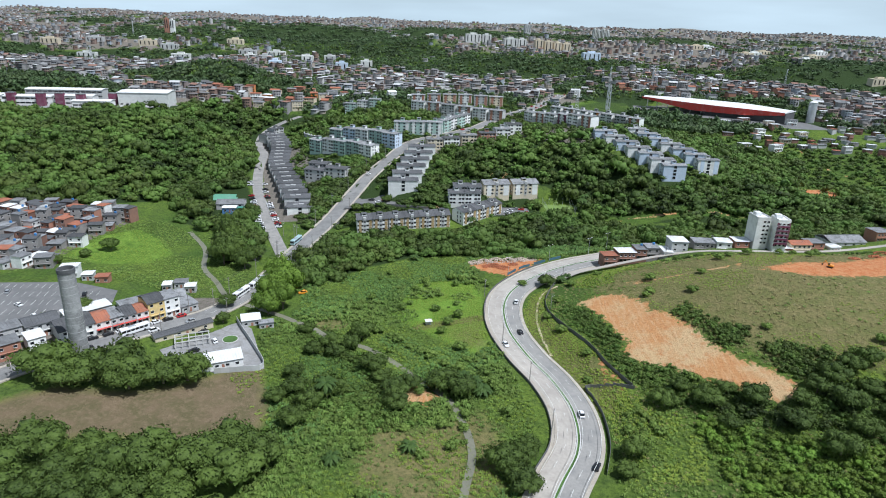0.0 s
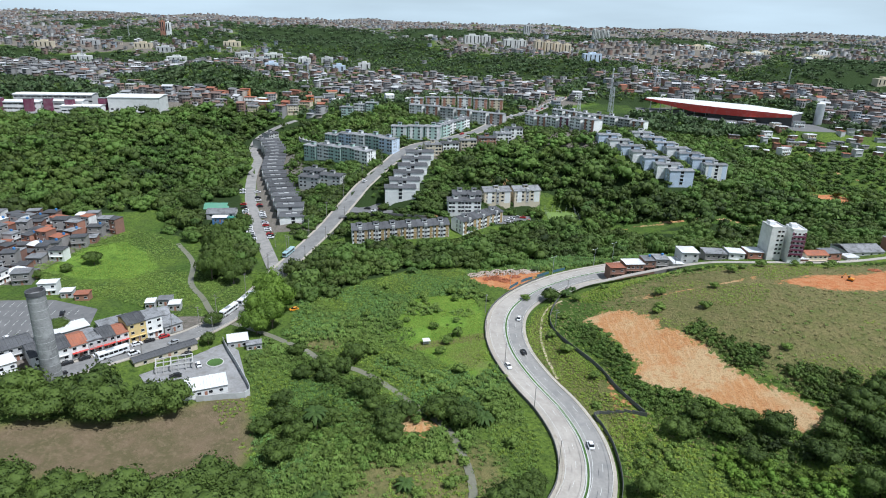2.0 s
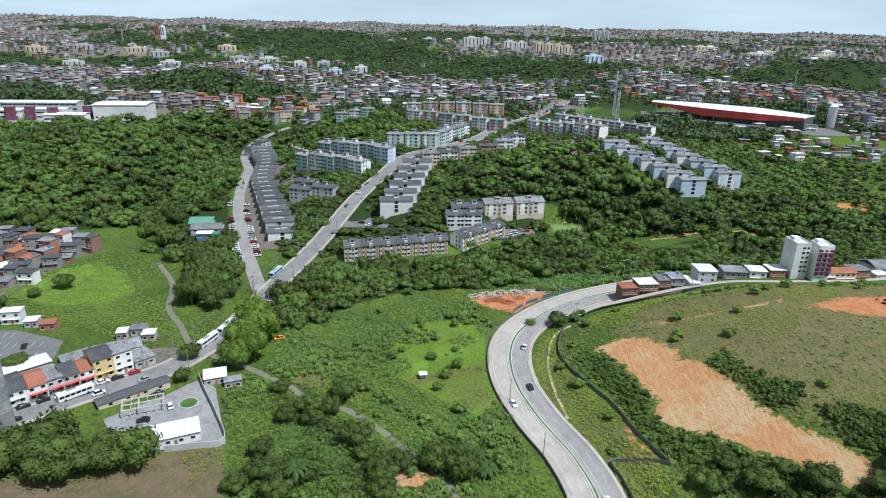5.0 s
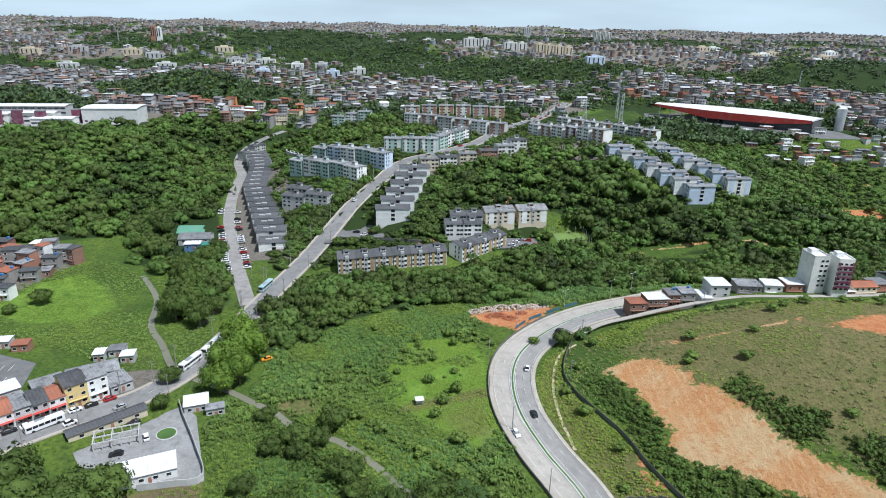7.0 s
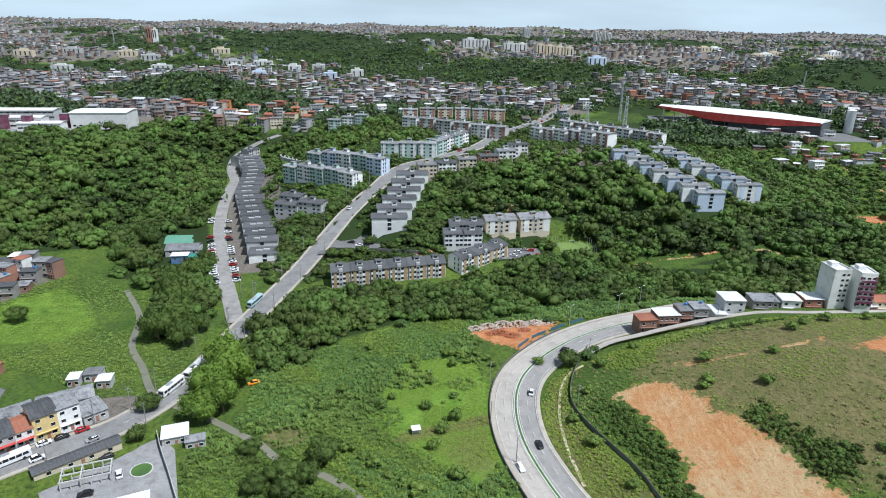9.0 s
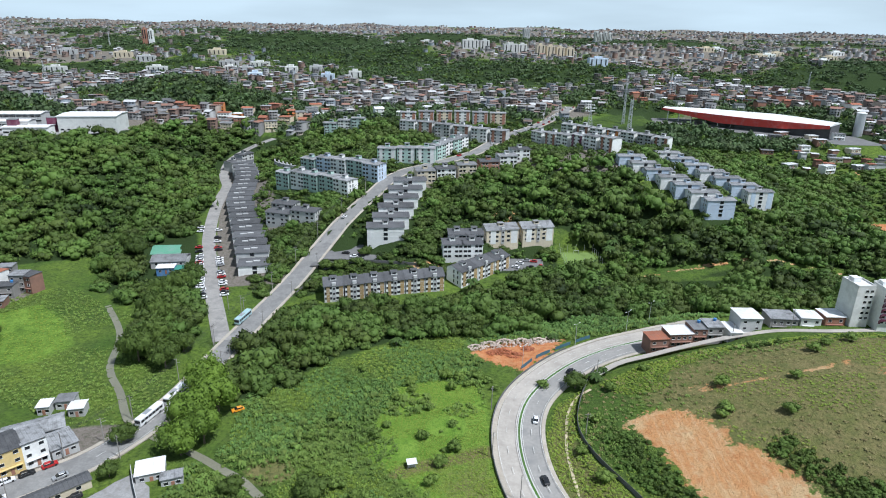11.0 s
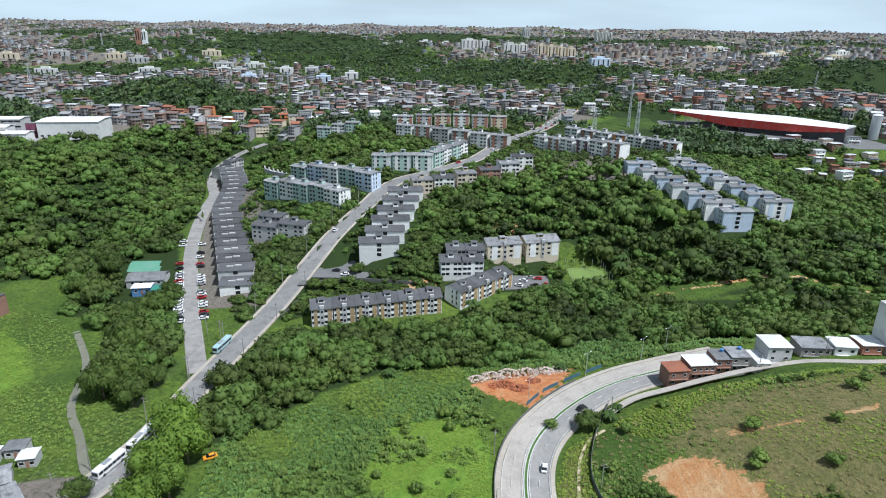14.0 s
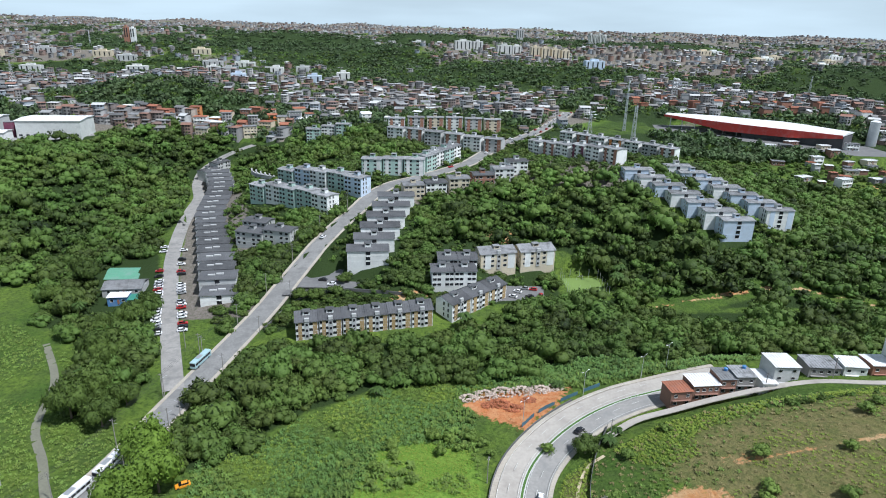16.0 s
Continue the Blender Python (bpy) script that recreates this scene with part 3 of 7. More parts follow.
# ---- helpers for things ----
def part(name, bm, mat, parent=None, label="", smooth=False):
    """One mesh object from a bmesh, under a thing or a part."""
    me = bpy.data.meshes.new(name)
    if smooth:
        for f in bm.faces:
            f.smooth = True
    bm.to_mesh(me)
    bm.free()
    for x in (mat if isinstance(mat, (list, tuple)) else [mat]):
        me.materials.append(x)
    ob = new(name, me)
    ob.parent = parent
    if label:
        tagged(ob, label)
    return ob


def piece(name, me, parent, m=None):
    """An object of its own on a mesh that alike pieces share."""
    ob = new(name, me)
    ob.parent = parent
    if m is not None:
        ob.matrix_basis = m
    return ob


def box(bm, cx, cy, z0, sx, sy, sz, bevel=0.0, mat=0, turn=0.0):
    """A block standing on z0, with its edges rounded off by bevel."""
    r = bmesh.ops.create_cube(bm, size=1.0)
    vs = r["verts"]
    bmesh.ops.transform(bm, matrix=pose(cx, cy, z0 + sz / 2, 0, 0, turn) @ Matrix.Diagonal((sx, sy, sz, 1)), verts=vs)
    fs = {f for v in vs for f in v.link_faces}
    if bevel:
        es = list({e for v in vs for e in v.link_edges})
        out = bmesh.ops.bevel(bm, geom=es, offset=bevel, segments=1, affect="EDGES")
        fs |= set(out["faces"])
    for f in fs:
        if f.is_valid:
            f.material_index = mat
    return vs


def tube(bm, a, b, r0, r1=None, sides=8, mat=0):
    """A tapered round bar from a to b."""
    a, b = Vector(a), Vector(b)
    r1 = r0 if r1 is None else r1
    q = (b - a).to_track_quat("Z", "Y").to_matrix()
    ring = []
    for p, r in ((a, r0), (b, r1)):
        ring.append([bm.verts.new(p + q @ Vector((r * math.cos(2 * math.pi * k / sides), r * math.sin(2 * math.pi * k / sides), 0))) for k in range(sides)])
    for k in range(sides):
        f = bm.faces.new((ring[0][k], ring[0][(k + 1) % sides], ring[1][(k + 1) % sides], ring[1][k]))
        f.material_index = mat
    for rg in (ring[0][::-1], ring[1]):
        bm.faces.new(rg).material_index = mat


def thing(name, label, category, m=None, group="", kind=""):
    ob = new(name)
    ob.empty_display_size = 0.5
    if m is not None:
        ob.matrix_basis = m
    return tagged(ob, label, category, group, kind)


# ---- roads ----
def ribbon(name, line, level, offset, width, mat, lift=0.0, thick=0.0, parent=None, label="", first=0, last=None):
    """A strip that follows a line, offset to its right; thick: a raised slab."""
    line, level = line[first:last], level[first:last]
    t = np.gradient(line, axis=0)
    t /= np.linalg.norm(t, axis=1)[:, None]
    right = np.stack([t[:, 1], -t[:, 0]], 1)
    a, b = line + right * (offset - width / 2), line + right * (offset + width / 2)
    z = level + lift
    n = len(line)
    bm = bmesh.new()
    rows = []
    for k in range(n):
        row = [(*a[k], z[k]), (*b[k], z[k])]
        if thick:
            row = [(*a[k], z[k] - thick)] + row + [(*b[k], z[k] - thick)]
        rows.append([bm.verts.new(p) for p in row])
    for r, s in zip(rows, rows[1:]):
        for k in range(len(r) - 1):
            bm.faces.new((r[k], r[k + 1], s[k + 1], s[k]))
    return part(name, bm, mat, parent, label)


def dashes(name, line, level, offset, width, long, gap, lift, parent, first=0, last=None):
    """Painted road marks, each its own strip."""
    fine = smooth_line([tuple(p) for p in line[first:last]], 1.0)
    lv = np.interp(np.arange(len(fine)) / len(fine), np.arange(len(line[first:last])) / len(line[first:last]), level[first:last])
    t = np.gradient(fine, axis=0)
    t /= np.linalg.norm(t, axis=1)[:, None]
    right = np.stack([t[:, 1], -t[:, 0]], 1)
    bm = bmesh.new()
    k = 0
    while k + long < len(fine):
        seg = range(k, k + long + 1)
        rows = [[bm.verts.new((*(fine[j] + right[j] * (offset + s * width / 2)), lv[j] + lift)) for s in (-1, 1)] for j in seg]
        for r, s in zip(rows, rows[1:]):
            bm.faces.new((r[0], r[1], s[1], s[0]))
        k += long + gap
    return tagged(part(name, bm, PAINT, parent), kind="stuff")


def build_roads():
    line, _, lv = WAYS[0]
    road = thing("avenue", "curving dual carriageway of pale worn asphalt", "road", kind="structure")
    ribbon("carriageway", line, lv, -4.15, 6.6, PALE_ROAD, 0.0, 0.3, road, "pale worn outer carriageway")
    ribbon("carriageway", line, lv, 4.15, 6.6, ASPHALT_PALE, 0.0, 0.3, road, "grey inner carriageway")
    med = ribbon("median", line, lv, 0.0, 1.5, KERB, 0.16, 0.4, road, "raised kerb median planted with grass")
    ribbon("grass_strip", line, lv, 0.0, 0.7, VERGE, 0.21, 0.1, med, "mown green grass")
    ribbon("footway", line, lv, -8.35, 1.7, PAVING, 0.14, 0.4, road, "dusty concrete footway")
    ribbon("footway", line, lv, 8.15, 1.3, PAVING, 0.14, 0.4, road, "narrow concrete footway")
    for o in (-4.15, 4.15):
        dashes("lane_mark", line, lv, o, 0.12, 3, 6, 0.012, road)
    for o in (-7.2, -1.1, 1.1, 7.2):
        dashes("edge_line", line, lv, o, 0.12, 40, 0, 0.012, road)
    line, _, lv = WAYS[1]
    road = thing("main_road", "grey asphalt road climbing the hill", "road", kind="structure")
    ribbon("carriageway", line, lv, 0, 9.2, HILL_ASPHALT, 0.0, 0.3, road)
    for o in (-5.2, 5.2):
        ribbon("footway", line, lv, o, 1.4, PAVING, 0.14, 0.4, road, "concrete footway with a kerb")
    dashes("centre_line", line, lv, 0, 0.14, 3, 3, 0.012, road, 40)
    for o in (-3.9, 3.9):
        dashes("edge_line", line, lv, o, 0.12, 30, 0, 0.012, road, 40)
    for way, name, label, w in ((2, "park_street", "pale dusty residential street with parked cars", 7.6), (3, "court_street", "short asphalt access street", 6.4), (4, "house_lane", "narrow concrete lane beside small houses", 2.5)):
        line, _, lv = WAYS[way]
        road = thing(name, label, "road", kind="structure")
        ribbon("carriageway", line, lv, 0, w, {2: DUSTY, 3: ASPHALT, 4: PALE_ROAD}[way], -0.02 * way, 0.3, road)
    walkway = smooth_line([(63, 294.5), (57.3, 290.7), (51.9, 280.6), (48.5, 265.7), (47.6, 256.2), (47.8, 244.1), (48.9, 235), (49.6, 229)], 2.0)
    tagged(ribbon("footpath", walkway, np.atleast_1d(ground(walkway[:, 0], walkway[:, 1])), 0, 1.1, PATH_EARTH, 0.16, 0.4), "thin pale trodden path beside the fence", "footpath", kind="structure")
    tagged(ribbon("creek", CREEK, line_heights(CREEK), 0, 2.7, WATER, -0.42), "narrow grey-brown creek between grassy banks", "creek", kind="structure")
    for key, mat, label in (("car_park", ASPHALT, "grey asphalt car park with painted bays"), ("station_yard", PAVING_GREY, "walled concrete yard"), ("court", COURT, "green painted sports court"), ("pitch", TURF, "small artificial turf football pitch"), ("lot", ASPHALT, "asphalt parking court of the flats"), ("row_yard", ASPHALT, "asphalt forecourt of the flats"), ("complex_yard", PAVING_GREY, "concrete yard of the long white building"), ("hall_yard", ASPHALT, "asphalt apron of the long station hall")):
        poly, level = YARDS[key]
        bm = bmesh.new()
        f = bm.faces.new([bm.verts.new((x, y, level)) for x, y in poly])
        r = bmesh.ops.extrude_face_region(bm, geom=[f])
        bmesh.ops.translate(bm, vec=(0, 0, -0.5), verts=[v for v in r["geom"] if isinstance(v, bmesh.types.BMVert)])
        bmesh.ops.recalc_face_normals(bm, faces=bm.faces)
        tagged(part(key, bm, mat), label, "yard", kind="structure")


HILL_ASPHALT = material("grey hill road asphalt", (0.225, 0.22, 0.21), 0.9, 0.2, 0.6, 0.01, dirt=(0.165, 0.162, 0.155))
DUSTY = material("dusty grey paving", (0.29, 0.275, 0.255), 0.92, 0.2, 0.7, 0.01, dirt=(0.20, 0.195, 0.185))
PATH_EARTH = material("trodden pale earth", (0.50, 0.42, 0.29), 0.95, 0.25, 1.5, 0.03, dirt=(0.36, 0.30, 0.18))
ASPHALT_PALE = material("worn grey asphalt", (0.285, 0.272, 0.252), 0.9, 0.14, 0.5, 0.01, dirt=(0.225, 0.22, 0.21))
PAVING_GREY = material("yard concrete", (0.27, 0.265, 0.26), 0.92, 0.22, 0.8, 0.01, dirt=(0.20, 0.19, 0.175))
VERGE = material("mown verge", (0.07, 0.14, 0.03), 0.95, 0.3, 2.0, 0.05)
COURT = material("green court paint", (0.12, 0.30, 0.20), 0.8, 0.15, 0.6, dirt=(0.18, 0.30, 0.24))
TURF = material("artificial turf", (0.16, 0.235, 0.055), 0.9, 0.12, 0.6, 0.02)
build_roads()


# ---- trees and bushes ----
def lump():
    """Corners and triangles of a twelve-cornered ball."""
    g = (1 + 5 ** 0.5) / 2
    p = np.array([(-1, g, 0), (1, g, 0), (-1, -g, 0), (1, -g, 0), (0, -1, g), (0, 1, g), (0, -1, -g), (0, 1, -g), (g, 0, -1), (g, 0, 1), (-g, 0, -1), (-g, 0, 1)])
    f = np.array([(0, 11, 5), (0, 5, 1), (0, 1, 7), (0, 7, 10), (0, 10, 11), (1, 5, 9), (5, 11, 4), (11, 10, 2), (10, 7, 6), (7, 1, 8), (3, 9, 4), (3, 4, 2), (3, 2, 6), (3, 6, 8), (3, 8, 9), (4, 9, 5), (2, 4, 11), (6, 2, 10), (8, 6, 7), (9, 8, 1)])
    return p / np.linalg.norm(p[0]), f


def crown_arrays(rng, radius, height, lobes, leaves, leaf, cores=6):
    """Sprays of leaves set over several rounded lobes, with gaps; corners and triangles as arrays. The crown's foot is at z = 0."""
    ball, ball_faces = lump()
    centres = []
    for k in range(lobes):
        a, r = 6.28 * k / max(lobes - 1, 1) + rng.uniform(-0.5, 0.5), radius * rng.uniform(0.38, 0.68) if k else 0.0
        centres.append((np.array([r * math.cos(a), r * math.sin(a), height * (rng.uniform(0.34, 0.66) if k else 0.66)]), radius * rng.uniform(0.36, 0.56), height * rng.uniform(0.24, 0.36)))
    co, tri, n = [], [], 0
    for c, rw, rh in centres[:cores]:
        rough = np.array([[rng.uniform(0.78, 1.06)] for _ in ball])
        spin = rng.uniform(0, 6.28)
        q = np.stack([ball[:, 0] * math.cos(spin) - ball[:, 1] * math.sin(spin), ball[:, 0] * math.sin(spin) + ball[:, 1] * math.cos(spin), ball[:, 2]], 1)
        co.append(c + q * rough * (rw * 0.92, rw * 0.92, rh * 0.92))
        tri.append(ball_faces + n)
        n += len(ball)
    for k in range(leaves):
        c, rw, rh = centres[k % lobes]
        u, a = rng.uniform(-0.35, 1.0), rng.uniform(0, 6.28)
        s = math.sqrt(1 - u * u)
        out = np.array([s * math.cos(a), s * math.sin(a), u])
        p = c + out * (rw, rw, rh) * rng.uniform(0.84, 1.2)
        nrm = out + np.array([rng.uniform(-0.62, 0.62) for _ in range(3)])
        nrm /= np.linalg.norm(nrm)
        side = np.cross(nrm, (rng.uniform(-1, 1), rng.uniform(-1, 1), rng.uniform(-1, 1)))
        side /= np.linalg.norm(side) + 1e-6
        up = np.cross(nrm, side)
        w = leaf * rng.uniform(0.7, 1.35)
        co.append(np.array([p - side * w * rng.uniform(0.6, 1.1), p + side * w * rng.uniform(0.6, 1.1), p + up * w * rng.uniform(0.9, 1.6)]))
        tri.append(np.array([(n, n + 1, n + 2)]))
        n += 3
    return np.concatenate(co), np.concatenate(tri)


def palm_arrays(rng, radius, fronds):
    """Arching fronds round one point."""
    co, tri = [], []
    for k in range(fronds):
        a = 6.28 * k / fronds + rng.uniform(-0.2, 0.2)
        lift, d = rng.uniform(0.1, 1.0), np.array([math.cos(a), math.sin(a), 0])
        side = np.array([-d[1], d[0], 0])
        n = len(co)
        for j in range(5):
            u = j / 4
            p = d * radius * u + np.array([0, 0, radius * (lift * u - (0.55 + 0.5 * lift) * u * u)])
            w = radius * 0.17 * math.sin(math.pi * (0.12 + 0.85 * u))
            co += [tuple(p + side * w - (0, 0, w * 0.5)), tuple(p), tuple(p - side * w - (0, 0, w * 0.5))]
        for j in range(4):
            for s in (0, 1):
                q = n + 3 * j + s
                tri += [(q, q + 1, q + 4), (q, q + 4, q + 3)]
    return np.array(co), np.array(tri)


def tuft_arrays(rng, radius, height, blades):
    """Arching leaves of a low herb clump, open to the sky."""
    co, tri = [], []
    for k in range(blades):
        a = 6.28 * k / blades + rng.uniform(-0.5, 0.5)
        d = np.array([math.cos(a), math.sin(a), 0])
        side = np.array([-d[1], d[0], 0]) * radius * rng.uniform(0.10, 0.24)
        r0, r1 = radius * rng.uniform(0.0, 0.3), radius * rng.uniform(0.65, 1.1)
        h = height * rng.uniform(0.5, 1.1)
        n = len(co)
        co += [tuple(d * r0 - side * 0.4), tuple(d * r0 + side * 0.4), tuple(d * (r0 + r1) * 0.5 + side + (0, 0, h)), tuple(d * (r0 + r1) * 0.5 - side + (0, 0, h * 0.9)), tuple(d * r1 + (0, 0, h * 0.55))]
        tri += [(n, n + 1, n + 2), (n, n + 2, n + 3), (n + 3, n + 2, n + 4)]
    return np.array(co), np.array(tri)


def mass(name, spots, variants, mat, label, category, rng):
    """One object of many plants: spots are x, y, z, width, height."""
    cos, tris, tints, n = [], [], [], 0
    for x, y, z, w, h in spots:
        co, tri = variants[rng.randrange(len(variants))]
        a = rng.uniform(0, 6.28)
        c, s = math.cos(a) * w, math.sin(a) * w
        q = np.empty_like(co)
        q[:, 0], q[:, 1], q[:, 2] = co[:, 0] * c - co[:, 1] * s + x, co[:, 0] * s + co[:, 1] * c + y, co[:, 2] * h + z
        cos.append(q)
        tris.append(tri + n)
        tints.append(np.full(len(co), rng.random()))
        n += len(co)
    me = soften(quick_mesh(name, np.concatenate(cos), np.concatenate(tris)))
    att = me.attributes.new("tree", "FLOAT", "POINT")
    att.data.foreach_set("value", np.concatenate(tints).astype(np.float32))
    me.materials.append(mat)
    return tagged(new(name, me), label, category, kind="stuff")


def clear_of_ways(x, y, margin):
    ok = np.ones(len(x), bool)
    for line, width, _ in WAYS:
        for k in range(0, len(x), 4000):
            d = np.sqrt(((x[k:k + 4000, None] - line[None, :, 0]) ** 2 + (y[k:k + 4000, None] - line[None, :, 1]) ** 2).min(1))
            ok[k:k + 4000] &= d > width / 2 + margin
    for key, (poly, _) in YARDS.items():
        ok &= ~inside(poly, x, y) & (edge_distance(poly, x, y) > margin)
    for cx, cy, r in FOOTPRINTS:
        ok &= np.hypot(x - cx, y - cy) > r + margin * 0.6
    return ok


def scatter(poly, spacing, seed, margin=3.0, jitter=0.48):
    """Uneven spots inside an outline, clear of roads, yards and buildings."""
    g = np.random.default_rng(seed)
    px, py = [p[0] for p in poly], [p[1] for p in poly]
    X, Y = np.meshgrid(np.arange(min(px), max(px), spacing), np.arange(min(py), max(py), spacing))
    x, y = X.ravel() + g.uniform(-jitter, jitter, X.size) * spacing, Y.ravel() + g.uniform(-jitter, jitter, X.size) * spacing
    keep = inside(poly, x, y)
    x, y = x[keep], y[keep]
    keep = clear_of_ways(x, y, margin)
    x, y = x[keep], y[keep]
    return x, y, np.atleast_1d(ground(x, y)) if len(x) else x


def build_woods():
    rng = random.Random(4)
    trees = [crown_arrays(rng, 1.0, 1.0, 8, 250, 0.105, 8) for _ in range(7)]
    light = [crown_arrays(rng, 1.0, 1.0, 6, 66, 0.14, 4) for _ in range(7)]
    spots, back = [], []
    for k, (key, spacing) in enumerate((("left", 6.6), ("court", 6.6), ("slope", 6.4), ("band", 5.8), ("verge", 5.2), ("upper", 6.6), ("green_side", 5.6), ("rows", 5.5), ("spur", 5.4), ("grove", 5.0), ("estate", 4.6))):
        x, y, z = scatter(WOOD_ZONES[key], spacing, 20 + k, {"estate": 0.9, "spur": 0.8, "verge": 1.6, "band": 2.6, "slope": 2.6}.get(key, 3.2))
        for a, b, c in zip(x, y, z):
            big = rng.random() ** 1.6
            w = spacing * (0.56 + 0.62 * big) if key not in ("estate", "green_side") else 1.5 + 2.5 * big
            if rng.random() < 0.10 and key in ("left", "slope", "band", "spur"):
                w *= 1.45
            (spots if b < 405 or key in ("court", "verge", "grove") else back).append((a, b, c - 0.8, w, w * rng.uniform(0.95, 1.5)))
    mass("woodland", spots, trees, SHADED_FOREST, "dense tropical woodland of rounded green crowns", "woodland", rng)
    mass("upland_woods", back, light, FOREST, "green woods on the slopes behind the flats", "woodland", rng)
    # far woods
    far = [crown_arrays(rng, 1.0, 1.0, 4, 24, 0.22, 1) for _ in range(6)]
    g = np.random.default_rng(9)
    n = 18000
    y = 640 + 2900 * g.random(n) ** 1.7
    x = (g.random(n) - 0.5) * 1.75 * (y + 60)
    keep = (g.random(n) > town_share(x, y) * 0.97) & ~((y < 700) & (x > -330) & (x < 200)) & (y < 3600)
    x, y = x[keep], y[keep]
    keep = clear_of_ways(x, y, 6.0)
    x, y = x[keep], y[keep]
    z = ground(x, y)
    mass("far_woods", [(a, b, c - 1, 4.6 + 3.6 * rng.random() + b * 0.0024, 6.0 + 4 * rng.random()) for a, b, c in zip(x, y, z)], far, HAZED_FOREST, "distant wooded hills between the houses", "woodland", rng)
    # trees among the streets of the middle town
    sx, sy = g.uniform(-620, 720, 4200), g.uniform(640, 1500, 4200)
    keep = clear_of_ways(sx, sy, 5.0)
    sx, sy = sx[keep], sy[keep]
    mass("street_trees", [(a, b, c - 0.4, 2.5 + 2.5 * rng.random(), 4 + 4 * rng.random()) for a, b, c in zip(sx, sy, ground(sx, sy))], far, FOREST, "scattered garden and street trees", "woodland", rng)


def tree(name, x, y, w, h, label, category, mesh, trunk_mesh):
    z = ground(x, y)
    ob = thing(name, label, category, pose(x, y, z - 0.15, 0, 0, (x * 37 + y * 11) % 360))
    ob.scale = (w, w, h)
    piece("trunk", trunk_mesh, ob)
    piece("crown", mesh, ob, pose(0, 0, 0.22))
    return ob


def mesh_of(name, arrays, mat):
    me = soften(quick_mesh(name, *arrays))
    att = me.attributes.new("tree", "FLOAT", "POINT")
    att.data.foreach_set("value", np.full(len(me.vertices), 0.55, np.float32))
    me.materials.append(mat)
    return me


def trunk_of(seed, spread=0.3):
    rng = random.Random(seed)
    bm = bmesh.new()
    tube(bm, (0, 0, 0), (0.02, 0.0, 0.34), 0.055, 0.038, 7)
    for k in range(5):
        a = 1.257 * k + rng.uniform(-0.3, 0.3)
        tube(bm, (0.02, 0, 0.25 + 0.03 * k), (spread * math.cos(a), spread * math.sin(a), rng.uniform(0.55, 0.8)), 0.03, 0.01, 5)
    me = bpy.data.meshes.new("trunk")
    bm.to_mesh(me)
    bm.free()
    me.materials.append(BARK)
    return me


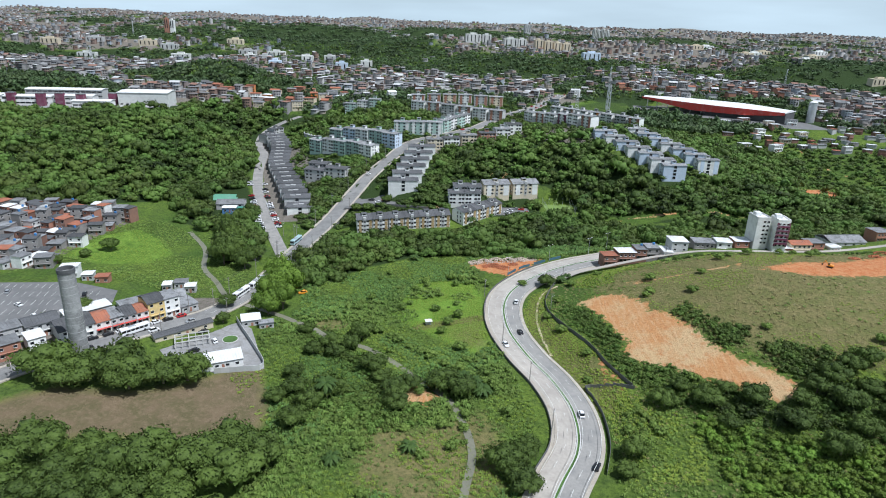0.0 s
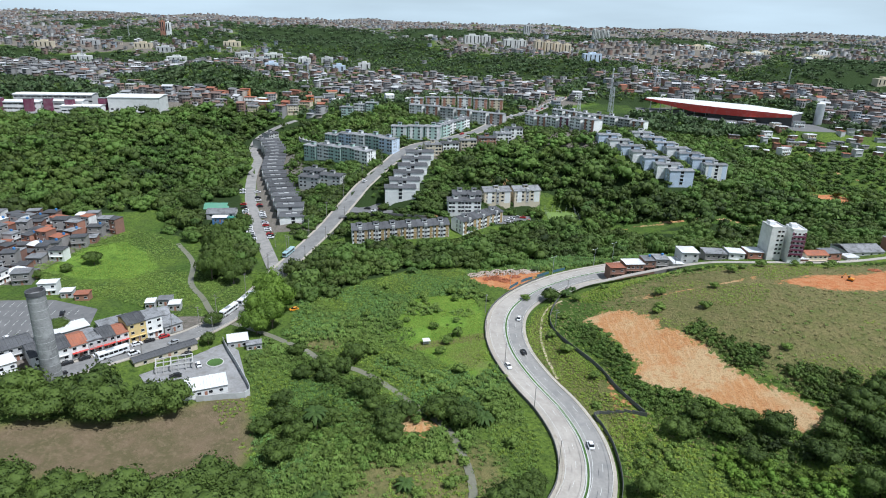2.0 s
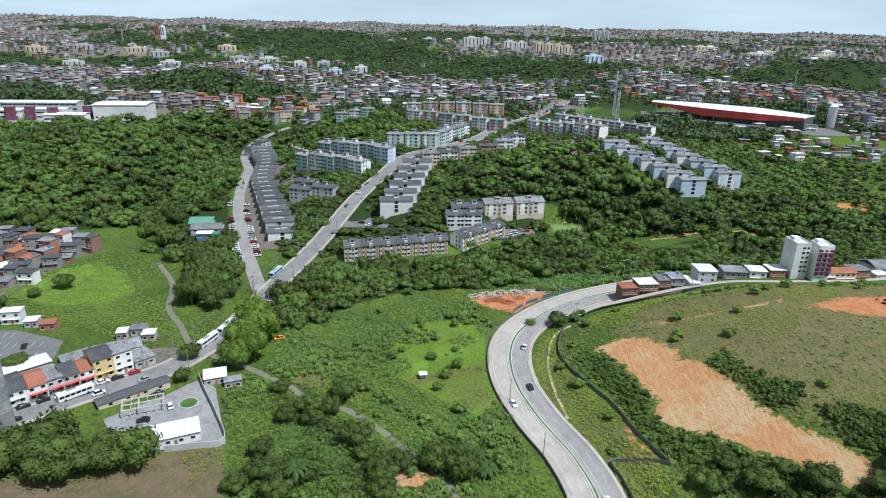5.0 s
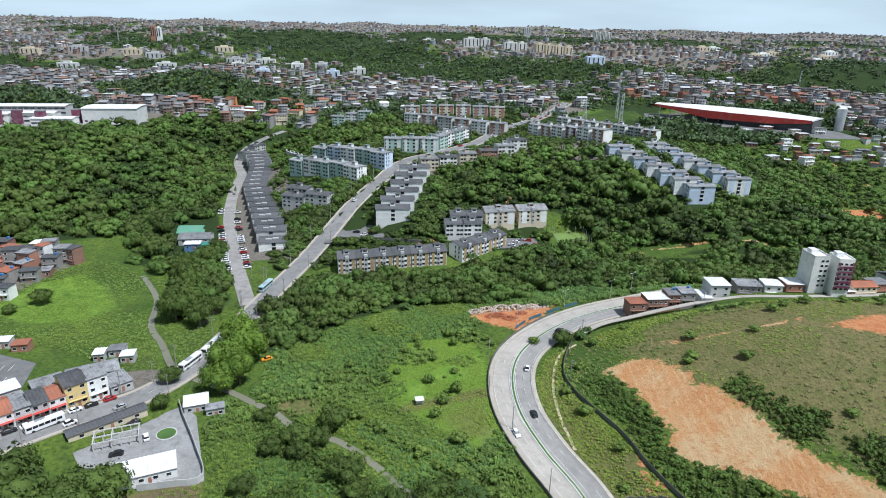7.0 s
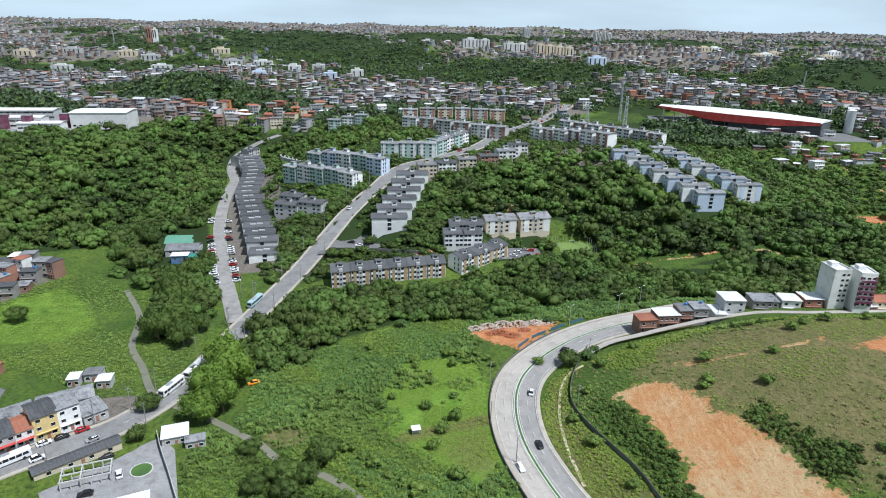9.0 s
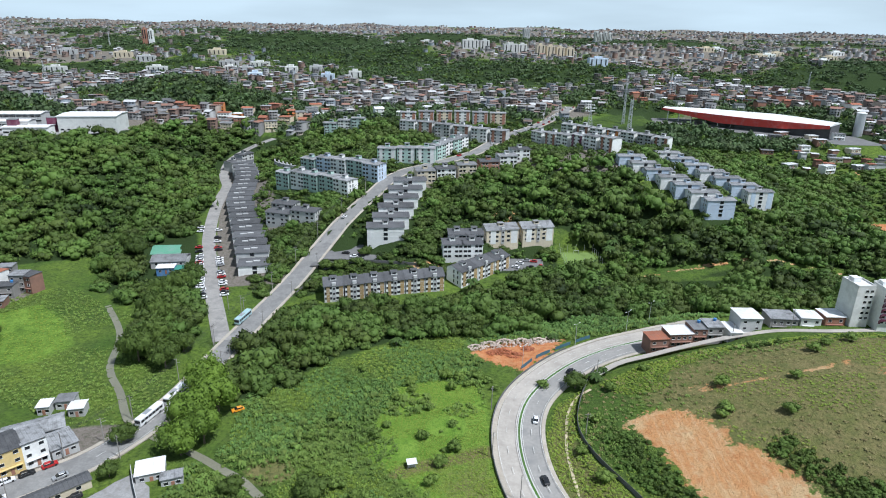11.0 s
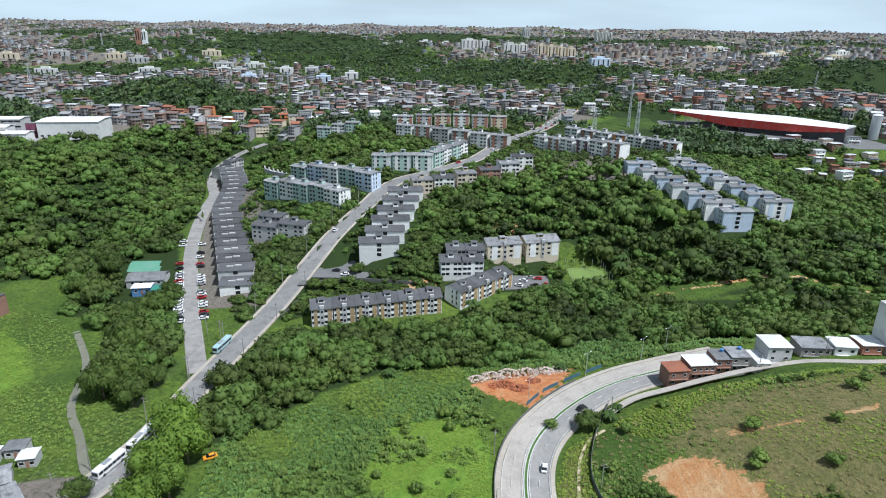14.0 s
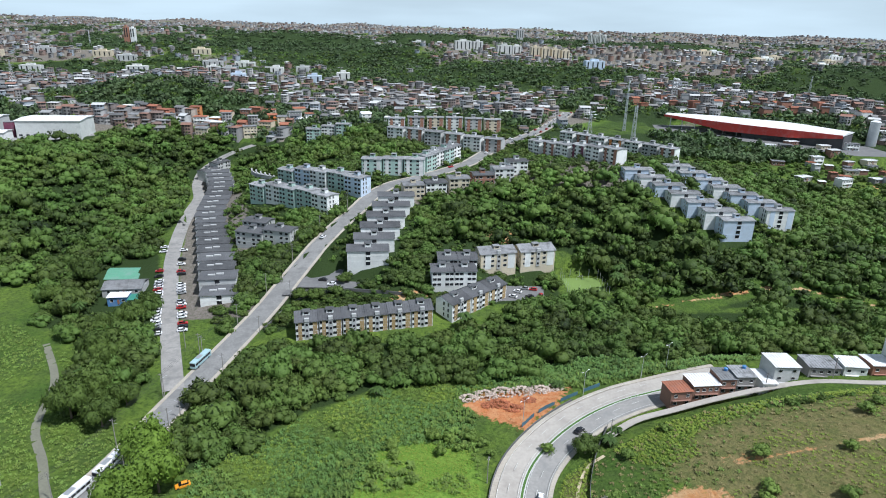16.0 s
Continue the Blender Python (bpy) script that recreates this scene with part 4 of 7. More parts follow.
def build_near_trees():
    rng = random.Random(11)
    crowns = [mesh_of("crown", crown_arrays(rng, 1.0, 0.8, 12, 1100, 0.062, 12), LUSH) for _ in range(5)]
    bright = [mesh_of("crown", crown_arrays(rng, 1.0, 1.45, 13, 1700, 0.06, 13), BRIGHT_LEAF) for _ in range(3)]
    bushes = [mesh_of("crown", crown_arrays(rng, 1.0, 0.95, 8, 420, 0.095, 7), HERB) for _ in range(4)]
    fronds = [mesh_of("fronds", palm_arrays(rng, 1.0, 15), PALM) for _ in range(3)]
    trunks = [trunk_of(k) for k in range(3)]
    groups = (
        ("wayside_tree", [(-139, 196), (-131, 191), (-122, 194), (-113, 198), (-107, 191), (-98, 196), (-89, 199)], 9.6, 11.0, "broad dark green tree beside the dirt field", "tree", crowns),
        ("wayside_tree", [(-77, 288), (-71, 279), (-77, 270), (-70, 262), (-75, 256)], 6.4, 7.6, "tall bright green tree beside the road", "tree", bright),
        ("grove_tree", [(-125, 148), (-117, 156), (-108, 146), (-100, 154), (-92, 146), (-84, 152), (-76, 146), (-68, 155), (-60, 163), (-58, 148), (-52, 157), (-98, 140), (-112, 138), (-84, 138), (-70, 138), (-122, 140)], 8.8, 9.5, "dark green tree of the lower grove", "tree", crowns),
        ("hillside_tree", [(84, 192), (92, 198), (98, 189), (105, 194), (112, 186), (126, 182), (134, 188), (142, 191), (150, 196), (158, 199), (101, 178), (120, 172), (140, 178), (150, 184), (126, 160), (138, 166), (66, 168), (62, 160), (166, 190), (160, 180), (148, 170)], 5.0, 6.0, "dark green tree on the rough slope", "tree", crowns),
        ("creek_tree", [(-48, 224), (-42, 230), (-38, 222), (-33, 228), (-51, 206), (-49, 196), (-43, 188), (-36, 196), (-55, 190), (-46, 178), (-19, 206), (-14, 198), (-9, 203), (-12, 191), (4, 204), (11, 200), (7, 210), (-24, 214), (32, 170), (29, 165), (27, 158), (29, 152), (23, 162), (-54, 241), (-30, 238)], 5.0, 6.2, "bushy green tree by the creek", "tree", crowns),
        ("field_bush", [(12, 262), (6, 255), (-14, 268), (3, 285), (10, 298), (-3, 296), (18, 300), (21, 306), (4, 246), (-16, 240), (-36, 266), (-4, 302), (9, 306), (1, 268), (28, 296), (-31, 278), (14, 304), (-10, 290)], 2.3, 3.0, "small rounded bush in the meadow", "bush", bushes),
        ("hedge_bush", [(-19, 240), (-14, 237), (-9, 233), (-5, 229), (0, 225), (5, 221), (10, 217), (15, 213), (20, 209), (25, 205), (-24, 244)], 2.7, 2.4, "dark rank growth of an old hedge line", "bush", bushes),
        ("hill_bush", [(99, 265), (101, 268), (134, 224), (118, 262), (106, 282), (128, 277), (142, 294), (150, 300), (159, 302), (185, 305), (192, 300), (200, 310), (177, 303), (98, 203), (148, 208), (156, 205), (170, 210), (181, 214)], 2.6, 2.4, "dense green bush on the dry hillside", "bush", bushes),
        ("verge_bush", [(60, 212), (64, 226), (56, 246), (52, 258), (60, 274), (70, 292), (86, 303), (68, 181), (72, 174), (78, 178), (20, 214), (15, 224), (24, 210), (28, 190), (12, 232), (45, 297), (26, 302), (-10, 178), (12, 182), (-24, 168)], 2.6, 2.6, "leafy green bush beside the road", "bush", bushes),
        ("street_tree", [(-92, 246), (-96, 263), (-152, 246), (-160, 236), (-53, 399), (-45, 396), (-34, 412), (-22, 405), (66, 424), (70, 418), (42, 424), (-196, 300), (-186, 312), (-178, 322), (57, 298)], 4.0, 5.2, "small leafy street tree", "tree", crowns),
        ("court_tree", [(-112, 312), (-106, 318), (-101, 308), (-110, 326), (-104, 332), (-98, 321), (-118, 345), (-124, 352), (-130, 372), (-122, 378), (-126, 388), (-168, 400), (-158, 394), (-162, 420), (-120, 394), (-168, 430)], 5.6, 10.0, "dark feathery tree beside the street", "tree", crowns),
    )
    for name, places, w, h, label, category, meshes in groups:
        for x, y in places:
            k = rng.uniform(0.75, 1.25)
            tree(name, x + rng.uniform(-1, 1), y + rng.uniform(-1, 1), w * k, h * k * rng.uniform(0.9, 1.15), label, category, rng.choice(meshes), rng.choice(trunks))
    x, y, _ = scatter(VALLEY, 8.0, 71, 3.0)
    for a, b in zip(x, y):
        clump = math.sin(a / 11.0 + 1.3) * math.sin(b / 13.0) + 0.6 * math.sin(a / 5.0 - b / 7.0)
        if clump < 0.55 or rng.random() < 0.3:
            continue
        k = 0.35 + 1.35 * rng.random() ** 1.7
        tree("valley_bush", float(a), float(b), 1.7 * k, 1.8 * k, "shaggy green bush among tall grass", "bush", rng.choice(bushes), rng.choice(trunks))
    bm = bmesh.new()
    for k in range(5):
        tube(bm, (0.02 * k, 0, k * 0.2), (0.02 * k + 0.02, 0, k * 0.2 + 0.2), 0.05 - 0.004 * k, 0.044 - 0.004 * k, 7)
    stem = bpy.data.meshes.new("palm_trunk")
    bm.to_mesh(stem)
    bm.free()
    stem.materials.append(BARK)
    palms = [(-37, 192, 4.6, 8), (16, 205, 5, 3.2), (12, 209, 5, 3), (19, 202, 4.4, 2.6), (8, 206, 4.2, 2.6), (-7, 168, 3.6, 2.2), (-118, 331, 3.6, 7), (64, 443, 4, 8), (70, 438, 4.2, 9), (100, 418, 4.2, 9), (104, 428, 4, 8), (-148, 385, 3.6, 7), (110, 362, 3.6, 5), (66, 301, 3.2, 3), (70, 306, 2.8, 2.5), (-30, 160, 3.5, 2.5), (56, 336, 3.0, 2), (22, 375, 4.0, 8), (-12, 330, 3.4, 3)]
    for x, y, r, h in palms:
        ob = thing("palm", "palm with arching green fronds", "palm", pose(x, y, ground(x, y) - 0.1, 0, 0, (x * 53) % 360), "palms in the valley")
        piece("trunk", stem, ob).scale = (r * 0.9, r * 0.9, h)
        piece("fronds", rng.choice(fronds), ob, pose(0.1 * r, 0, h)).scale = (r, r, r)
        piece("fronds", rng.choice(fronds), ob, pose(0.1 * r, 0, h + 0.15, 0, 0, 40)).scale = (r * 0.8, r * 0.8, r * 1.3)


VALLEY = [(-75, 200), (-72, 250), (-62, 262), (-66, 300), (-52, 296), (-36, 316), (-8, 334), (34, 344), (80, 360), (120, 352), (150, 350), (92, 338), (64, 334), (24, 322), (22, 262), (32, 214), (38, 190), (26, 150), (20, 110), (-60, 120), (-50, 170)]
LEFT_FIELD = [(-210, 285), (-150, 282), (-105, 265), (-92, 275), (-90, 300), (-118, 320), (-132, 350), (-170, 375), (-222, 395), (-200, 345)]
RIGHT_SLOPE = [(62, 130), (62, 180), (58, 210), (46, 240), (46, 262), (54, 290), (66, 300), (100, 312), (200, 316), (310, 316), (310, 120)]


FOOT_GRASS = [(63, 186), (62, 200), (74, 200), (88, 184), (90, 168), (84, 152), (66, 156)]
BRIGHT_BANK = [(71, 288), (66, 297), (75, 302), (88, 309), (110, 313), (150, 314), (200, 317), (200, 311), (150, 307), (112, 304), (92, 298), (90, 288), (80, 285)]
# shrub belts: outline, spacing, width
THICKETS = [
    ("hill_thicket", [(103, 247.5), (109, 254), (113, 253), (116, 242), (120, 234), (130, 227), (123, 217), (115, 217), (111.5, 223), (111, 231), (105.5, 241)], 1.9, 1.7, LUSH, "dense dark shrub belt on the dry hillside"),
    ("upper_thicket", [(124.5, 216), (131.5, 217), (139, 214), (150, 205), (160, 196), (140, 188), (132, 190), (126, 203)], 2.1, 1.8, LUSH, "dense shrubs beside the bare earth"),
    ("fence_thicket", [(56.6, 265), (62, 270), (70, 269), (73.6, 260), (77.5, 244), (81.5, 237), (78.5, 225), (86, 214.5), (92, 213), (98, 206), (104, 199), (108, 190), (84, 186), (79, 199), (75, 205), (70.5, 217.6), (68, 232), (63, 246)], 1.9, 1.35, SHRUB, "shrubs and rank weeds between fence and bare earth"),
    ("slope_scrub", [(98, 197), (122, 183), (150, 191), (205, 186), (225, 165), (190, 148), (140, 160), (112, 174), (92, 184)], 2.9, 2.1, LUSH, "dark bushes crowding the lower slope"),
    ("foot_scrub", [(92, 138), (88, 172), (92, 184), (112, 174), (140, 160), (190, 148), (225, 165), (240, 120), (90, 112)], 3.5, 2.3, BRIGHT_LEAF, "fresh green bushes at the foot of the slope"),
    ("verge_scrub", [(66, 196), (76, 192), (84, 186), (79, 176), (70, 172), (66, 184)], 2.6, 1.5, HERB, "yellow-green bushes beside the fence"),
    ("crest_thicket", [(118, 302), (150, 306), (200, 309), (245, 316), (245, 320), (200, 313), (150, 309), (118, 307)], 2.4, 1.6, SHRUB, "bushes along the crest of the hill"),
    ("spur_thicket", [(-60, 372), (-20, 378), (30, 396), (36, 402), (10, 402), (-4, 396), (-34, 400), (-54, 394)], 2.6, 2.0, LUSH, "shrubs on the bank below the flats"),
    ("creek_thicket", [(-64, 246), (-52, 242), (-44, 232), (-34, 229), (-24, 223), (-16, 214), (-8, 206), (-14, 200), (-26, 206), (-40, 216), (-54, 226)], 2.4, 1.7, SHRUB, "rank shrubs on the creek bank"),
    ("lower_thicket", [(-48, 206), (-36, 212), (-20, 204), (-6, 196), (2, 190), (-6, 178), (-24, 172), (-44, 180), (-52, 192)], 2.6, 1.8, SHRUB, "broad-leaved thicket in the lower valley"),
]


def build_herbs():
    rng = random.Random(21)
    low = [tuft_arrays(rng, 1.0, 1.0, 7) for _ in range(6)]
    tall = [tuft_arrays(rng, 1.0, 1.0, 12) for _ in range(5)]

    def field(name, poly, spacing, seed, w, h, mat, label, variants, thin, offset):
        x, y, z = scatter(poly, spacing, seed, 1.2)
        patch = 0.5 + 0.25 * np.sin(x / 9.0 + offset) * np.sin(y / 7.3) + 0.25 * np.sin(x / 23.0 - y / 15.0 + offset)
        earth, dry, soil = cover_masks(x, y)
        near_creek = np.sqrt(((x[:, None] - CREEK[None, :, 0]) ** 2 + (y[:, None] - CREEK[None, :, 1]) ** 2).min(1))
        on_lawn = np.zeros(len(x), bool)
        for q in LAWNS:
            on_lawn |= inside(q, x, y)
        keep = (patch > thin) & (~on_lawn | (patch > 0.86)) & (earth < 0.4) & (near_creek > np.where(y > 228, 2.6, 1.2))
        if mat in (HERB, TARO):
            keep &= (dry * 0.9 + soil < np.random.default_rng(seed).random(len(x)))
        spots = [(a, b, c - 0.05, w * rng.uniform(0.6, 1.35) * (0.7 + 0.6 * p), h * rng.uniform(0.5, 1.3) * (0.6 + 0.8 * p)) for a, b, c, p in zip(x[keep], y[keep], z[keep], patch[keep])]
        mass(name, spots, variants, mat, label, "undergrowth", rng)

    field("valley_herbs", VALLEY, 1.5, 31, 0.9, 0.8, HERB, "knee-high green herbs and tall grass", low, 0.34, 0.3)
    field("valley_thicket", VALLEY, 2.4, 32, 1.4, 1.4, HERB, "patches of taller broad-leaved weeds", tall, 0.55, 2.1)
    field("valley_taro", VALLEY, 1.55, 38, 1.1, 0.9, TARO, "blue-green patches of broad-leaved plants", low, 0.58, 3.7)
    field("valley_grass", VALLEY, 1.7, 39, 0.8, 0.6, MEADOW, "yellow-green patches of tall grass", low, 0.56, 5.1)
    field("slope_grass", RIGHT_SLOPE, 1.6, 45, 0.6, 0.4, MEADOW, "yellow-green patches of tall grass on the hill", low, 0.64, 1.9)
    field("left_meadow", LEFT_FIELD, 1.7, 33, 0.9, 0.7, HERB, "green grass of the open field", low, 0.26, 1.0)
    field("slope_herbs", RIGHT_SLOPE, 2.0, 34, 0.9, 0.7, HERB, "green weeds on the hillside", low, 0.56, 4.0)
    field("slope_straw", RIGHT_SLOPE, 3.0, 35, 0.8, 0.5, STRAW, "dry straw-coloured grass tufts", low, 0.30, 5.2)
    field("slope_thicket", [(58, 150), (62, 190), (70, 205), (84, 212), (104, 196), (124, 186), (170, 192), (310, 170), (310, 100), (80, 120)], 2.2, 36, 1.1, 1.0, HERB, "dense scrub on the lower slope", low, 0.30, 0.8)
    # shrub thickets on the hillside and along the fence
    shrubs = [crown_arrays(rng, 1.0, 1.0, 5, 100, 0.135, 4) for _ in range(6)]
    for key, poly, spacing, w, mat, label in THICKETS:
        x, y, z = scatter(poly, spacing, len(key) * 7, 0.4)
        earth = cover_masks(x, y)[0]
        deep = edge_distance(poly, x, y)
        spots = []
        for a, b, c, e, d in zip(x, y, z, earth, deep):
            if e < 0.62 and rng.random() < 0.45 + 0.2 * d:
                k = w * rng.uniform(0.55, 1.3) * (0.7 + 0.12 * min(d, 4))
                spots.append((a, b, c - 0.2, k, k * rng.uniform(0.8, 1.25)))
        mass(key, spots, shrubs, mat, label, "thicket", rng)
    short = [tuft_arrays(rng, 1.0, 1.0, 9) for _ in range(4)]
    for name, poly, spacing, w, h, seed in (("meadow_grass", LAWNS[0], 0.85, 0.42, 0.30, 41), ("verge_grass", FENCE_VERGE, 1.0, 0.6, 0.55, 42), ("bank_grass", BRIGHT_BANK, 0.95, 0.6, 0.5, 43), ("field_grass", LAWNS[1], 1.7, 0.55, 0.35, 44), ("foot_grass", FOOT_GRASS, 1.15, 0.75, 0.6, 46)):
        x, y, z = scatter(poly, spacing, seed, 0.6)
        n = np.sin(x / 5.1 + seed) * np.sin(y / 4.3) + np.sin(x / 11.0 - y / 8.0)
        keep = n > -0.9
        mass(name, [(a, b, c - 0.04, w * rng.uniform(0.6, 1.5), h * rng.uniform(0.5, 1.5)) for a, b, c in zip(x[keep], y[keep], z[keep])], short, MEADOW, "bright yellow-green grass tufts", "grass", rng)
    field("bank_thicket", [(30, 344), (80, 362), (120, 354), (160, 352), (230, 358), (230, 352), (150, 350), (92, 340), (50, 338)], 2.0, 37, 1.5, 1.5, TARO, "tall reeds along the hollow", tall, 0.3, 2.8)


FOOTPRINTS = [(-142, 412, 14), (-136, 399, 11), (-149, 434, 15), (290, 471, 13)] + [(112 + 7 * k, 405 + 1.6 * k - 0.16 * k * k, 3.5) for k in range(11)] + [(190 + 6 * k, 416 - 3.4 * k, 3.5) for k in range(8)] + [(-137, 391, 10), (-129, 386, 8), (-146, 398, 7), (132, 400, 9), (146, 399, 9), (175, 735, 34), (215, 762, 30), (150, 765, 26), (190, 700, 22), (35, 705, 16)]


# ---- buildings ----
def wall_paint(name, colour, stain=(0.32, 0.31, 0.29)):
    return material(name, colour, 0.85, 0.10, 0.6, 0.0, tint=0.08, dirt=tuple(0.72 * c + 0.28 * s for c, s in zip(colour, stain)))


WHITE = wall_paint("white render", (0.74, 0.74, 0.71))
GREY_WALL = wall_paint("grey render", (0.46, 0.46, 0.45))
CREAM = wall_paint("cream render", (0.60, 0.52, 0.38))
PALE_BLUE = wall_paint("pale blue render", (0.52, 0.60, 0.70))
PALE_GREEN = wall_paint("pale green render", (0.40, 0.53, 0.47))
OCHRE = wall_paint("ochre-brown render", (0.36, 0.25, 0.11))
YELLOW = wall_paint("yellow render", (0.62, 0.47, 0.20))
BRICK_RED = wall_paint("bare clay block wall", (0.33, 0.16, 0.105), (0.3, 0.22, 0.18))
RED = wall_paint("red paint", (0.50, 0.055, 0.04))
PURPLE = wall_paint("dark purple paint", (0.15, 0.035, 0.07))
BLUE = wall_paint("blue paint", (0.10, 0.24, 0.48))
ORANGE = wall_paint("orange paint", (0.60, 0.22, 0.06))
ROOF_DARK = material("weathered fibre cement sheets", (0.085, 0.086, 0.090), 0.9, 0.35, 0.9, 0.02, tint=0.25, dirt=(0.10, 0.10, 0.10))
ROOF_GREY = material("grey fibre cement sheets", (0.235, 0.237, 0.24), 0.9, 0.25, 0.9, 0.02, tint=0.25, dirt=(0.11, 0.11, 0.108))
ROOF_WHITE = material("white metal sheets", (0.74, 0.74, 0.73), 0.55, 0.08, 0.5, 0.0, dirt=(0.62, 0.61, 0.58))
ROOF_CLAY = material("clay tiles", (0.33, 0.125, 0.07), 0.9, 0.25, 1.2, 0.02, tint=0.15, dirt=(0.27, 0.13, 0.09))
TANK_BLUE = material("blue plastic tank", (0.06, 0.20, 0.45), 0.45, 0.1)
FRAME = material("pale window frame", (0.62, 0.62, 0.60), 0.6, 0.1)

MESHES = {}


def shared(key, make, mats):
    """One mesh for all alike pieces, made on first use."""
    if key not in MESHES:
        bm = bmesh.new()
        make(bm)
        me = bpy.data.meshes.new(key if isinstance(key, str) else key[0])
        bm.to_mesh(me)
        bm.free()
        for m in mats:
            me.materials.append(m)
        MESHES[key] = me
    return MESHES[key]


def window_mesh(w, h):
    """A framed pane set back in its frame, one closed shell."""
    def make(bm):
        vs = box(bm, 0, 0, -0.08, w + 0.16, 0.2, h + 0.16)
        front = min({f for v in vs for f in v.link_faces}, key=lambda f: f.calc_center_median().y)
        bmesh.ops.inset_region(bm, faces=[front], thickness=0.09)
        bmesh.ops.translate(bm, vec=(0, 0.09, 0), verts=front.verts)
        front.material_index = 1
    return shared(("window", w, h), make, (FRAME, GLASS))


def gable(bm, x0, x1, y0, y1, z, rise, over=0.45, thick=0.14, ribs=1.2, ridge=0.5):
    """A two-sided sheet roof, its ridge along x, folded into raised seams; one closed shell."""
    yr = y0 + (y1 - y0) * ridge
    xs, up = [], []
    x = x0 - over
    while x < x1 + over - 0.3:
        xs += [x, x + ribs * 0.72, x + ribs * 0.76, x + ribs * 0.96]
        up += [0.0, 0.0, 0.09, 0.09]
        x += ribs
    xs.append(x1 + over)
    up.append(0.0)
    xs = [min(v, x1 + over) for v in xs]
    front, back = z - rise * over / (yr - y0), z - rise * over / (y1 - yr)
    rows = []
    for yy, zz in ((y0 - over, front), (yr, z + rise), (y1 + over, back)):
        rows.append([bm.verts.new((v, yy, zz + thick + u)) for v, u in zip(xs, up)])
    for p, q in zip(rows, rows[1:]):
        for k in range(len(xs) - 1):
            bm.faces.new((p[k], p[k + 1], q[k + 1], q[k]))
    low = [[bm.verts.new((v, yy, zz)) for v in (xs[0], xs[-1])] for yy, zz in ((y0 - over, front), (yr, z + rise), (y1 + over, back))]
    for p, q in zip(low, low[1:]):
        bm.faces.new((p[1], p[0], q[0], q[1]))
    for p, q in ((rows[0], low[0]), (rows[2][::-1], low[2][::-1])):
        bm.faces.new((q[0], q[1], *p[::-1]))
    for e in (0, -1):
        f = (rows[0][e], rows[1][e], rows[2][e], low[2][e], low[1][e], low[0][e])
        bm.faces.new(f if e == 0 else f[::-1])
    bmesh.ops.recalc_face_normals(bm, faces=bm.faces)


def ribbed_slab(bm, w, d, z):
    """A flat sheet roof with raised seams, one closed shell."""
    over = 0.25
    gable(bm, -w / 2, w / 2, -d / 2 - 0.2, d / 2, z, 0.16, over, 0.1, 1.1)


STOREY = 2.6


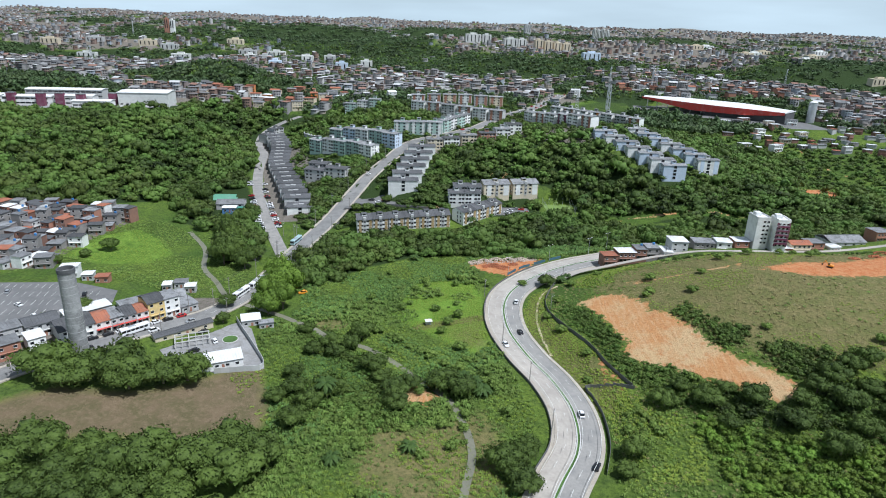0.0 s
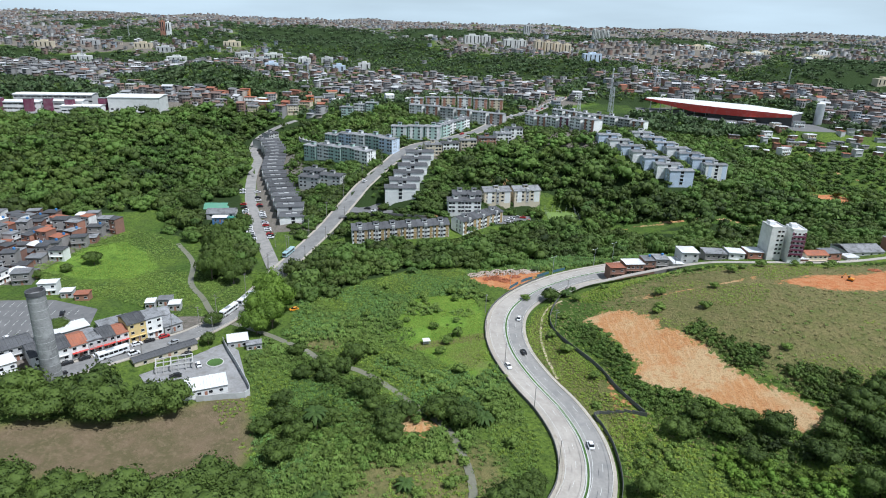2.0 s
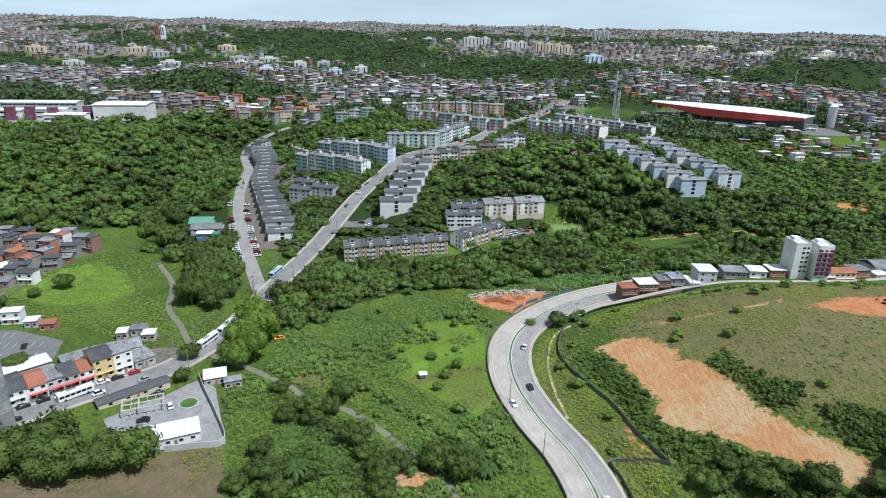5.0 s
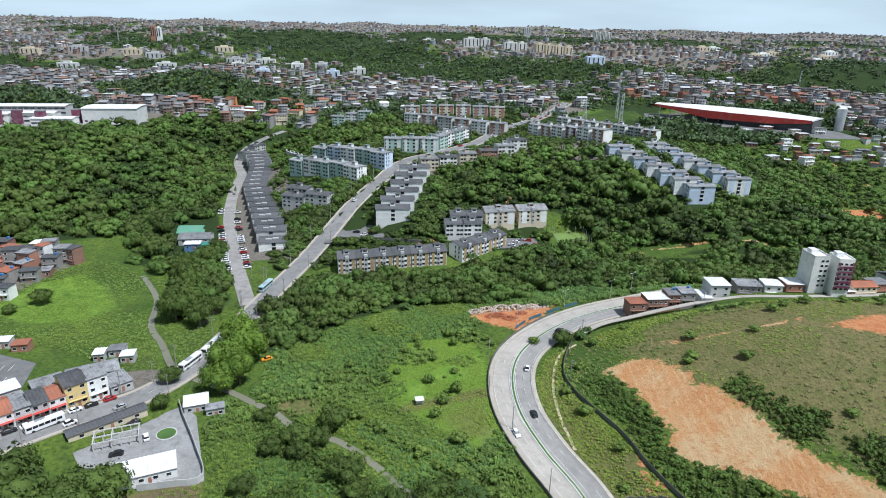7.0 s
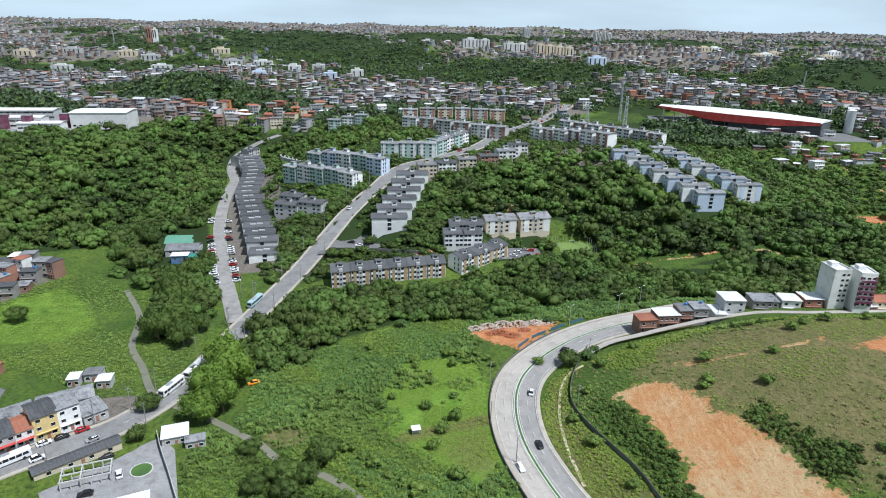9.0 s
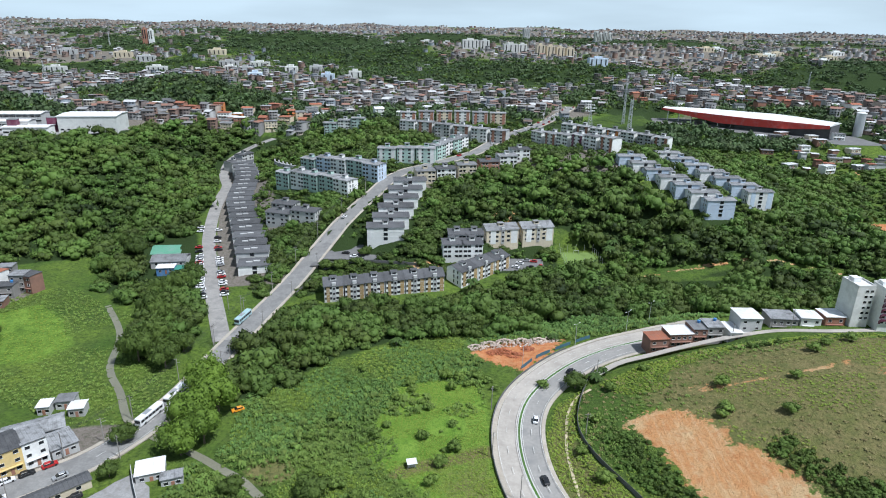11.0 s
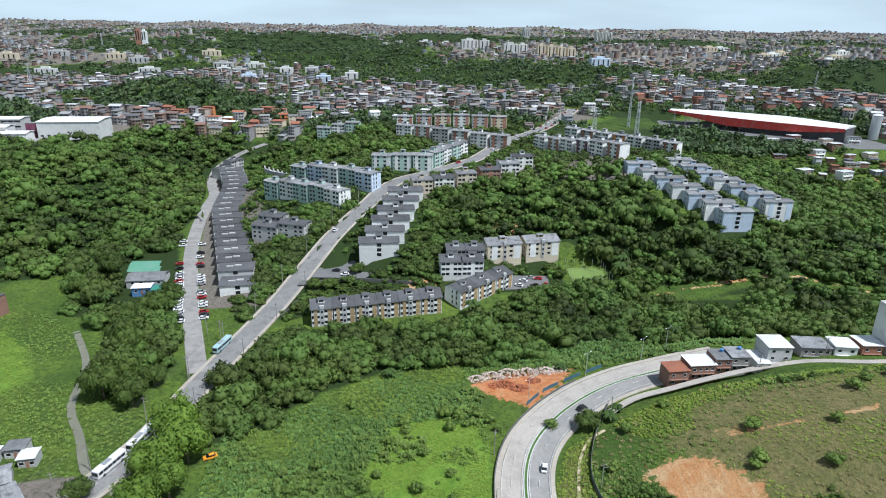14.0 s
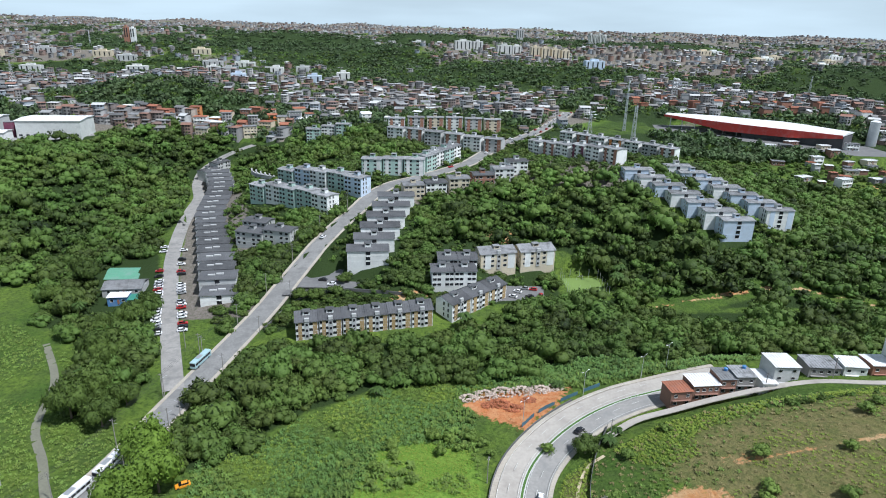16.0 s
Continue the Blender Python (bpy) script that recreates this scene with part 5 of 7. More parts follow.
def apartment(x, y, turn, long, deep, storeys, wall, roof, accent, label, group, base=None, ends=True, tower=True, front="flats", rise=0.7, ridge=0.5):
    """A walk-up block of flats; its front left corner is at x, y."""
    c, s = math.cos(radians(turn)), math.sin(radians(turn))
    mx, my = x + c * long / 2 - s * deep / 2, y + s * long / 2 + c * deep / 2
    z = float(land(mx, my)) if base is None else base
    FOOTPRINTS.append((mx, my, max(long, deep) * 0.5))
    h = storeys * STOREY
    ob = thing("apartment_block", label, "apartment block", pose(x, y, z, 0, 0, turn), group)
    def walls(bm):
        box(bm, long / 2, deep / 2, -4.5, long - 0.1, deep, h + 4.5, 0.05)
        for k in range(1, storeys):
            box(bm, long / 2, deep / 2, k * STOREY - 0.16, long - 0.04, deep + 0.12, 0.14)
        # gable ends
        for xa in (0.06, long - 0.26):
            vs = [bm.verts.new(p) for p in ((xa, 0, h), (xa, deep, h), (xa, deep * ridge, h + rise - 0.04), (xa + 0.2, 0, h), (xa + 0.2, deep, h), (xa + 0.2, deep * ridge, h + rise - 0.04))]
            for f in ((0, 2, 1), (3, 4, 5), (0, 3, 5, 2), (1, 2, 5, 4), (0, 1, 4, 3)):
                bm.faces.new([vs[q] for q in f])
    piece("wall", shared(("wall", long, deep, storeys, wall.name, rise, ridge), walls, (wall,)), ob)
    piece("roof", shared(("roof", long, deep, storeys, roof.name, rise, ridge), lambda bm: gable(bm, 0, long, 0, deep, h, rise, ribs=1.15, ridge=ridge), (roof,)), ob)
    if accent is not None:
        for f, wide, proud in ((0.2, 0.17, 0.14), (0.86, 0.2, 0.12)):
            panel = shared(("facade_panel", long, storeys, accent.name, f), lambda bm: box(bm, 0, 0, -0.3, long * wide, proud, h + 0.2, 0.02), (accent,))
            piece("facade_panel", panel, ob, pose(long * f, -0.03, 0))
    if rise > 1:
        def column(bm):
            box(bm, 0, 0.25, -0.4, 1.9, 1.1, h + 1.9, 0.05)
            for k in range(storeys):
                box(bm, 0, -0.33, k * STOREY + 0.7, 1.0, 0.1, 1.1, mat=1)
        piece("stair_column", shared(("stair_column", storeys), column, (GREY_WALL, GLASS)), ob, pose(long * 0.5, 0, 0))
    if tower:
        def stair(bm):
            box(bm, long * 0.5, deep * 0.5, h - 0.4, 3.0, 2.8, 3.0, 0.05)
            box(bm, long * 0.5, deep * 0.5, h + 2.6, 3.3, 3.1, 0.14, 0.04)
            box(bm, long * 0.5, deep * 0.5 - 1.42, h + 1.7, 1.9, 0.1, 0.8, mat=1)
        piece("stair_tower", shared(("stair_tower", long, deep, storeys, wall.name), stair, (wall, GLASS)), ob)
        cap = lambda bm: box(bm, long * 0.5, deep * 0.5, h + 2.745, 3.6, 3.4, 0.12, 0.03)
        piece("tower_roof", shared(("tower_roof", long, deep, storeys, roof.name), cap, (roof,)), ob)
    win, dark = window_mesh(1.7, 1.2), window_mesh(2.2, 1.8)
    slim = window_mesh(0.75, 1.6)
    for k in range(storeys):
        if front == "stair":
            piece("window", dark, ob, pose(long * 0.5, -0.03, k * STOREY + 0.5))
        for f in (0.12, 0.32, 0.68, 0.88) if front == "flats" else ():
            piece("window", win, ob, pose(long * f, -0.03, k * STOREY + 0.85))
        if ends:
            for side, xx in ((-90, 0.0),) if mx > 0 else ((90, long),):
                piece("window", slim, ob, pose(xx, deep * 0.5, k * STOREY + 0.9, 0, 0, side))
                piece("window", slim, ob, pose(xx, deep * 0.24, k * STOREY + 1.0, 0, 0, side))
    return ob


def row(p, q, units, deep, storeys, wall, roof, accent, label, group, gap=0.0, lift=None, ends=True, step=0.0, tower=True, rise=0.7, ridge=0.5):
    """Blocks in a row along a front line from p to q; each stands on its own level."""
    (x0, y0), (x1, y1) = p, q
    turn = math.degrees(math.atan2(y1 - y0, x1 - x0))
    total = math.hypot(x1 - x0, y1 - y0)
    long = round(total / units - gap, 1)
    for k in range(units):
        u = k / units
        back = 1.1 * (k % 2) if lift is None else 0.0
        nx, ny = -(y1 - y0) / total, (x1 - x0) / total
        apartment(x0 + (x1 - x0) * u + nx * back, y0 + (y1 - y0) * u + ny * back, turn, long, deep, storeys, wall if not isinstance(wall, tuple) else wall[k % len(wall)], roof, accent if not isinstance(accent, tuple) else accent[k % len(accent)], label, group, None if lift is None else lift + step * k, ends, tower, "flats", rise, ridge)


def build_flats():
    row((-48.5, 365), (9, 377), 6, 10.5, 4, WHITE, ROOF_DARK, OCHRE, "four-storey white and ochre flats with a dark sheet roof", "terrace by the woods", lift=3.2, step=0.3, gap=0.5, rise=2.0, ridge=0.66)
    row((17, 380), (44, 406), 3, 10.5, 3, WHITE, ROOF_DARK, OCHRE, "three-storey white flats stepping along the court", "flats round the court", lift=8.0, gap=0.5, rise=2.0, ridge=0.66)
    row((8, 402), (29, 404), 2, 11, 3, WHITE, ROOF_DARK, None, "pale three-storey flats with a grey roof", "flats round the court", lift=14.6)
    row((11, 415), (30, 416), 2, 11, 3, WHITE, ROOF_DARK, None, "white three-storey flats with a grey roof", "flats round the court", lift=16.0)
    row((32.5, 424), (74, 434), 2, 10.5, 3, CREAM, ROOF_GREY, WHITE, "cream flats with white balconies and pale roof", "flats round the court", lift=15.6, gap=2.5, rise=2.0, ridge=0.66)
    for k in range(6):
        apartment(-34 + 2.2 * k, 420 + 11.0 * k, 6, 20.5, 10.8, 3, WHITE, ROOF_DARK, None, "white flats stepping up beside the road", "flats beside the road", base=17.4 + 2.7 * k, front="stair")
    for k, (x, y) in enumerate(((-9, 487), (4, 490), (18, 496), (33, 500), (46, 508), (56, 520))):
        apartment(x, y, 12, 12.5, 11, 3, (CREAM, WHITE, CREAM, BRICK_RED, WHITE, WHITE)[k], ROOF_DARK if k % 2 else ROOF_GREY, None, "flats along the upper road", "flats on the upper road")
    for k in range(19):
        u = k / 18
        y = 396 + 216 * u
        street = float(np.interp(y, PARK_STREET[:int(PARK_STREET[:, 1].argmax()), 1], PARK_STREET[:int(PARK_STREET[:, 1].argmax()), 0]))
        x = max(-97 - 0.37 * (y - 391), street + 7.5)
        flat = apartment(x, y, 10, 17, 11.6, 3 if k else 2, GREY_WALL if k % 3 else WHITE, ROOF_DARK, None, "grey flats packed along the parking street", "long row by the parking street", base=5.5 + 5.0 * u, ends=k < 2, tower=False, front="stair", rise=0.4)
        for f in (0.3, 0.68):
            piece("roof_vent", shared("roof_vent", lambda bm: box(bm, 0, 0, 0, 3.4, 1.1, 0.7, 0.1), (GREY_WALL,)), flat, pose(10 * f + 2.5, 3.4 + 3 * f, (3 if k else 2) * STOREY + 0.45))
    row((-172, 622), (-160, 650), 2, 9, 3, GREY_WALL, ROOF_DARK, None, "grey flats at the end of the street", "long row by the parking street")
    row((-99, 455), (-68, 446), 2, 10, 3, GREY_WALL, ROOF_DARK, None, "weathered grey flats in the dip", "flats in the dip")
    row((-98, 466), (-84, 462), 1, 10, 3, GREY_WALL, ROOF_DARK, None, "weathered grey flats in the dip", "flats in the dip")
    row((-107, 515), (-51, 473), 5, 9.5, 4, (PALE_GREEN, WHITE, PALE_GREEN), ROOF_GREY, None, "pale green four-storey flats with grey roofs", "pale green flats", gap=0.9)
    row((-93, 532), (-34, 494), 5, 9.5, 4, (PALE_GREEN, PALE_BLUE, WHITE), ROOF_GREY, None, "pale blue-green flats with grey roofs", "pale green flats", gap=0.9)
    row((-38.6, 533), (3, 529), 3, 10, 4, PALE_GREEN, ROOF_GREY, WHITE, "mint green and white four-storey flats", "mint flats", gap=0.9)
    row((4, 536), (29, 580), 4, 10, 4, (PALE_GREEN, WHITE), ROOF_GREY, None, "pale flats climbing beside the upper road", "flats on the upper road")
    row((-30, 665), (68, 668), 6, 10, 4, (WHITE, GREY_WALL, CREAM), ROOF_GREY, BRICK_RED, "four-storey flats with brick red panels", "upper flats", gap=2.4)
    row((-29, 634), (61, 598), 6, 10, 4, (WHITE, WHITE, GREY_WALL), ROOF_GREY, (None, BRICK_RED), "white and brick red four-storey flats", "upper flats", gap=2.4)
    row((80, 603), (128, 531), 6, 10, 4, WHITE, ROOF_GREY, (None, BRICK_RED, None, PURPLE), "white four-storey flats with dark red panels", "ridge flats", gap=2.4)
    row((111, 640), (184, 575), 7, 10, 4, (WHITE, GREY_WALL), ROOF_GREY, (None, BRICK_RED, None, ORANGE, None), "white flats with orange and blue panels", "ridge flats", gap=2.4)
    row((-100, 668), (-62, 664), 3, 10, 4, (PALE_GREEN, WHITE), ROOF_GREY, None, "pale flats among the trees", "flats among the trees", gap=0.9)
    for k in range(7):
        apartment(126 + 6.6 * k, 507 - 9.2 * k, 4, 17.5, 9.2, 4, (PALE_BLUE, WHITE)[k % 2], ROOF_GREY, None, "pale blue four-storey flats stepping down the hill", "blue flats on the spur", base=40.0 - 2.5 * k, front="stair")
    for k in range(7):
        apartment(154 + 7.2 * k, 516 - 8.0 * k, 4, 16.5, 8.4, 4, (WHITE, PALE_BLUE, PALE_BLUE)[k % 3], ROOF_GREY, PALE_BLUE if k in (2, 6) else None, "pale blue four-storey flats on the spur", "blue flats on the spur", base=41.0 - 2.4 * k, front="stair")


build_flats()


def house(x, y, turn, w, d, storeys, wall, roof, label, group="", base=None, pitched=False, windows=True, name="house", category="house", tank=False, mark=True):
    """A small house centred on x, y: walls, roof, door, windows, and a tank where there is one."""
    z = ground(x, y) if base is None else base
    if mark:
        FOOTPRINTS.append((x, y, max(w, d) * 0.5))
    h = storeys * 2.8
    ob = thing(name, label, category, pose(x, y, z, 0, 0, turn), group)
    w, d = round(w * 2) / 2, round(d * 2) / 2
    def walls(bm):
        box(bm, 0, 0, -3, w, d, h + 3, 0.05)
        if storeys > 1:
            box(bm, 0, -d / 2 - 0.35, 2.68, w * 0.86, 0.75, 0.14, 0.02)
        if not pitched:
            for sx, sy, cx, cy in ((w, 0.16, 0, d / 2 - 0.08), (0.16, d, w / 2 - 0.08, 0), (0.16, d, -w / 2 + 0.08, 0)):
                box(bm, cx, cy, h, sx - 0.01, sy - 0.01, 0.55)
    piece("wall", shared(("wall", w, d, storeys, wall.name, pitched), walls, (wall,)), ob)
    def top(bm):
        if pitched:
            gable(bm, -w / 2, w / 2, -d / 2, d / 2, h, d * 0.16, 0.35)
        else:
            ribbed_slab(bm, w, d, h + 0.5)
    piece("roof", shared(("roof", w, d, storeys, roof.name, pitched), top, (roof,)), ob)
    if windows:
        win = window_mesh(1.2, 1.0)
        for k in range(storeys):
            for f in (-0.28, 0.28) if w < 10 else (-0.34, -0.1, 0.14, 0.36):
                piece("window", win, ob, pose(w * f, -d / 2 - 0.03, k * 2.8 + 1.1))
        piece("door", shared("door", lambda bm: (box(bm, 0, 0, 0, 0.95, 0.16, 2.05, 0.02)), (BRICK_RED,)), ob, pose(0.04 * w, -d / 2 - 0.04, 0.02))
    if tank:
        piece("water_tank", shared("water_tank", lambda bm: (tube(bm, (0, 0, 0), (0, 0, 1.0), 0.62, 0.72, 12), tube(bm, (0, 0, 1.0), (0, 0, 1.18), 0.76, 0.5, 12)), (TANK_BLUE,)), ob, pose(w * 0.25, d * 0.2, h + 0.69))
    return ob


PALE_STONE = wall_paint("pale stone render", (0.60, 0.60, 0.57))
OLD_WALL = wall_paint("stained grey render", (0.27, 0.255, 0.24), (0.12, 0.11, 0.10))
OLD_BRICK = wall_paint("old clay block wall", (0.23, 0.125, 0.09), (0.12, 0.09, 0.08))


def build_hill_houses():
    g = "houses along the hill lane"
    house(95, 321.5, 8, 8, 7, 2, OLD_BRICK, ROOF_CLAY, "small bare brick house with a faded pink roof", g, base=6.8)
    house(104.5, 324, 6, 10, 8, 2, OLD_BRICK, ROOF_WHITE, "bare brick house with a white sheet roof", g, base=8.2)
    house(113, 326, 4, 6, 8, 2, OLD_BRICK, ROOF_GREY, "unfinished brick house with rooftop tanks", g, base=9.6, tank=True)
    house(119.5, 326.5, 2, 7, 8, 2, OLD_WALL, ROOF_GREY, "grey house with an old fibre cement roof", g, base=10.4, tank=True)
    house(127.5, 325.5, 0, 5, 10, 1, WHITE, ROOF_WHITE, "low white annexe with a sheet roof", g, base=11.8)
    house(134, 328, 0, 9, 10, 3, GREY_WALL, ROOF_WHITE, "three-storey grey block house with white sheet roof", g, base=11.5)
    house(148, 328, -4, 11, 9, 2, OLD_WALL, ROOF_GREY, "grey two-storey house with a pale sheet roof", g, base=14.0)
    house(158.5, 326.5, -6, 8, 8, 2, WHITE, ROOF_WHITE, "white two-storey house with wide windows", g, base=15.0)
    house(201, 328, 6, 12, 8, 2, CREAM, ROOF_CLAY, "cream house with an orange tiled roof", g, base=15.0, pitched=True)
    house(212, 332, 8, 9, 8, 2, BRICK_RED, ROOF_GREY, "brick house with a grey sheet roof", g, base=14.5)
    house(236, 345, 8, 22, 14, 2, GREY_WALL, ROOF_GREY, "wide grey shed with patched sheet roof", g, base=12.5, pitched=True)
    house(224, 333, 10, 7, 6, 1, WHITE, ROOF_WHITE, "low white house beside the cut bank", g, base=14.5)
    house(262, 352, 10, 10, 9, 2, BRICK_RED, ROOF_GREY, "brick house above the orange cut", g, base=16)
    house(167.5, 326, 0, 8, 8, 2, BRICK_RED, ROOF_WHITE, "brown house with a bright sheet roof", g, base=16.0)
    house(193, 326, 4, 6, 7, 1, BRICK_RED, ROOF_WHITE, "low brick house with a white roof", g, base=15.5)
    # two taller blocks
    for x, y, w, d, wall, label in ((176, 326, 7.4, 10, PALE_STONE, "six-storey pale grey block of flats"), (185.5, 322, 6.8, 9, WHITE, "six-storey white block with dark purple bands")):
        z, h = 20.8, 14.8
        FOOTPRINTS.append((x, y, 8))
        ob = thing("tall_block", label, "apartment block", pose(x, y, z, 0, 0, 3 if wall is PALE_STONE else -4))
        bm = bmesh.new()
        box(bm, 0, 0, -4, w, d, h + 4, 0.06)
        part("wall", bm, wall, ob)
        bm = bmesh.new()
        for sx, sy, cx, cy in ((w, 0.2, 0, d / 2 - 0.1), (w, 0.2, 0, -d / 2 + 0.1), (0.2, d, w / 2 - 0.1, 0), (0.2, d, -w / 2 + 0.1, 0)):
            box(bm, cx, cy, h, sx + 0.1, sy + 0.1, 0.9)
        part("parapet", bm, wall, ob)
        bm = bmesh.new()
        box(bm, 0, 0, h + 0.05, w - 0.3, d - 0.3, 0.2)
        box(bm, -1, 1.5, h + 0.2, 3.2, 3.4, 2.0, 0.05)
        part("roof", bm, ROOF_WHITE, ob, "pale roof slab with a stair head")
        win = window_mesh(1.2, 1.0)
        for k in range(6):
            for f in ((-0.32, 0.0, 0.32) if wall is WHITE else (0.05, 0.33)):
                piece("window", win, ob, pose(w * f, -d / 2 - 0.03, 0.9 + k * 2.35))
            for f in (-0.25, 0.2):
                piece("window", win, ob, pose(w / 2 + 0.03, d * f, 0.9 + k * 2.35, 0, 0, 90))
            if wall is WHITE:
                band = shared(("balcony", w), lambda bm: (box(bm, 0, 0, 0, w * 0.98, 0.8, 0.14), box(bm, 0, -0.36, 0.1, w * 0.98, 0.08, 0.9, 0.02)), (PURPLE,))
                if k:
                    piece("balcony", band, ob, pose(0, -d / 2 - 0.4, k * 2.35 - 0.35))
                for s in (-1, 1):
                    piece("corner_strip", shared("corner_strip", lambda bm: box(bm, 0, 0, 0, 1.0, 0.1, 1.6, 0.02), (PURPLE,)), ob, pose(s * w * 0.44, -d / 2 - 0.04, k * 2.35 + 0.6))


def build_settlement():
    rng = random.Random(77)
    poly = [(-330, 372), (-268, 378), (-222, 386), (-189, 374), (-196, 344), (-199, 318), (-196, 294), (-225, 285), (-330, 290)]
    x, y, _ = scatter(poly, 8.8, 3, 1.5, 0.22)
    for a, b in zip(x, y):
        st = rng.choice((1, 2, 2, 2, 3))
        wall = rng.choice((OLD_BRICK, OLD_WALL, OLD_WALL, GREY_WALL, OLD_BRICK, OLD_WALL, WHITE, BRICK_RED))
        roof = rng.choice((ROOF_DARK, ROOF_GREY, ROOF_DARK, ROOF_GREY, ROOF_DARK, ROOF_CLAY, ROOF_DARK, ROOF_DARK, ROOF_GREY, ROOF_WHITE))
        house(a, b, rng.choice((-14, 4, 12, 76)) + rng.uniform(-4, 4), rng.choice((6, 7, 8)), rng.choice((6, 7)), st, wall, roof, {BRICK_RED: "bare brick hillside house with sheet roof", OLD_BRICK: "dark bare brick house with sheet roof", OLD_WALL: "stained grey house with sheet roof", GREY_WALL: "grey rendered house with sheet roof", WHITE: "white rendered house with sheet roof", CREAM: "cream rendered house with sheet roof"}[wall], "dense settlement by the field", tank=rng.random() < 0.25)
    for a, b, w, wall, roof, label in ((-160, 279, 6, BRICK_RED, ROOF_CLAY, "little brick house at the field's edge"), (-178, 284, 8, WHITE, ROOF_WHITE, "white two-storey house by the car park"), (-168, 281, 5, GREY_WALL, ROOF_WHITE, "small shed with a white roof"), (-123, 280, 6, GREY_WALL, ROOF_GREY, "low scrap shed by the creek"), (-117, 276, 5, GREY_WALL, ROOF_WHITE, "scrap shed with a pale roof"), (-128, 276, 4, GREY_WALL, ROOF_WHITE, "tiny lean-to with a white roof")):
        house(a, b, 12, w, 5, 2 if w == 8 else 1, wall, roof, label)
    # sports ground buildings
    for k, (a, b) in enumerate(((305, 677), (317, 674), (331, 690), (350, 672), (372, 668), (294, 600), (345, 650), (339, 613), (318, 588), (347, 593), (294, 640), (364, 631), (326, 640), (380, 610))):
        house(a, b, (8, -12, 20)[k % 3], 9 + k % 3, 7, 1 + (k % 4 == 0), (WHITE, OLD_WALL, OLD_BRICK, CREAM)[k % 4], (ROOF_WHITE, ROOF_GREY, ROOF_WHITE)[k % 3], "low house with a pale roof among the trees", "scattered houses below the station hall")
    house(-141, 414, 8, 18, 12, 1, GREY_WALL, ROOF_GREY, "low grey club building beside the court", pitched=True, base=5.4)
    house(-138, 401, 8, 9, 6, 1, BLUE, ROOF_WHITE, "small blue club annexe", base=5.2)
    house(-129, 399, 8, 6, 7, 1, WHITE, GREEN_SHEET, "kiosk with a green sheet roof", base=5.2)
    # houses scattered on the slope below the hall
    poly = [(300, 590), (400, 560), (520, 590), (570, 720), (440, 720), (412, 662), (385, 642), (310, 652)]
    x, y, _ = scatter(poly, 15.5, 13, 2.0, 0.4)
    for a, b in zip(x, y):
        if rng.random() < 0.8:
            house(a, b, rng.uniform(-25, 25), rng.choice((5, 6, 8)), rng.choice((5, 6)), rng.choice((1, 1, 2)), rng.choice((OLD_WALL, GREY_WALL, OLD_BRICK)), rng.choice((ROOF_WHITE, ROOF_GREY, ROOF_GREY, ROOF_WHITE, ROOF_CLAY)), "small house scattered on the green slope", "houses below the hall", windows=False)
    # middle town
    for poly, spacing, seed, mix_walls, mix_roofs, label, group, st in (
        ([(-300, 695), (-170, 690), (-110, 720), (-115, 790), (-180, 780), (-215, 752), (-300, 735)], 21, 41, (BRICK_RED, ORANGE, WHITE, CREAM), (ROOF_CLAY, ROOF_CLAY, ROOF_GREY, ROOF_WHITE), "tile-roofed town house on the rise", "houses on the rise", (2, 3)),
        ([(-60, 715), (70, 715), (100, 760), (120, 860), (-60, 860)], 30, 42, (CREAM, WHITE, BRICK_RED, WHITE), (ROOF_CLAY, ROOF_GREY, ROOF_WHITE, ROOF_WHITE), "town house behind the flats", "houses behind the flats", (1, 2, 3)),
        ([(225, 850), (420, 780), (480, 720), (520, 760), (420, 900), (240, 950)], 30, 43, (BRICK_RED, GREY_WALL, WHITE, BRICK_RED), (ROOF_GREY, ROOF_CLAY, ROOF_DARK), "brick town house behind the hall", "houses behind the hall", (2, 3)),
    ):
        x, y, _ = scatter(poly, spacing, seed, 2.0, 0.3)
        for a, b in zip(x, y):
            house(a, b, rng.choice((-10, 5, 20)), rng.choice((9, 10, 12)), rng.choice((8, 10)), rng.choice(st), rng.choice(mix_walls), rng.choice(mix_roofs), label, group, pitched=rng.random() < 0.4, windows=b < 760, mark=True)


GREEN_SHEET = material("green metal sheets", (0.05, 0.22, 0.16), 0.5, 0.1)


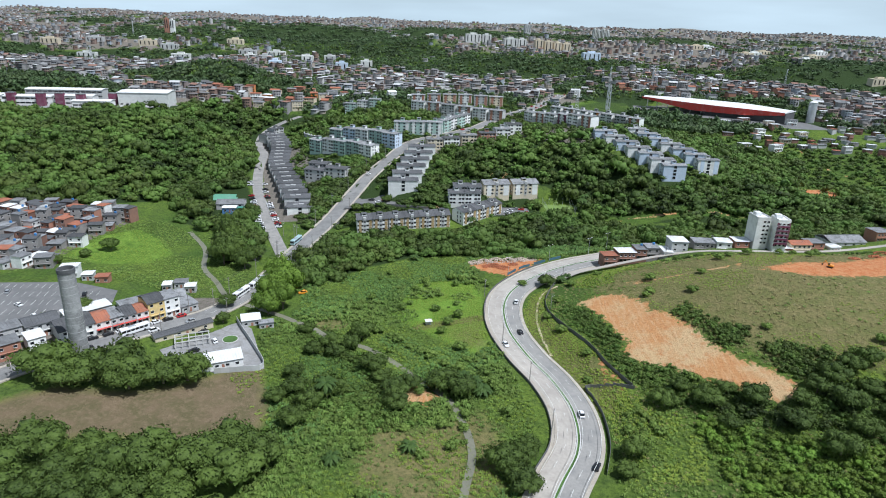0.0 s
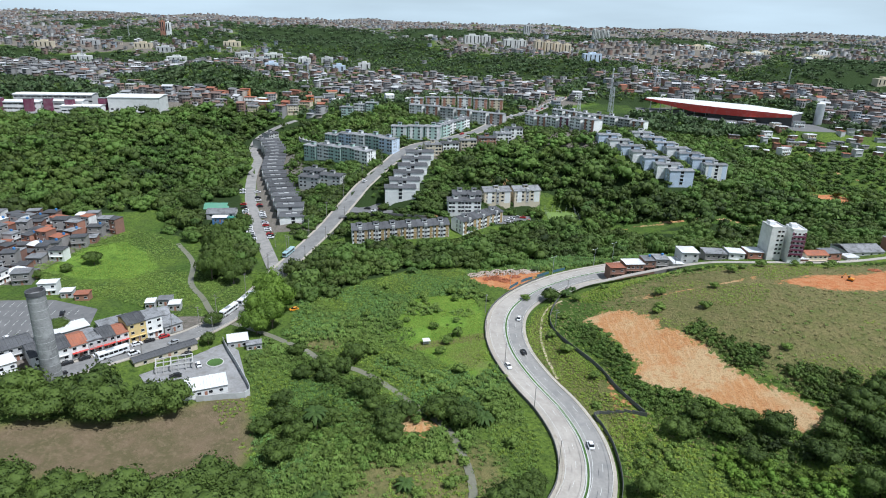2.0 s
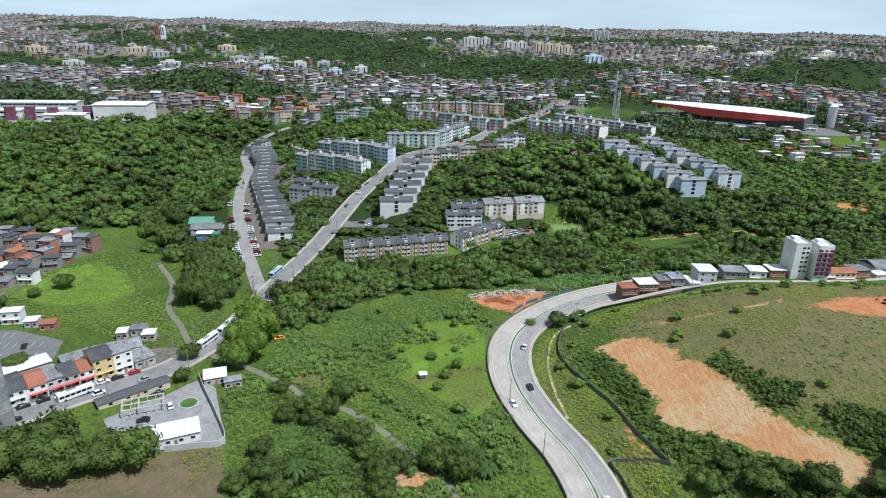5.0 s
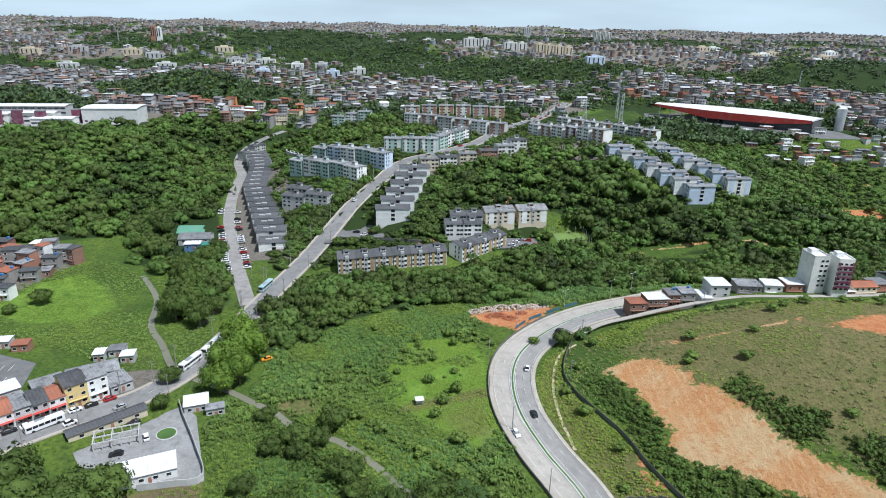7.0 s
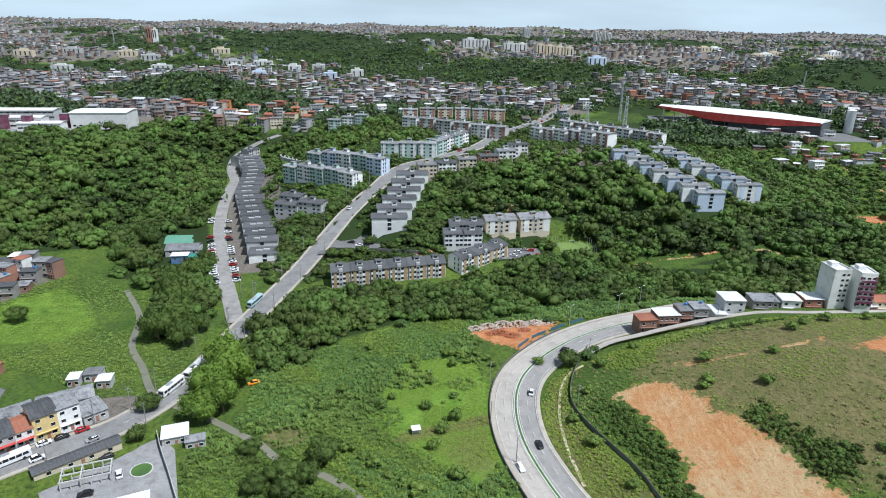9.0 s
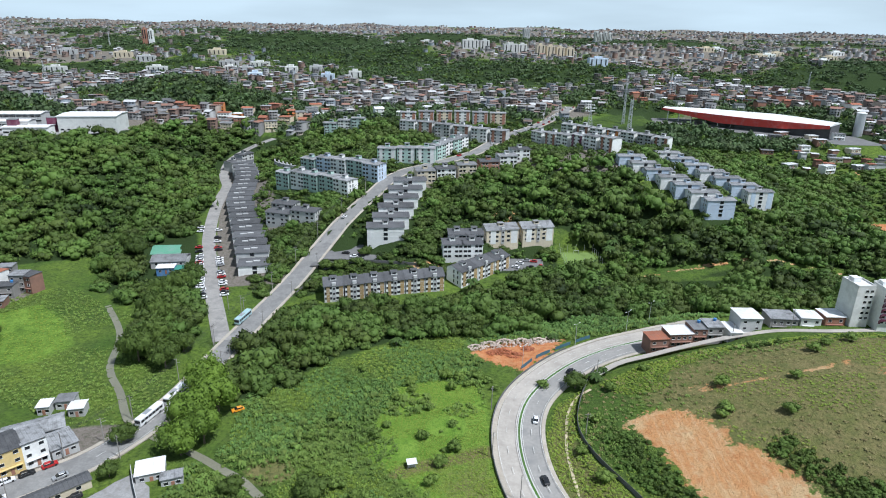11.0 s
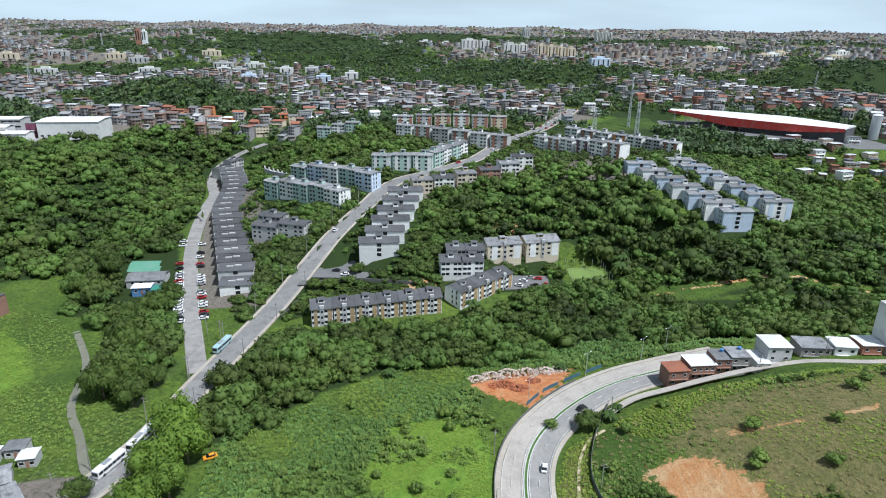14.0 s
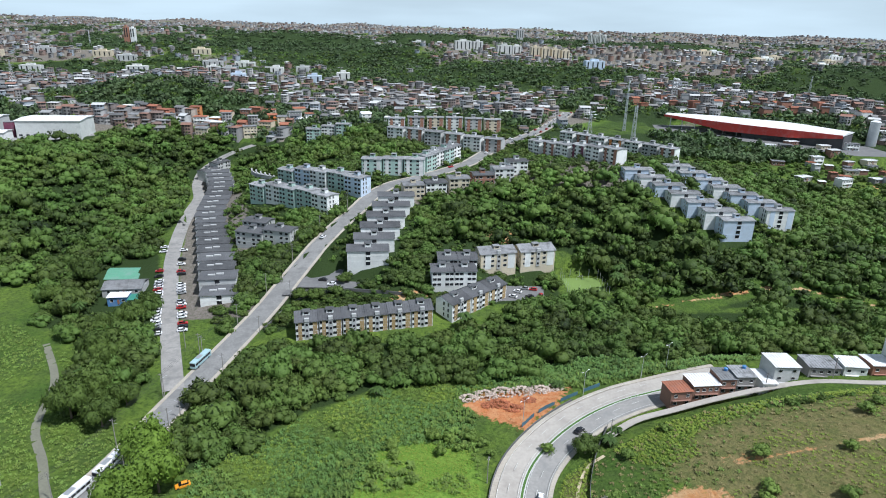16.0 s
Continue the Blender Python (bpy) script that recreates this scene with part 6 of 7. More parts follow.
def build_street_shops():
    """The row of shops along the lower street and the buildings behind."""
    g = "shops along the lower street"
    row_of = ((-8, 7.5, 10, 1, GREY_WALL, ROOF_GREY, "low grey workshop by the junction"), (0, 6.5, 9, 3, WHITE, ROOF_GREY, "white three-storey shop house with a curved top"), (6.5, 7, 11, 3, YELLOW, ROOF_DARK, "yellow three-storey shop house"), (13.5, 5, 10, 2, WHITE, ROOF_CLAY, "shop with a red tiled roof"), (18.5, 5, 11, 2, GREY_WALL, ROOF_DARK, "dark roofed terraced shop"), (23.5, 5, 11, 2, GREY_WALL, ROOF_GREY, "grey shop with red awning"), (28.5, 6, 12, 2, WHITE, ROOF_CLAY, "white shop with an orange tiled roof"), (34.5, 13, 14, 2, WHITE, ROOF_DARK, "white two-storey shop under a dark sheet roof"))
    for s, w, d, st, wall, roof, label in row_of:
        q, e = s + w / 2, 0.7071
        ob = house(-112 - q * e - d / 2 * e, 251 - q * e + d / 2 * e, 45, w, d, st, wall, roof, label, g, pitched=roof is not ROOF_GREY, base=3.6 + 0.035 * q)
        if w in (5, 6):
            piece("awning", shared(("awning", w), lambda bm: (box(bm, 0, 0, 0, w * 0.92, 1.3, 0.1, 0.02)), (RED,)), ob, pose(0, -d / 2 - 0.7, 2.75))
    house(-158, 226, 45, 12, 10, 2, GREY_WALL, ROOF_DARK, "black-walled workshop with a grey roof", g, pitched=True)
    house(-149, 243, 45, 18, 8, 1, GREY_WALL, ROOF_WHITE, "long low store behind the shops", g)
    house(-124, 263, 32, 17, 9, 1, GREY_WALL, ROOF_GREY, "low shed with a wide pale roof", g, pitched=True)
    house(-134, 252, 42, 10, 8, 1, WHITE, ROOF_GREY, "low white annexe behind the shops", g)
    for x, y, w, wall, roof, label in ((-160, 208, 8, BRICK_RED, ROOF_GREY, "two-storey brown corner house"), (-153, 214, 6, WHITE, ROOF_WHITE, "white house with a bright sheet roof"), (-166, 218, 9, GREY_WALL, ROOF_GREY, "grey corner workshop with sheet roof"), (-172, 200, 9, BRICK_RED, ROOF_CLAY, "orange brick corner house"), (-181, 210, 9, GREY_WALL, ROOF_WHITE, "grey street house with a pale roof")):
        house(x, y, 45, w, 8, 2, wall, roof, label, g)
    # yard buildings
    house(-104.5, 234, 42.5, 24, 4.5, 1, CREAM, ROOF_DARK, "long low yard building facing the street", pitched=True, base=2.9)
    house(-81.5, 211.5, 24, 16, 8.5, 1, WHITE, ROOF_WHITE, "white yard hall with a flat bright roof", base=2.6)
    house(-80, 247, 20, 8, 7, 1, GREY_WALL, ROOF_WHITE, "white-roofed shed behind the wall", base=2.0)
    house(-72.5, 244, 20, 6, 3.5, 1, GREY_WALL, ROOF_GREY, "lean-to with a grey roof behind the wall", base=1.6)
    # concrete frame of an unfinished building
    ob = thing("building_frame", "unfinished concrete frame in the walled yard", "building frame", pose(-98, 227, 2.6, 0, 0, 22))
    post = shared("post", lambda bm: box(bm, 0, 0, 0, 0.3, 0.3, 2.6, 0.02), (KERB,))
    for k in range(6):
        for s in (-3.4, 0, 3.4):
            piece("post", post, ob, pose(-6.5 + 2.6 * k, s, 0))
    for s in (-3.4, 0, 3.4):
        piece("beam", shared("beam", lambda bm: box(bm, 0, 0, 0, 13.6, 0.3, 0.4, 0.02), (KERB,)), ob, pose(0, s, 2.6))
    for k in (0, 2, 5):
        piece("cross_beam", shared("cross_beam", lambda bm: box(bm, 0, 0, 0, 0.3, 6.6, 0.38, 0.02), (KERB,)), ob, pose(-6.5 + 2.6 * k, 0, 2.61))
    # green island
    bm = bmesh.new()
    tube(bm, (0, 0, -0.2), (0, 0, 0.18), 3.3, 3.3, 24)
    ob = tagged(part("island_kerb", bm, KERB), "round kerbed island of mown grass in the yard", "traffic island", kind="structure")
    ob.location = (-84, 231, 2.6)
    bm = bmesh.new()
    tube(bm, (0, 0, 0.1), (0, 0, 0.26), 3.0, 2.9, 24)
    part("grass", bm, VERGE, ob)
    # yard wall
    wall_run("yard_wall", [(-86.5, 248), (-82, 240), (-72, 224), (-64.5, 209.5), (-73, 206.5), (-82, 204.5)], 2.3, GREY_WALL, "long grey rendered yard wall")
    # ringed concrete tower
    ob = thing("concrete_tower", "tall round weathered concrete tower", "tower", pose(-133, 209, 5.0))
    FOOTPRINTS.append((-133, 209, 5))
    n = 13
    bm = bmesh.new()
    tube(bm, (0, 0, -3), (0, 0, 35), 3.15, 2.86, 40)
    part("shaft", bm, TOWER_GREY, ob)
    for k in range(1, n):
        piece("ring_joint", shared("ring_joint", lambda bm: tube(bm, (0, 0, 0), (0, 0, 0.22), 3.19, 3.19, 32), (CONCRETE,)), ob, pose(0, 0, -3.16 + k * 3.0)).scale = (1 - 0.007 * k, 1 - 0.007 * k, 1)
    bm = bmesh.new()
    for k in range(32):
        a, b = 2 * math.pi * k / 32, 2 * math.pi * (k + 1) / 32
        pts = [(r * math.cos(q), r * math.sin(q), z) for q in (a, b) for r, z in ((3.04, 0), (3.04, 1.6), (2.6, 1.6), (2.6, 0))]
        vs = [bm.verts.new(p) for p in pts]
        for f in ((0, 4, 5, 1), (1, 5, 6, 2), (2, 6, 7, 3)):
            bm.faces.new([vs[q] for q in f])
    bmesh.ops.remove_doubles(bm, verts=bm.verts, dist=0.001)
    part("rim", bm, ROOF_DARK, ob, "soot-dark concrete rim").location = (0, 0, 35)


TOWER_GREY = material("banded old concrete", (0.25, 0.25, 0.245), 0.95, 0.3, 0.8, 0.03, dirt=(0.36, 0.36, 0.35))


def wall_run(name, points, h, mat, label, category="wall", thick=0.2, posts=False, torn=0):
    """A free-standing wall that follows the ground from point to point."""
    line = smooth_line(points, 2.5) if len(points) > 2 else np.array(points, float)
    ob = thing(name, label, category, kind="structure" if not posts else "")
    for k, (a, b) in enumerate(zip(line, line[1:])):
        if torn and k % torn == torn - 1:
            continue
        z = float(min(ground(*a), ground(*b)))
        d = b - a
        bm = bmesh.new()
        box(bm, 0, 0, -0.5, float(np.hypot(*d)) + 0.02, thick, h + 0.5, 0.02)
        p = part("panel", bm, mat, ob)
        p.matrix_basis = pose((a[0] + b[0]) / 2, (a[1] + b[1]) / 2, z, 0, 0, math.degrees(math.atan2(d[1], d[0])))
    return ob


def build_long_building():
    """The long white and purple complex on the wooded rise."""
    def slab(x, y, w, d, h, wall, label, rows=0, wide=4.5):
        ob = thing("campus_block", label, "large building", pose(x, y, 41.0, 0, 0, 8), "white campus on the wooded rise")
        FOOTPRINTS.append((x, y, max(w, d) * 0.45))
        bm = bmesh.new()
        box(bm, 0, 0, -3, w, d, h + 3, 0.1)
        part("wall", bm, wall, ob)
        bm = bmesh.new()
        gable(bm, -w / 2, w / 2, -d / 2, d / 2, h, 0.8, 0.6, 0.3, 3.0)
        part("roof", bm, ROOF_WHITE, ob, "pale ribbed metal roof")
        for k in range(rows or max(1, int(h // 4))):
            for j in range(int(w / 5)):
                piece("window", window_mesh(wide, 1.3), ob, pose(-w / 2 + 3 + 5 * j, -d / 2 - 0.04, 1.6 + 4 * k))
        return ob
    slab(-290, 634, 46, 30, 13, PALE_STONE, "large white hall with a flat roof", 1, 2.4)
    slab(-330, 608, 34, 14, 6, WHITE, "low white wing with window bands")
    slab(-352, 618, 36, 14, 9, WHITE, "white wing with dark window bands")
    slab(-392, 612, 44, 16, 8, WHITE, "long white wing with dark window bands")
    slab(-372, 640, 70, 18, 12, GREY_WALL, "grey rear wing with a pale roof")
    slab(-430, 606, 34, 16, 9, WHITE, "white end wing with window bands")
    for x, y in ((-404, 603), (-377, 604), (-362, 609), (-341, 607), (-318, 622)):
        ob = thing("stair_block", "dark purple stair tower between white wings", "stair tower", pose(x, y, 41, 0, 0, 8), "purple stair towers")
        bm = bmesh.new()
        box(bm, 0, 0, -2, 7, 6, 13.5, 0.08)
        part("wall", bm, PURPLE, ob)
        bm = bmesh.new()
        box(bm, 0, 0, 11.5, 7.3, 6.3, 0.3, 0.04)
        part("roof", bm, ROOF_GREY, ob)
    ob = thing("domed_hall", "white vaulted sports hall roof", "hall", pose(-470, 680, 43))
    bm = bmesh.new()
    n = 14
    for k in range(n):
        a0, a1 = math.pi * k / n, math.pi * (k + 1) / n
        vs = [bm.verts.new((20 * math.cos(a), yy, 4 + 9 * math.sin(a))) for a in (a0, a1) for yy in (-14, 14)]
        bm.faces.new((vs[0], vs[2], vs[3], vs[1]))
    for yy in (-13.9, 13.9):
        bm.faces.new([bm.verts.new((19.9 * math.cos(math.pi * k / n), yy, 4 + 8.9 * math.sin(math.pi * k / n))) for k in range(n + 1)])
    part("vault", bm, ROOF_WHITE, ob)
    bm = bmesh.new()
    box(bm, 0, 0, -3, 40, 28, 7.2, 0.1)
    part("wall", bm, WHITE, ob)


def build_station_hall():
    """The long hall with a white roof and red fascia, and its tank."""
    ob = thing("station_hall", "long hall with white roof and red fascia", "station", pose(0, 0, 38))
    front = smooth_line([(247, 783), (266, 757), (300, 722), (335, 694), (366, 670)], 6)
    n = len(front)
    back = front + np.stack([np.interp(np.linspace(0, 1, n), (0, 0.25, 0.6, 1), (8, 34, 44, 24)), np.interp(np.linspace(0, 1, n), (0, 0.25, 0.6, 1), (7, 31, 40, 22))], 1)
    top = 12.3 - 0.8 * np.linspace(0, 1, n)
    drop = np.interp(np.linspace(0, 1, n), (0, 0.18, 0.4, 0.75, 1), (1.3, 3.4, 7.6, 6.4, 2.4))
    bm = bmesh.new()
    rows = []
    for k in range(n):
        rise = 1.6 + 1.6 * math.sin(math.pi * k / (n - 1))
        mid = (front[k] + back[k]) / 2
        rows.append([bm.verts.new((*front[k], top[k])), bm.verts.new((*mid, top[k] + rise)), bm.verts.new((*back[k], top[k] + 0.4)), bm.verts.new((*back[k], top[k] - 0.3)), bm.verts.new((*front[k], top[k] - 0.5))])
    for a, b in zip(rows, rows[1:]):
        for j in range(5):
            bm.faces.new((a[j], b[j], b[(j + 1) % 5], a[(j + 1) % 5]))
    bm.faces.new(rows[0])
    bm.faces.new(rows[-1][::-1])
    bmesh.ops.recalc_face_normals(bm, faces=bm.faces)
    part("roof", bm, ROOF_WHITE, ob, "broad white metal roof")
    bm = bmesh.new()
    rows = []
    for k in range(n):
        t = front[min(k + 1, n - 1)] - front[max(k - 1, 0)]
        t /= np.linalg.norm(t)
        o = front[k] + np.array([t[1], -t[0]]) * 0.5
        i = front[k] - np.array([t[1], -t[0]]) * 0.1
        rows.append([bm.verts.new((*o, top[k] + 0.5)), bm.verts.new((*o, top[k] - drop[k])), bm.verts.new((*i, top[k] - drop[k])), bm.verts.new((*i, top[k] + 0.5))])
    for a, b in zip(rows, rows[1:]):
        for j in range(4):
            bm.faces.new((a[j], b[j], b[(j + 1) % 4], a[(j + 1) % 4]))
    bm.faces.new(rows[0])
    bm.faces.new(rows[-1][::-1])
    bmesh.ops.recalc_face_normals(bm, faces=bm.faces)
    part("fascia", bm, RED, ob, "deep red metal fascia")
    column = shared("column", lambda bm: tube(bm, (0, 0, -2), (0, 0, 11.4), 0.45, 0.45, 10), (WHITE,))
    for k in range(1, n - 1, 2):
        q = front[k] * 0.8 + back[k] * 0.2
        piece("column", column, ob, pose(q[0], q[1], 0))
    bm = bmesh.new()
    k0 = n // 2
    pts = [tuple(front[k] * 0.9 + back[k] * 0.1) for k in range(k0, n)] + [tuple(front[k] * 0.1 + back[k] * 0.9) for k in range(n - 1, k0 - 1, -1)]
    f = bm.faces.new([bm.verts.new((*p, -3)) for p in pts])
    r = bmesh.ops.extrude_face_region(bm, geom=[f])
    bmesh.ops.translate(bm, vec=(0, 0, 13.4), verts=[v for v in r["geom"] if isinstance(v, bmesh.types.BMVert)])
    bmesh.ops.recalc_face_normals(bm, faces=bm.faces)
    part("wall", bm, ROOF_DARK, ob, "dark recessed hall wall")
    for k in range(n):
        FOOTPRINTS.append((float((front[k][0] + back[k][0]) / 2), float((front[k][1] + back[k][1]) / 2), 26))
    ob = thing("water_tower", "tall pale cylindrical water tank", "water tower", pose(404, 690, 38))
    bm = bmesh.new()
    tube(bm, (0, 0, -2), (0, 0, 22), 4.2, 4.2, 24)
    part("tank", bm, STEEL, ob, smooth=False)
    bm = bmesh.new()
    tube(bm, (0, 0, 22), (0, 0, 23.2), 4.4, 2.0, 24)
    part("cap", bm, ROOF_WHITE, ob)
    FOOTPRINTS.append((404, 690, 8))


def build_far_towers():
    """Blocks of flats that stand up out of the far town."""
    def block(x, y, top, w, d, h, wall, label, floors):
        z = top - h if top else float(land(x, y)) - 1
        ob = thing("tower_block", label, "tower block", pose(x, y, z, 0, 0, 6), "far tower blocks")
        FOOTPRINTS.append((x, y, w * 0.6))
        bm = bmesh.new()
        box(bm, 0, 0, -25, w, d, h + 25, 0.1)
        box(bm, 0, 0, h, w * 0.4, d * 0.5, 3.0, 0.1)
        part("wall", bm, wall, ob)
        n = max(2, int(w / 8))
        strip = shared(("window", round(h), floors), lambda bm: box(bm, 0, 0, 2, 2.0, 0.3, h - 4, 0.0), (GLASS,))
        for k in range(n):
            piece("window_column", strip, ob, pose(-w / 2 + w * (k + 0.5) / n, -d / 2 - 0.1, 0))
    block(-624, 1504, 112, 9, 12, 22, BRICK_RED, "slim dark red tower block", 10)
    block(-613, 1508, 110, 9, 12, 20, WHITE, "slim white tower block", 10)
    for px in (-345, -310):
        block(px, 2285, 104, 24, 18, 30, GREY_WALL, "grey twin tower block", 12)
    for k in range(4):
        block(212 + 22 * k, 1452 + 8 * k, 96 - 2 * k, 17, 18, 22, CREAM, "weathered beige slab of flats", 12)
    for k in range(4):
        block(560 + 16 * k, 2440, 118 - (k % 2) * 4, 12, 16, 34, PALE_STONE, "white tower block on the far ridge", 12)
    block(338, 2650, 124, 24, 20, 30, GREY_WALL, "grey block on the skyline", 8)
    for px, y, w in ((838, 1500, 34), (862, 1510, 20), (905, 1480, 30), (925, 1500, 18), (765, 1700, 30)):
        block(y * (px - 784) / 1170, y, 0, w, 16, 18, PALE_STONE, "pale mid-rise flats among woods", 6)
    block(285, 1250, 0, 34, 14, 14, PALE_BLUE, "pale blue mid-rise flats", 5)
    for k in range(9):
        block(-790 + 58 * k, 1330 + 85 * math.sin(2.3 * k), 0, 34, 13, 11, (CREAM, GREY_WALL, PALE_STONE)[k % 3], "long low cream and white flats", 4)
    for k in range(7):
        block(-345 + 36 * k, 1130 + 60 * math.sin(1.9 * k + 1), 0, 20, 13, 12, (PALE_STONE, GREY_WALL, PALE_BLUE)[k % 3], "grey-white flats on the far hillside", 5)
    for k in range(8):
        block(640 + 50 * k, 1660 + 70 * math.sin(2.1 * k), 0, 36, 16, 10, (CREAM, WHITE)[k % 2], "long pale flats on the far ridge", 4)
    for k in range(5):
        block(800 + 46 * k, 1180 + 20 * (k % 2), 0, 34, 15, 12, CREAM, "cream flats on the wooded ridge", 4)


def build_far_town():
    """Thousands of small houses to the skyline, as one mass; walls, roofs and windows."""
    g = np.random.default_rng(5)
    n = 27000
    y = 680 + 4100 * g.random(n) ** 1.5
    x = (g.random(n) - 0.5) * 1.72 * (y + 40)
    keep = (g.random(n) < town_share(x, y) * 1.1) & (y < 4780)
    x, y = x[keep], y[keep]
    keep = clear_of_ways(x, y, 5.0)
    x, y = x[keep], y[keep]
    z = ground(x, y)
    walls, roofs, panes = [], [], []
    wf, rf, pf = [], [], []
    for a, b, c in zip(x, y, z):
        w, d, h = g.uniform(2.8, 5.4), g.uniform(3, 5), g.choice((3.0, 3.2, 5.6, 5.6, 5.8, 8.4, 10.8))
        if b > 2200:
            w, d = w * 1.35, d * 1.2
        t = g.normal(0, 0.35)
        cs, sn = math.cos(t), math.sin(t)
        def put(px, py, pz):
            return (a + px * cs - py * sn, b + px * sn + py * cs, c + pz)
        k = len(walls)
        corners = ((-w, -d), (w, -d), (w, d), (-w, d))
        walls += [put(*q, -4) for q in corners] + [put(*q, h) for q in corners]
        wf += [(k + i, k + (i + 1) % 4, k + 4 + (i + 1) % 4, k + 4 + i) for i in range(4)]
        k = len(roofs)
        o, r = 0.5, g.choice((0.25, 0.25, 1.6))
        roofs += [put(-w - o, -d - o, h), put(w + o, -d - o, h), put(w + o, 0, h + r), put(-w - o, 0, h + r), put(w + o, d + o, h), put(-w - o, d + o, h)]
        rf += [(k, k + 1, k + 2, k + 3), (k + 3, k + 2, k + 4, k + 5)]
        if b < 1500:
            for fl in range(int(h / 2.7)):
                for u in (-0.55, 0.1, 0.6):
                    k = len(panes)
                    zz = 1.1 + 2.7 * fl
                    panes += [put(w * u - 0.7, -d - 0.06, zz), put(w * u + 0.7, -d - 0.06, zz), put(w * u + 0.7, -d - 0.06, zz + 1.2), put(w * u - 0.7, -d - 0.06, zz + 1.2)]
                    pf.append((k, k + 1, k + 2, k + 3))
    ob = None
    for name, co, faces, mat in (("far_town", walls, wf, TOWN_WALLS), ("roofs", roofs, rf, TOWN_ROOFS), ("windows", panes, pf, GLASS)):
        me = quick_mesh(name, co, faces)
        me.materials.append(mat)
        o = new(name, me)
        tagged(o, "dense hillside town of small brick and rendered houses" if ob is None else "", "town" if ob is None else "", kind="stuff")
        if ob is not None:
            o.parent = ob
        ob = ob or o


def palette(name, colours, rough=0.88):
    """Each house of a far mass takes one colour of a set."""
    m = material(name, (0.5, 0.5, 0.5), rough, 0.15)
    n, l = m.node_tree.nodes, m.node_tree.links
    geo = n.new("ShaderNodeNewGeometry")
    r = n.new("ShaderNodeValToRGB")
    r.color_ramp.interpolation = "CONSTANT"
    while len(r.color_ramp.elements) < len(colours):
        r.color_ramp.elements.new(0.5)
    for k, c in enumerate(colours):
        r.color_ramp.elements[k].position = k / len(colours)
        r.color_ramp.elements[k].color = (*c, 1)
    l.new(geo.outputs["Random Per Island"], r.inputs["Fac"])
    hsv = [q for q in n if q.type == "HUE_SAT"][0]
    l.new(r.outputs["Color"], hsv.inputs["Color"])
    return m


TOWN_WALLS = palette("town walls", [(0.425, 0.416, 0.408), (0.23, 0.153, 0.119), (0.289, 0.281, 0.272), (0.391, 0.34, 0.281), (0.212, 0.178, 0.162), (0.51, 0.501, 0.484), (0.255, 0.246, 0.238), (0.306, 0.34, 0.374), (0.246, 0.178, 0.145), (0.357, 0.348, 0.34)])
TOWN_ROOFS = palette("town roofs", [(0.145, 0.145, 0.145), (0.246, 0.136, 0.098), (0.289, 0.289, 0.285), (0.111, 0.111, 0.111), (0.204, 0.196, 0.187), (0.187, 0.128, 0.106), (0.493, 0.493, 0.484), (0.17, 0.166, 0.162)])

build_hill_houses()
build_settlement()
build_street_shops()
build_long_building()
build_station_hall()
build_far_towers()
build_far_town()


# ---- vehicles ----
CAR_WHITE = material("white car paint", (0.75, 0.75, 0.75), 0.3, 0.03)
CAR_SILVER = material("silver car paint", (0.42, 0.43, 0.44), 0.3, 0.03, metal=0.4)
CAR_BLACK = material("black car paint", (0.02, 0.02, 0.022), 0.25, 0.03)
CAR_RED = material("red car paint", (0.38, 0.02, 0.02), 0.3, 0.03)
CAR_ORANGE = material("orange car paint", (0.75, 0.30, 0.02), 0.35, 0.03)
TYRE = material("tyre rubber", (0.025, 0.025, 0.025), 0.9, 0.1)
TEAL = material("pale teal bus paint", (0.36, 0.50, 0.52), 0.35, 0.05)
BLUE_SCREEN = material("blue site screen", (0.06, 0.13, 0.17), 0.8, 0.2, 1.5)


def hull(bm, profile, width, inset=0.0, mat=0):
    """A body from a side outline (y along, z up), drawn in at the sides."""
    half = width / 2
    rows = []
    for s, k in ((-half, 0.0), (-half + 0.08, 0.07), (half - 0.08, 0.07), (half, 0.0)):
        cy, cz = sum(p[0] for p in profile) / len(profile), sum(p[1] for p in profile) / len(profile)
        shrink = 0.94 if abs(s) == half else 1.0
        rows.append([bm.verts.new((s, cy + (p[0] - cy) * shrink, cz + (p[1] - cz) * shrink)) for p in profile])
    n = len(profile)
    for a, b in zip(rows, rows[1:]):
        for k in range(n):
            bm.faces.new((a[k], a[(k + 1) % n], b[(k + 1) % n], b[k])).material_index = mat
    bm.faces.new(rows[0][::-1]).material_index = mat
    bm.faces.new(rows[-1]).material_index = mat
    bmesh.ops.recalc_face_normals(bm, faces=bm.faces)


def wheel(parent, x, y, r, w):
    tyre = shared(("wheel", r, w), lambda bm: (tube(bm, (-w / 2, 0, 0), (w / 2, 0, 0), r, r, 12)), (TYRE,))
    return piece("wheel", tyre, parent, pose(x, y, r))


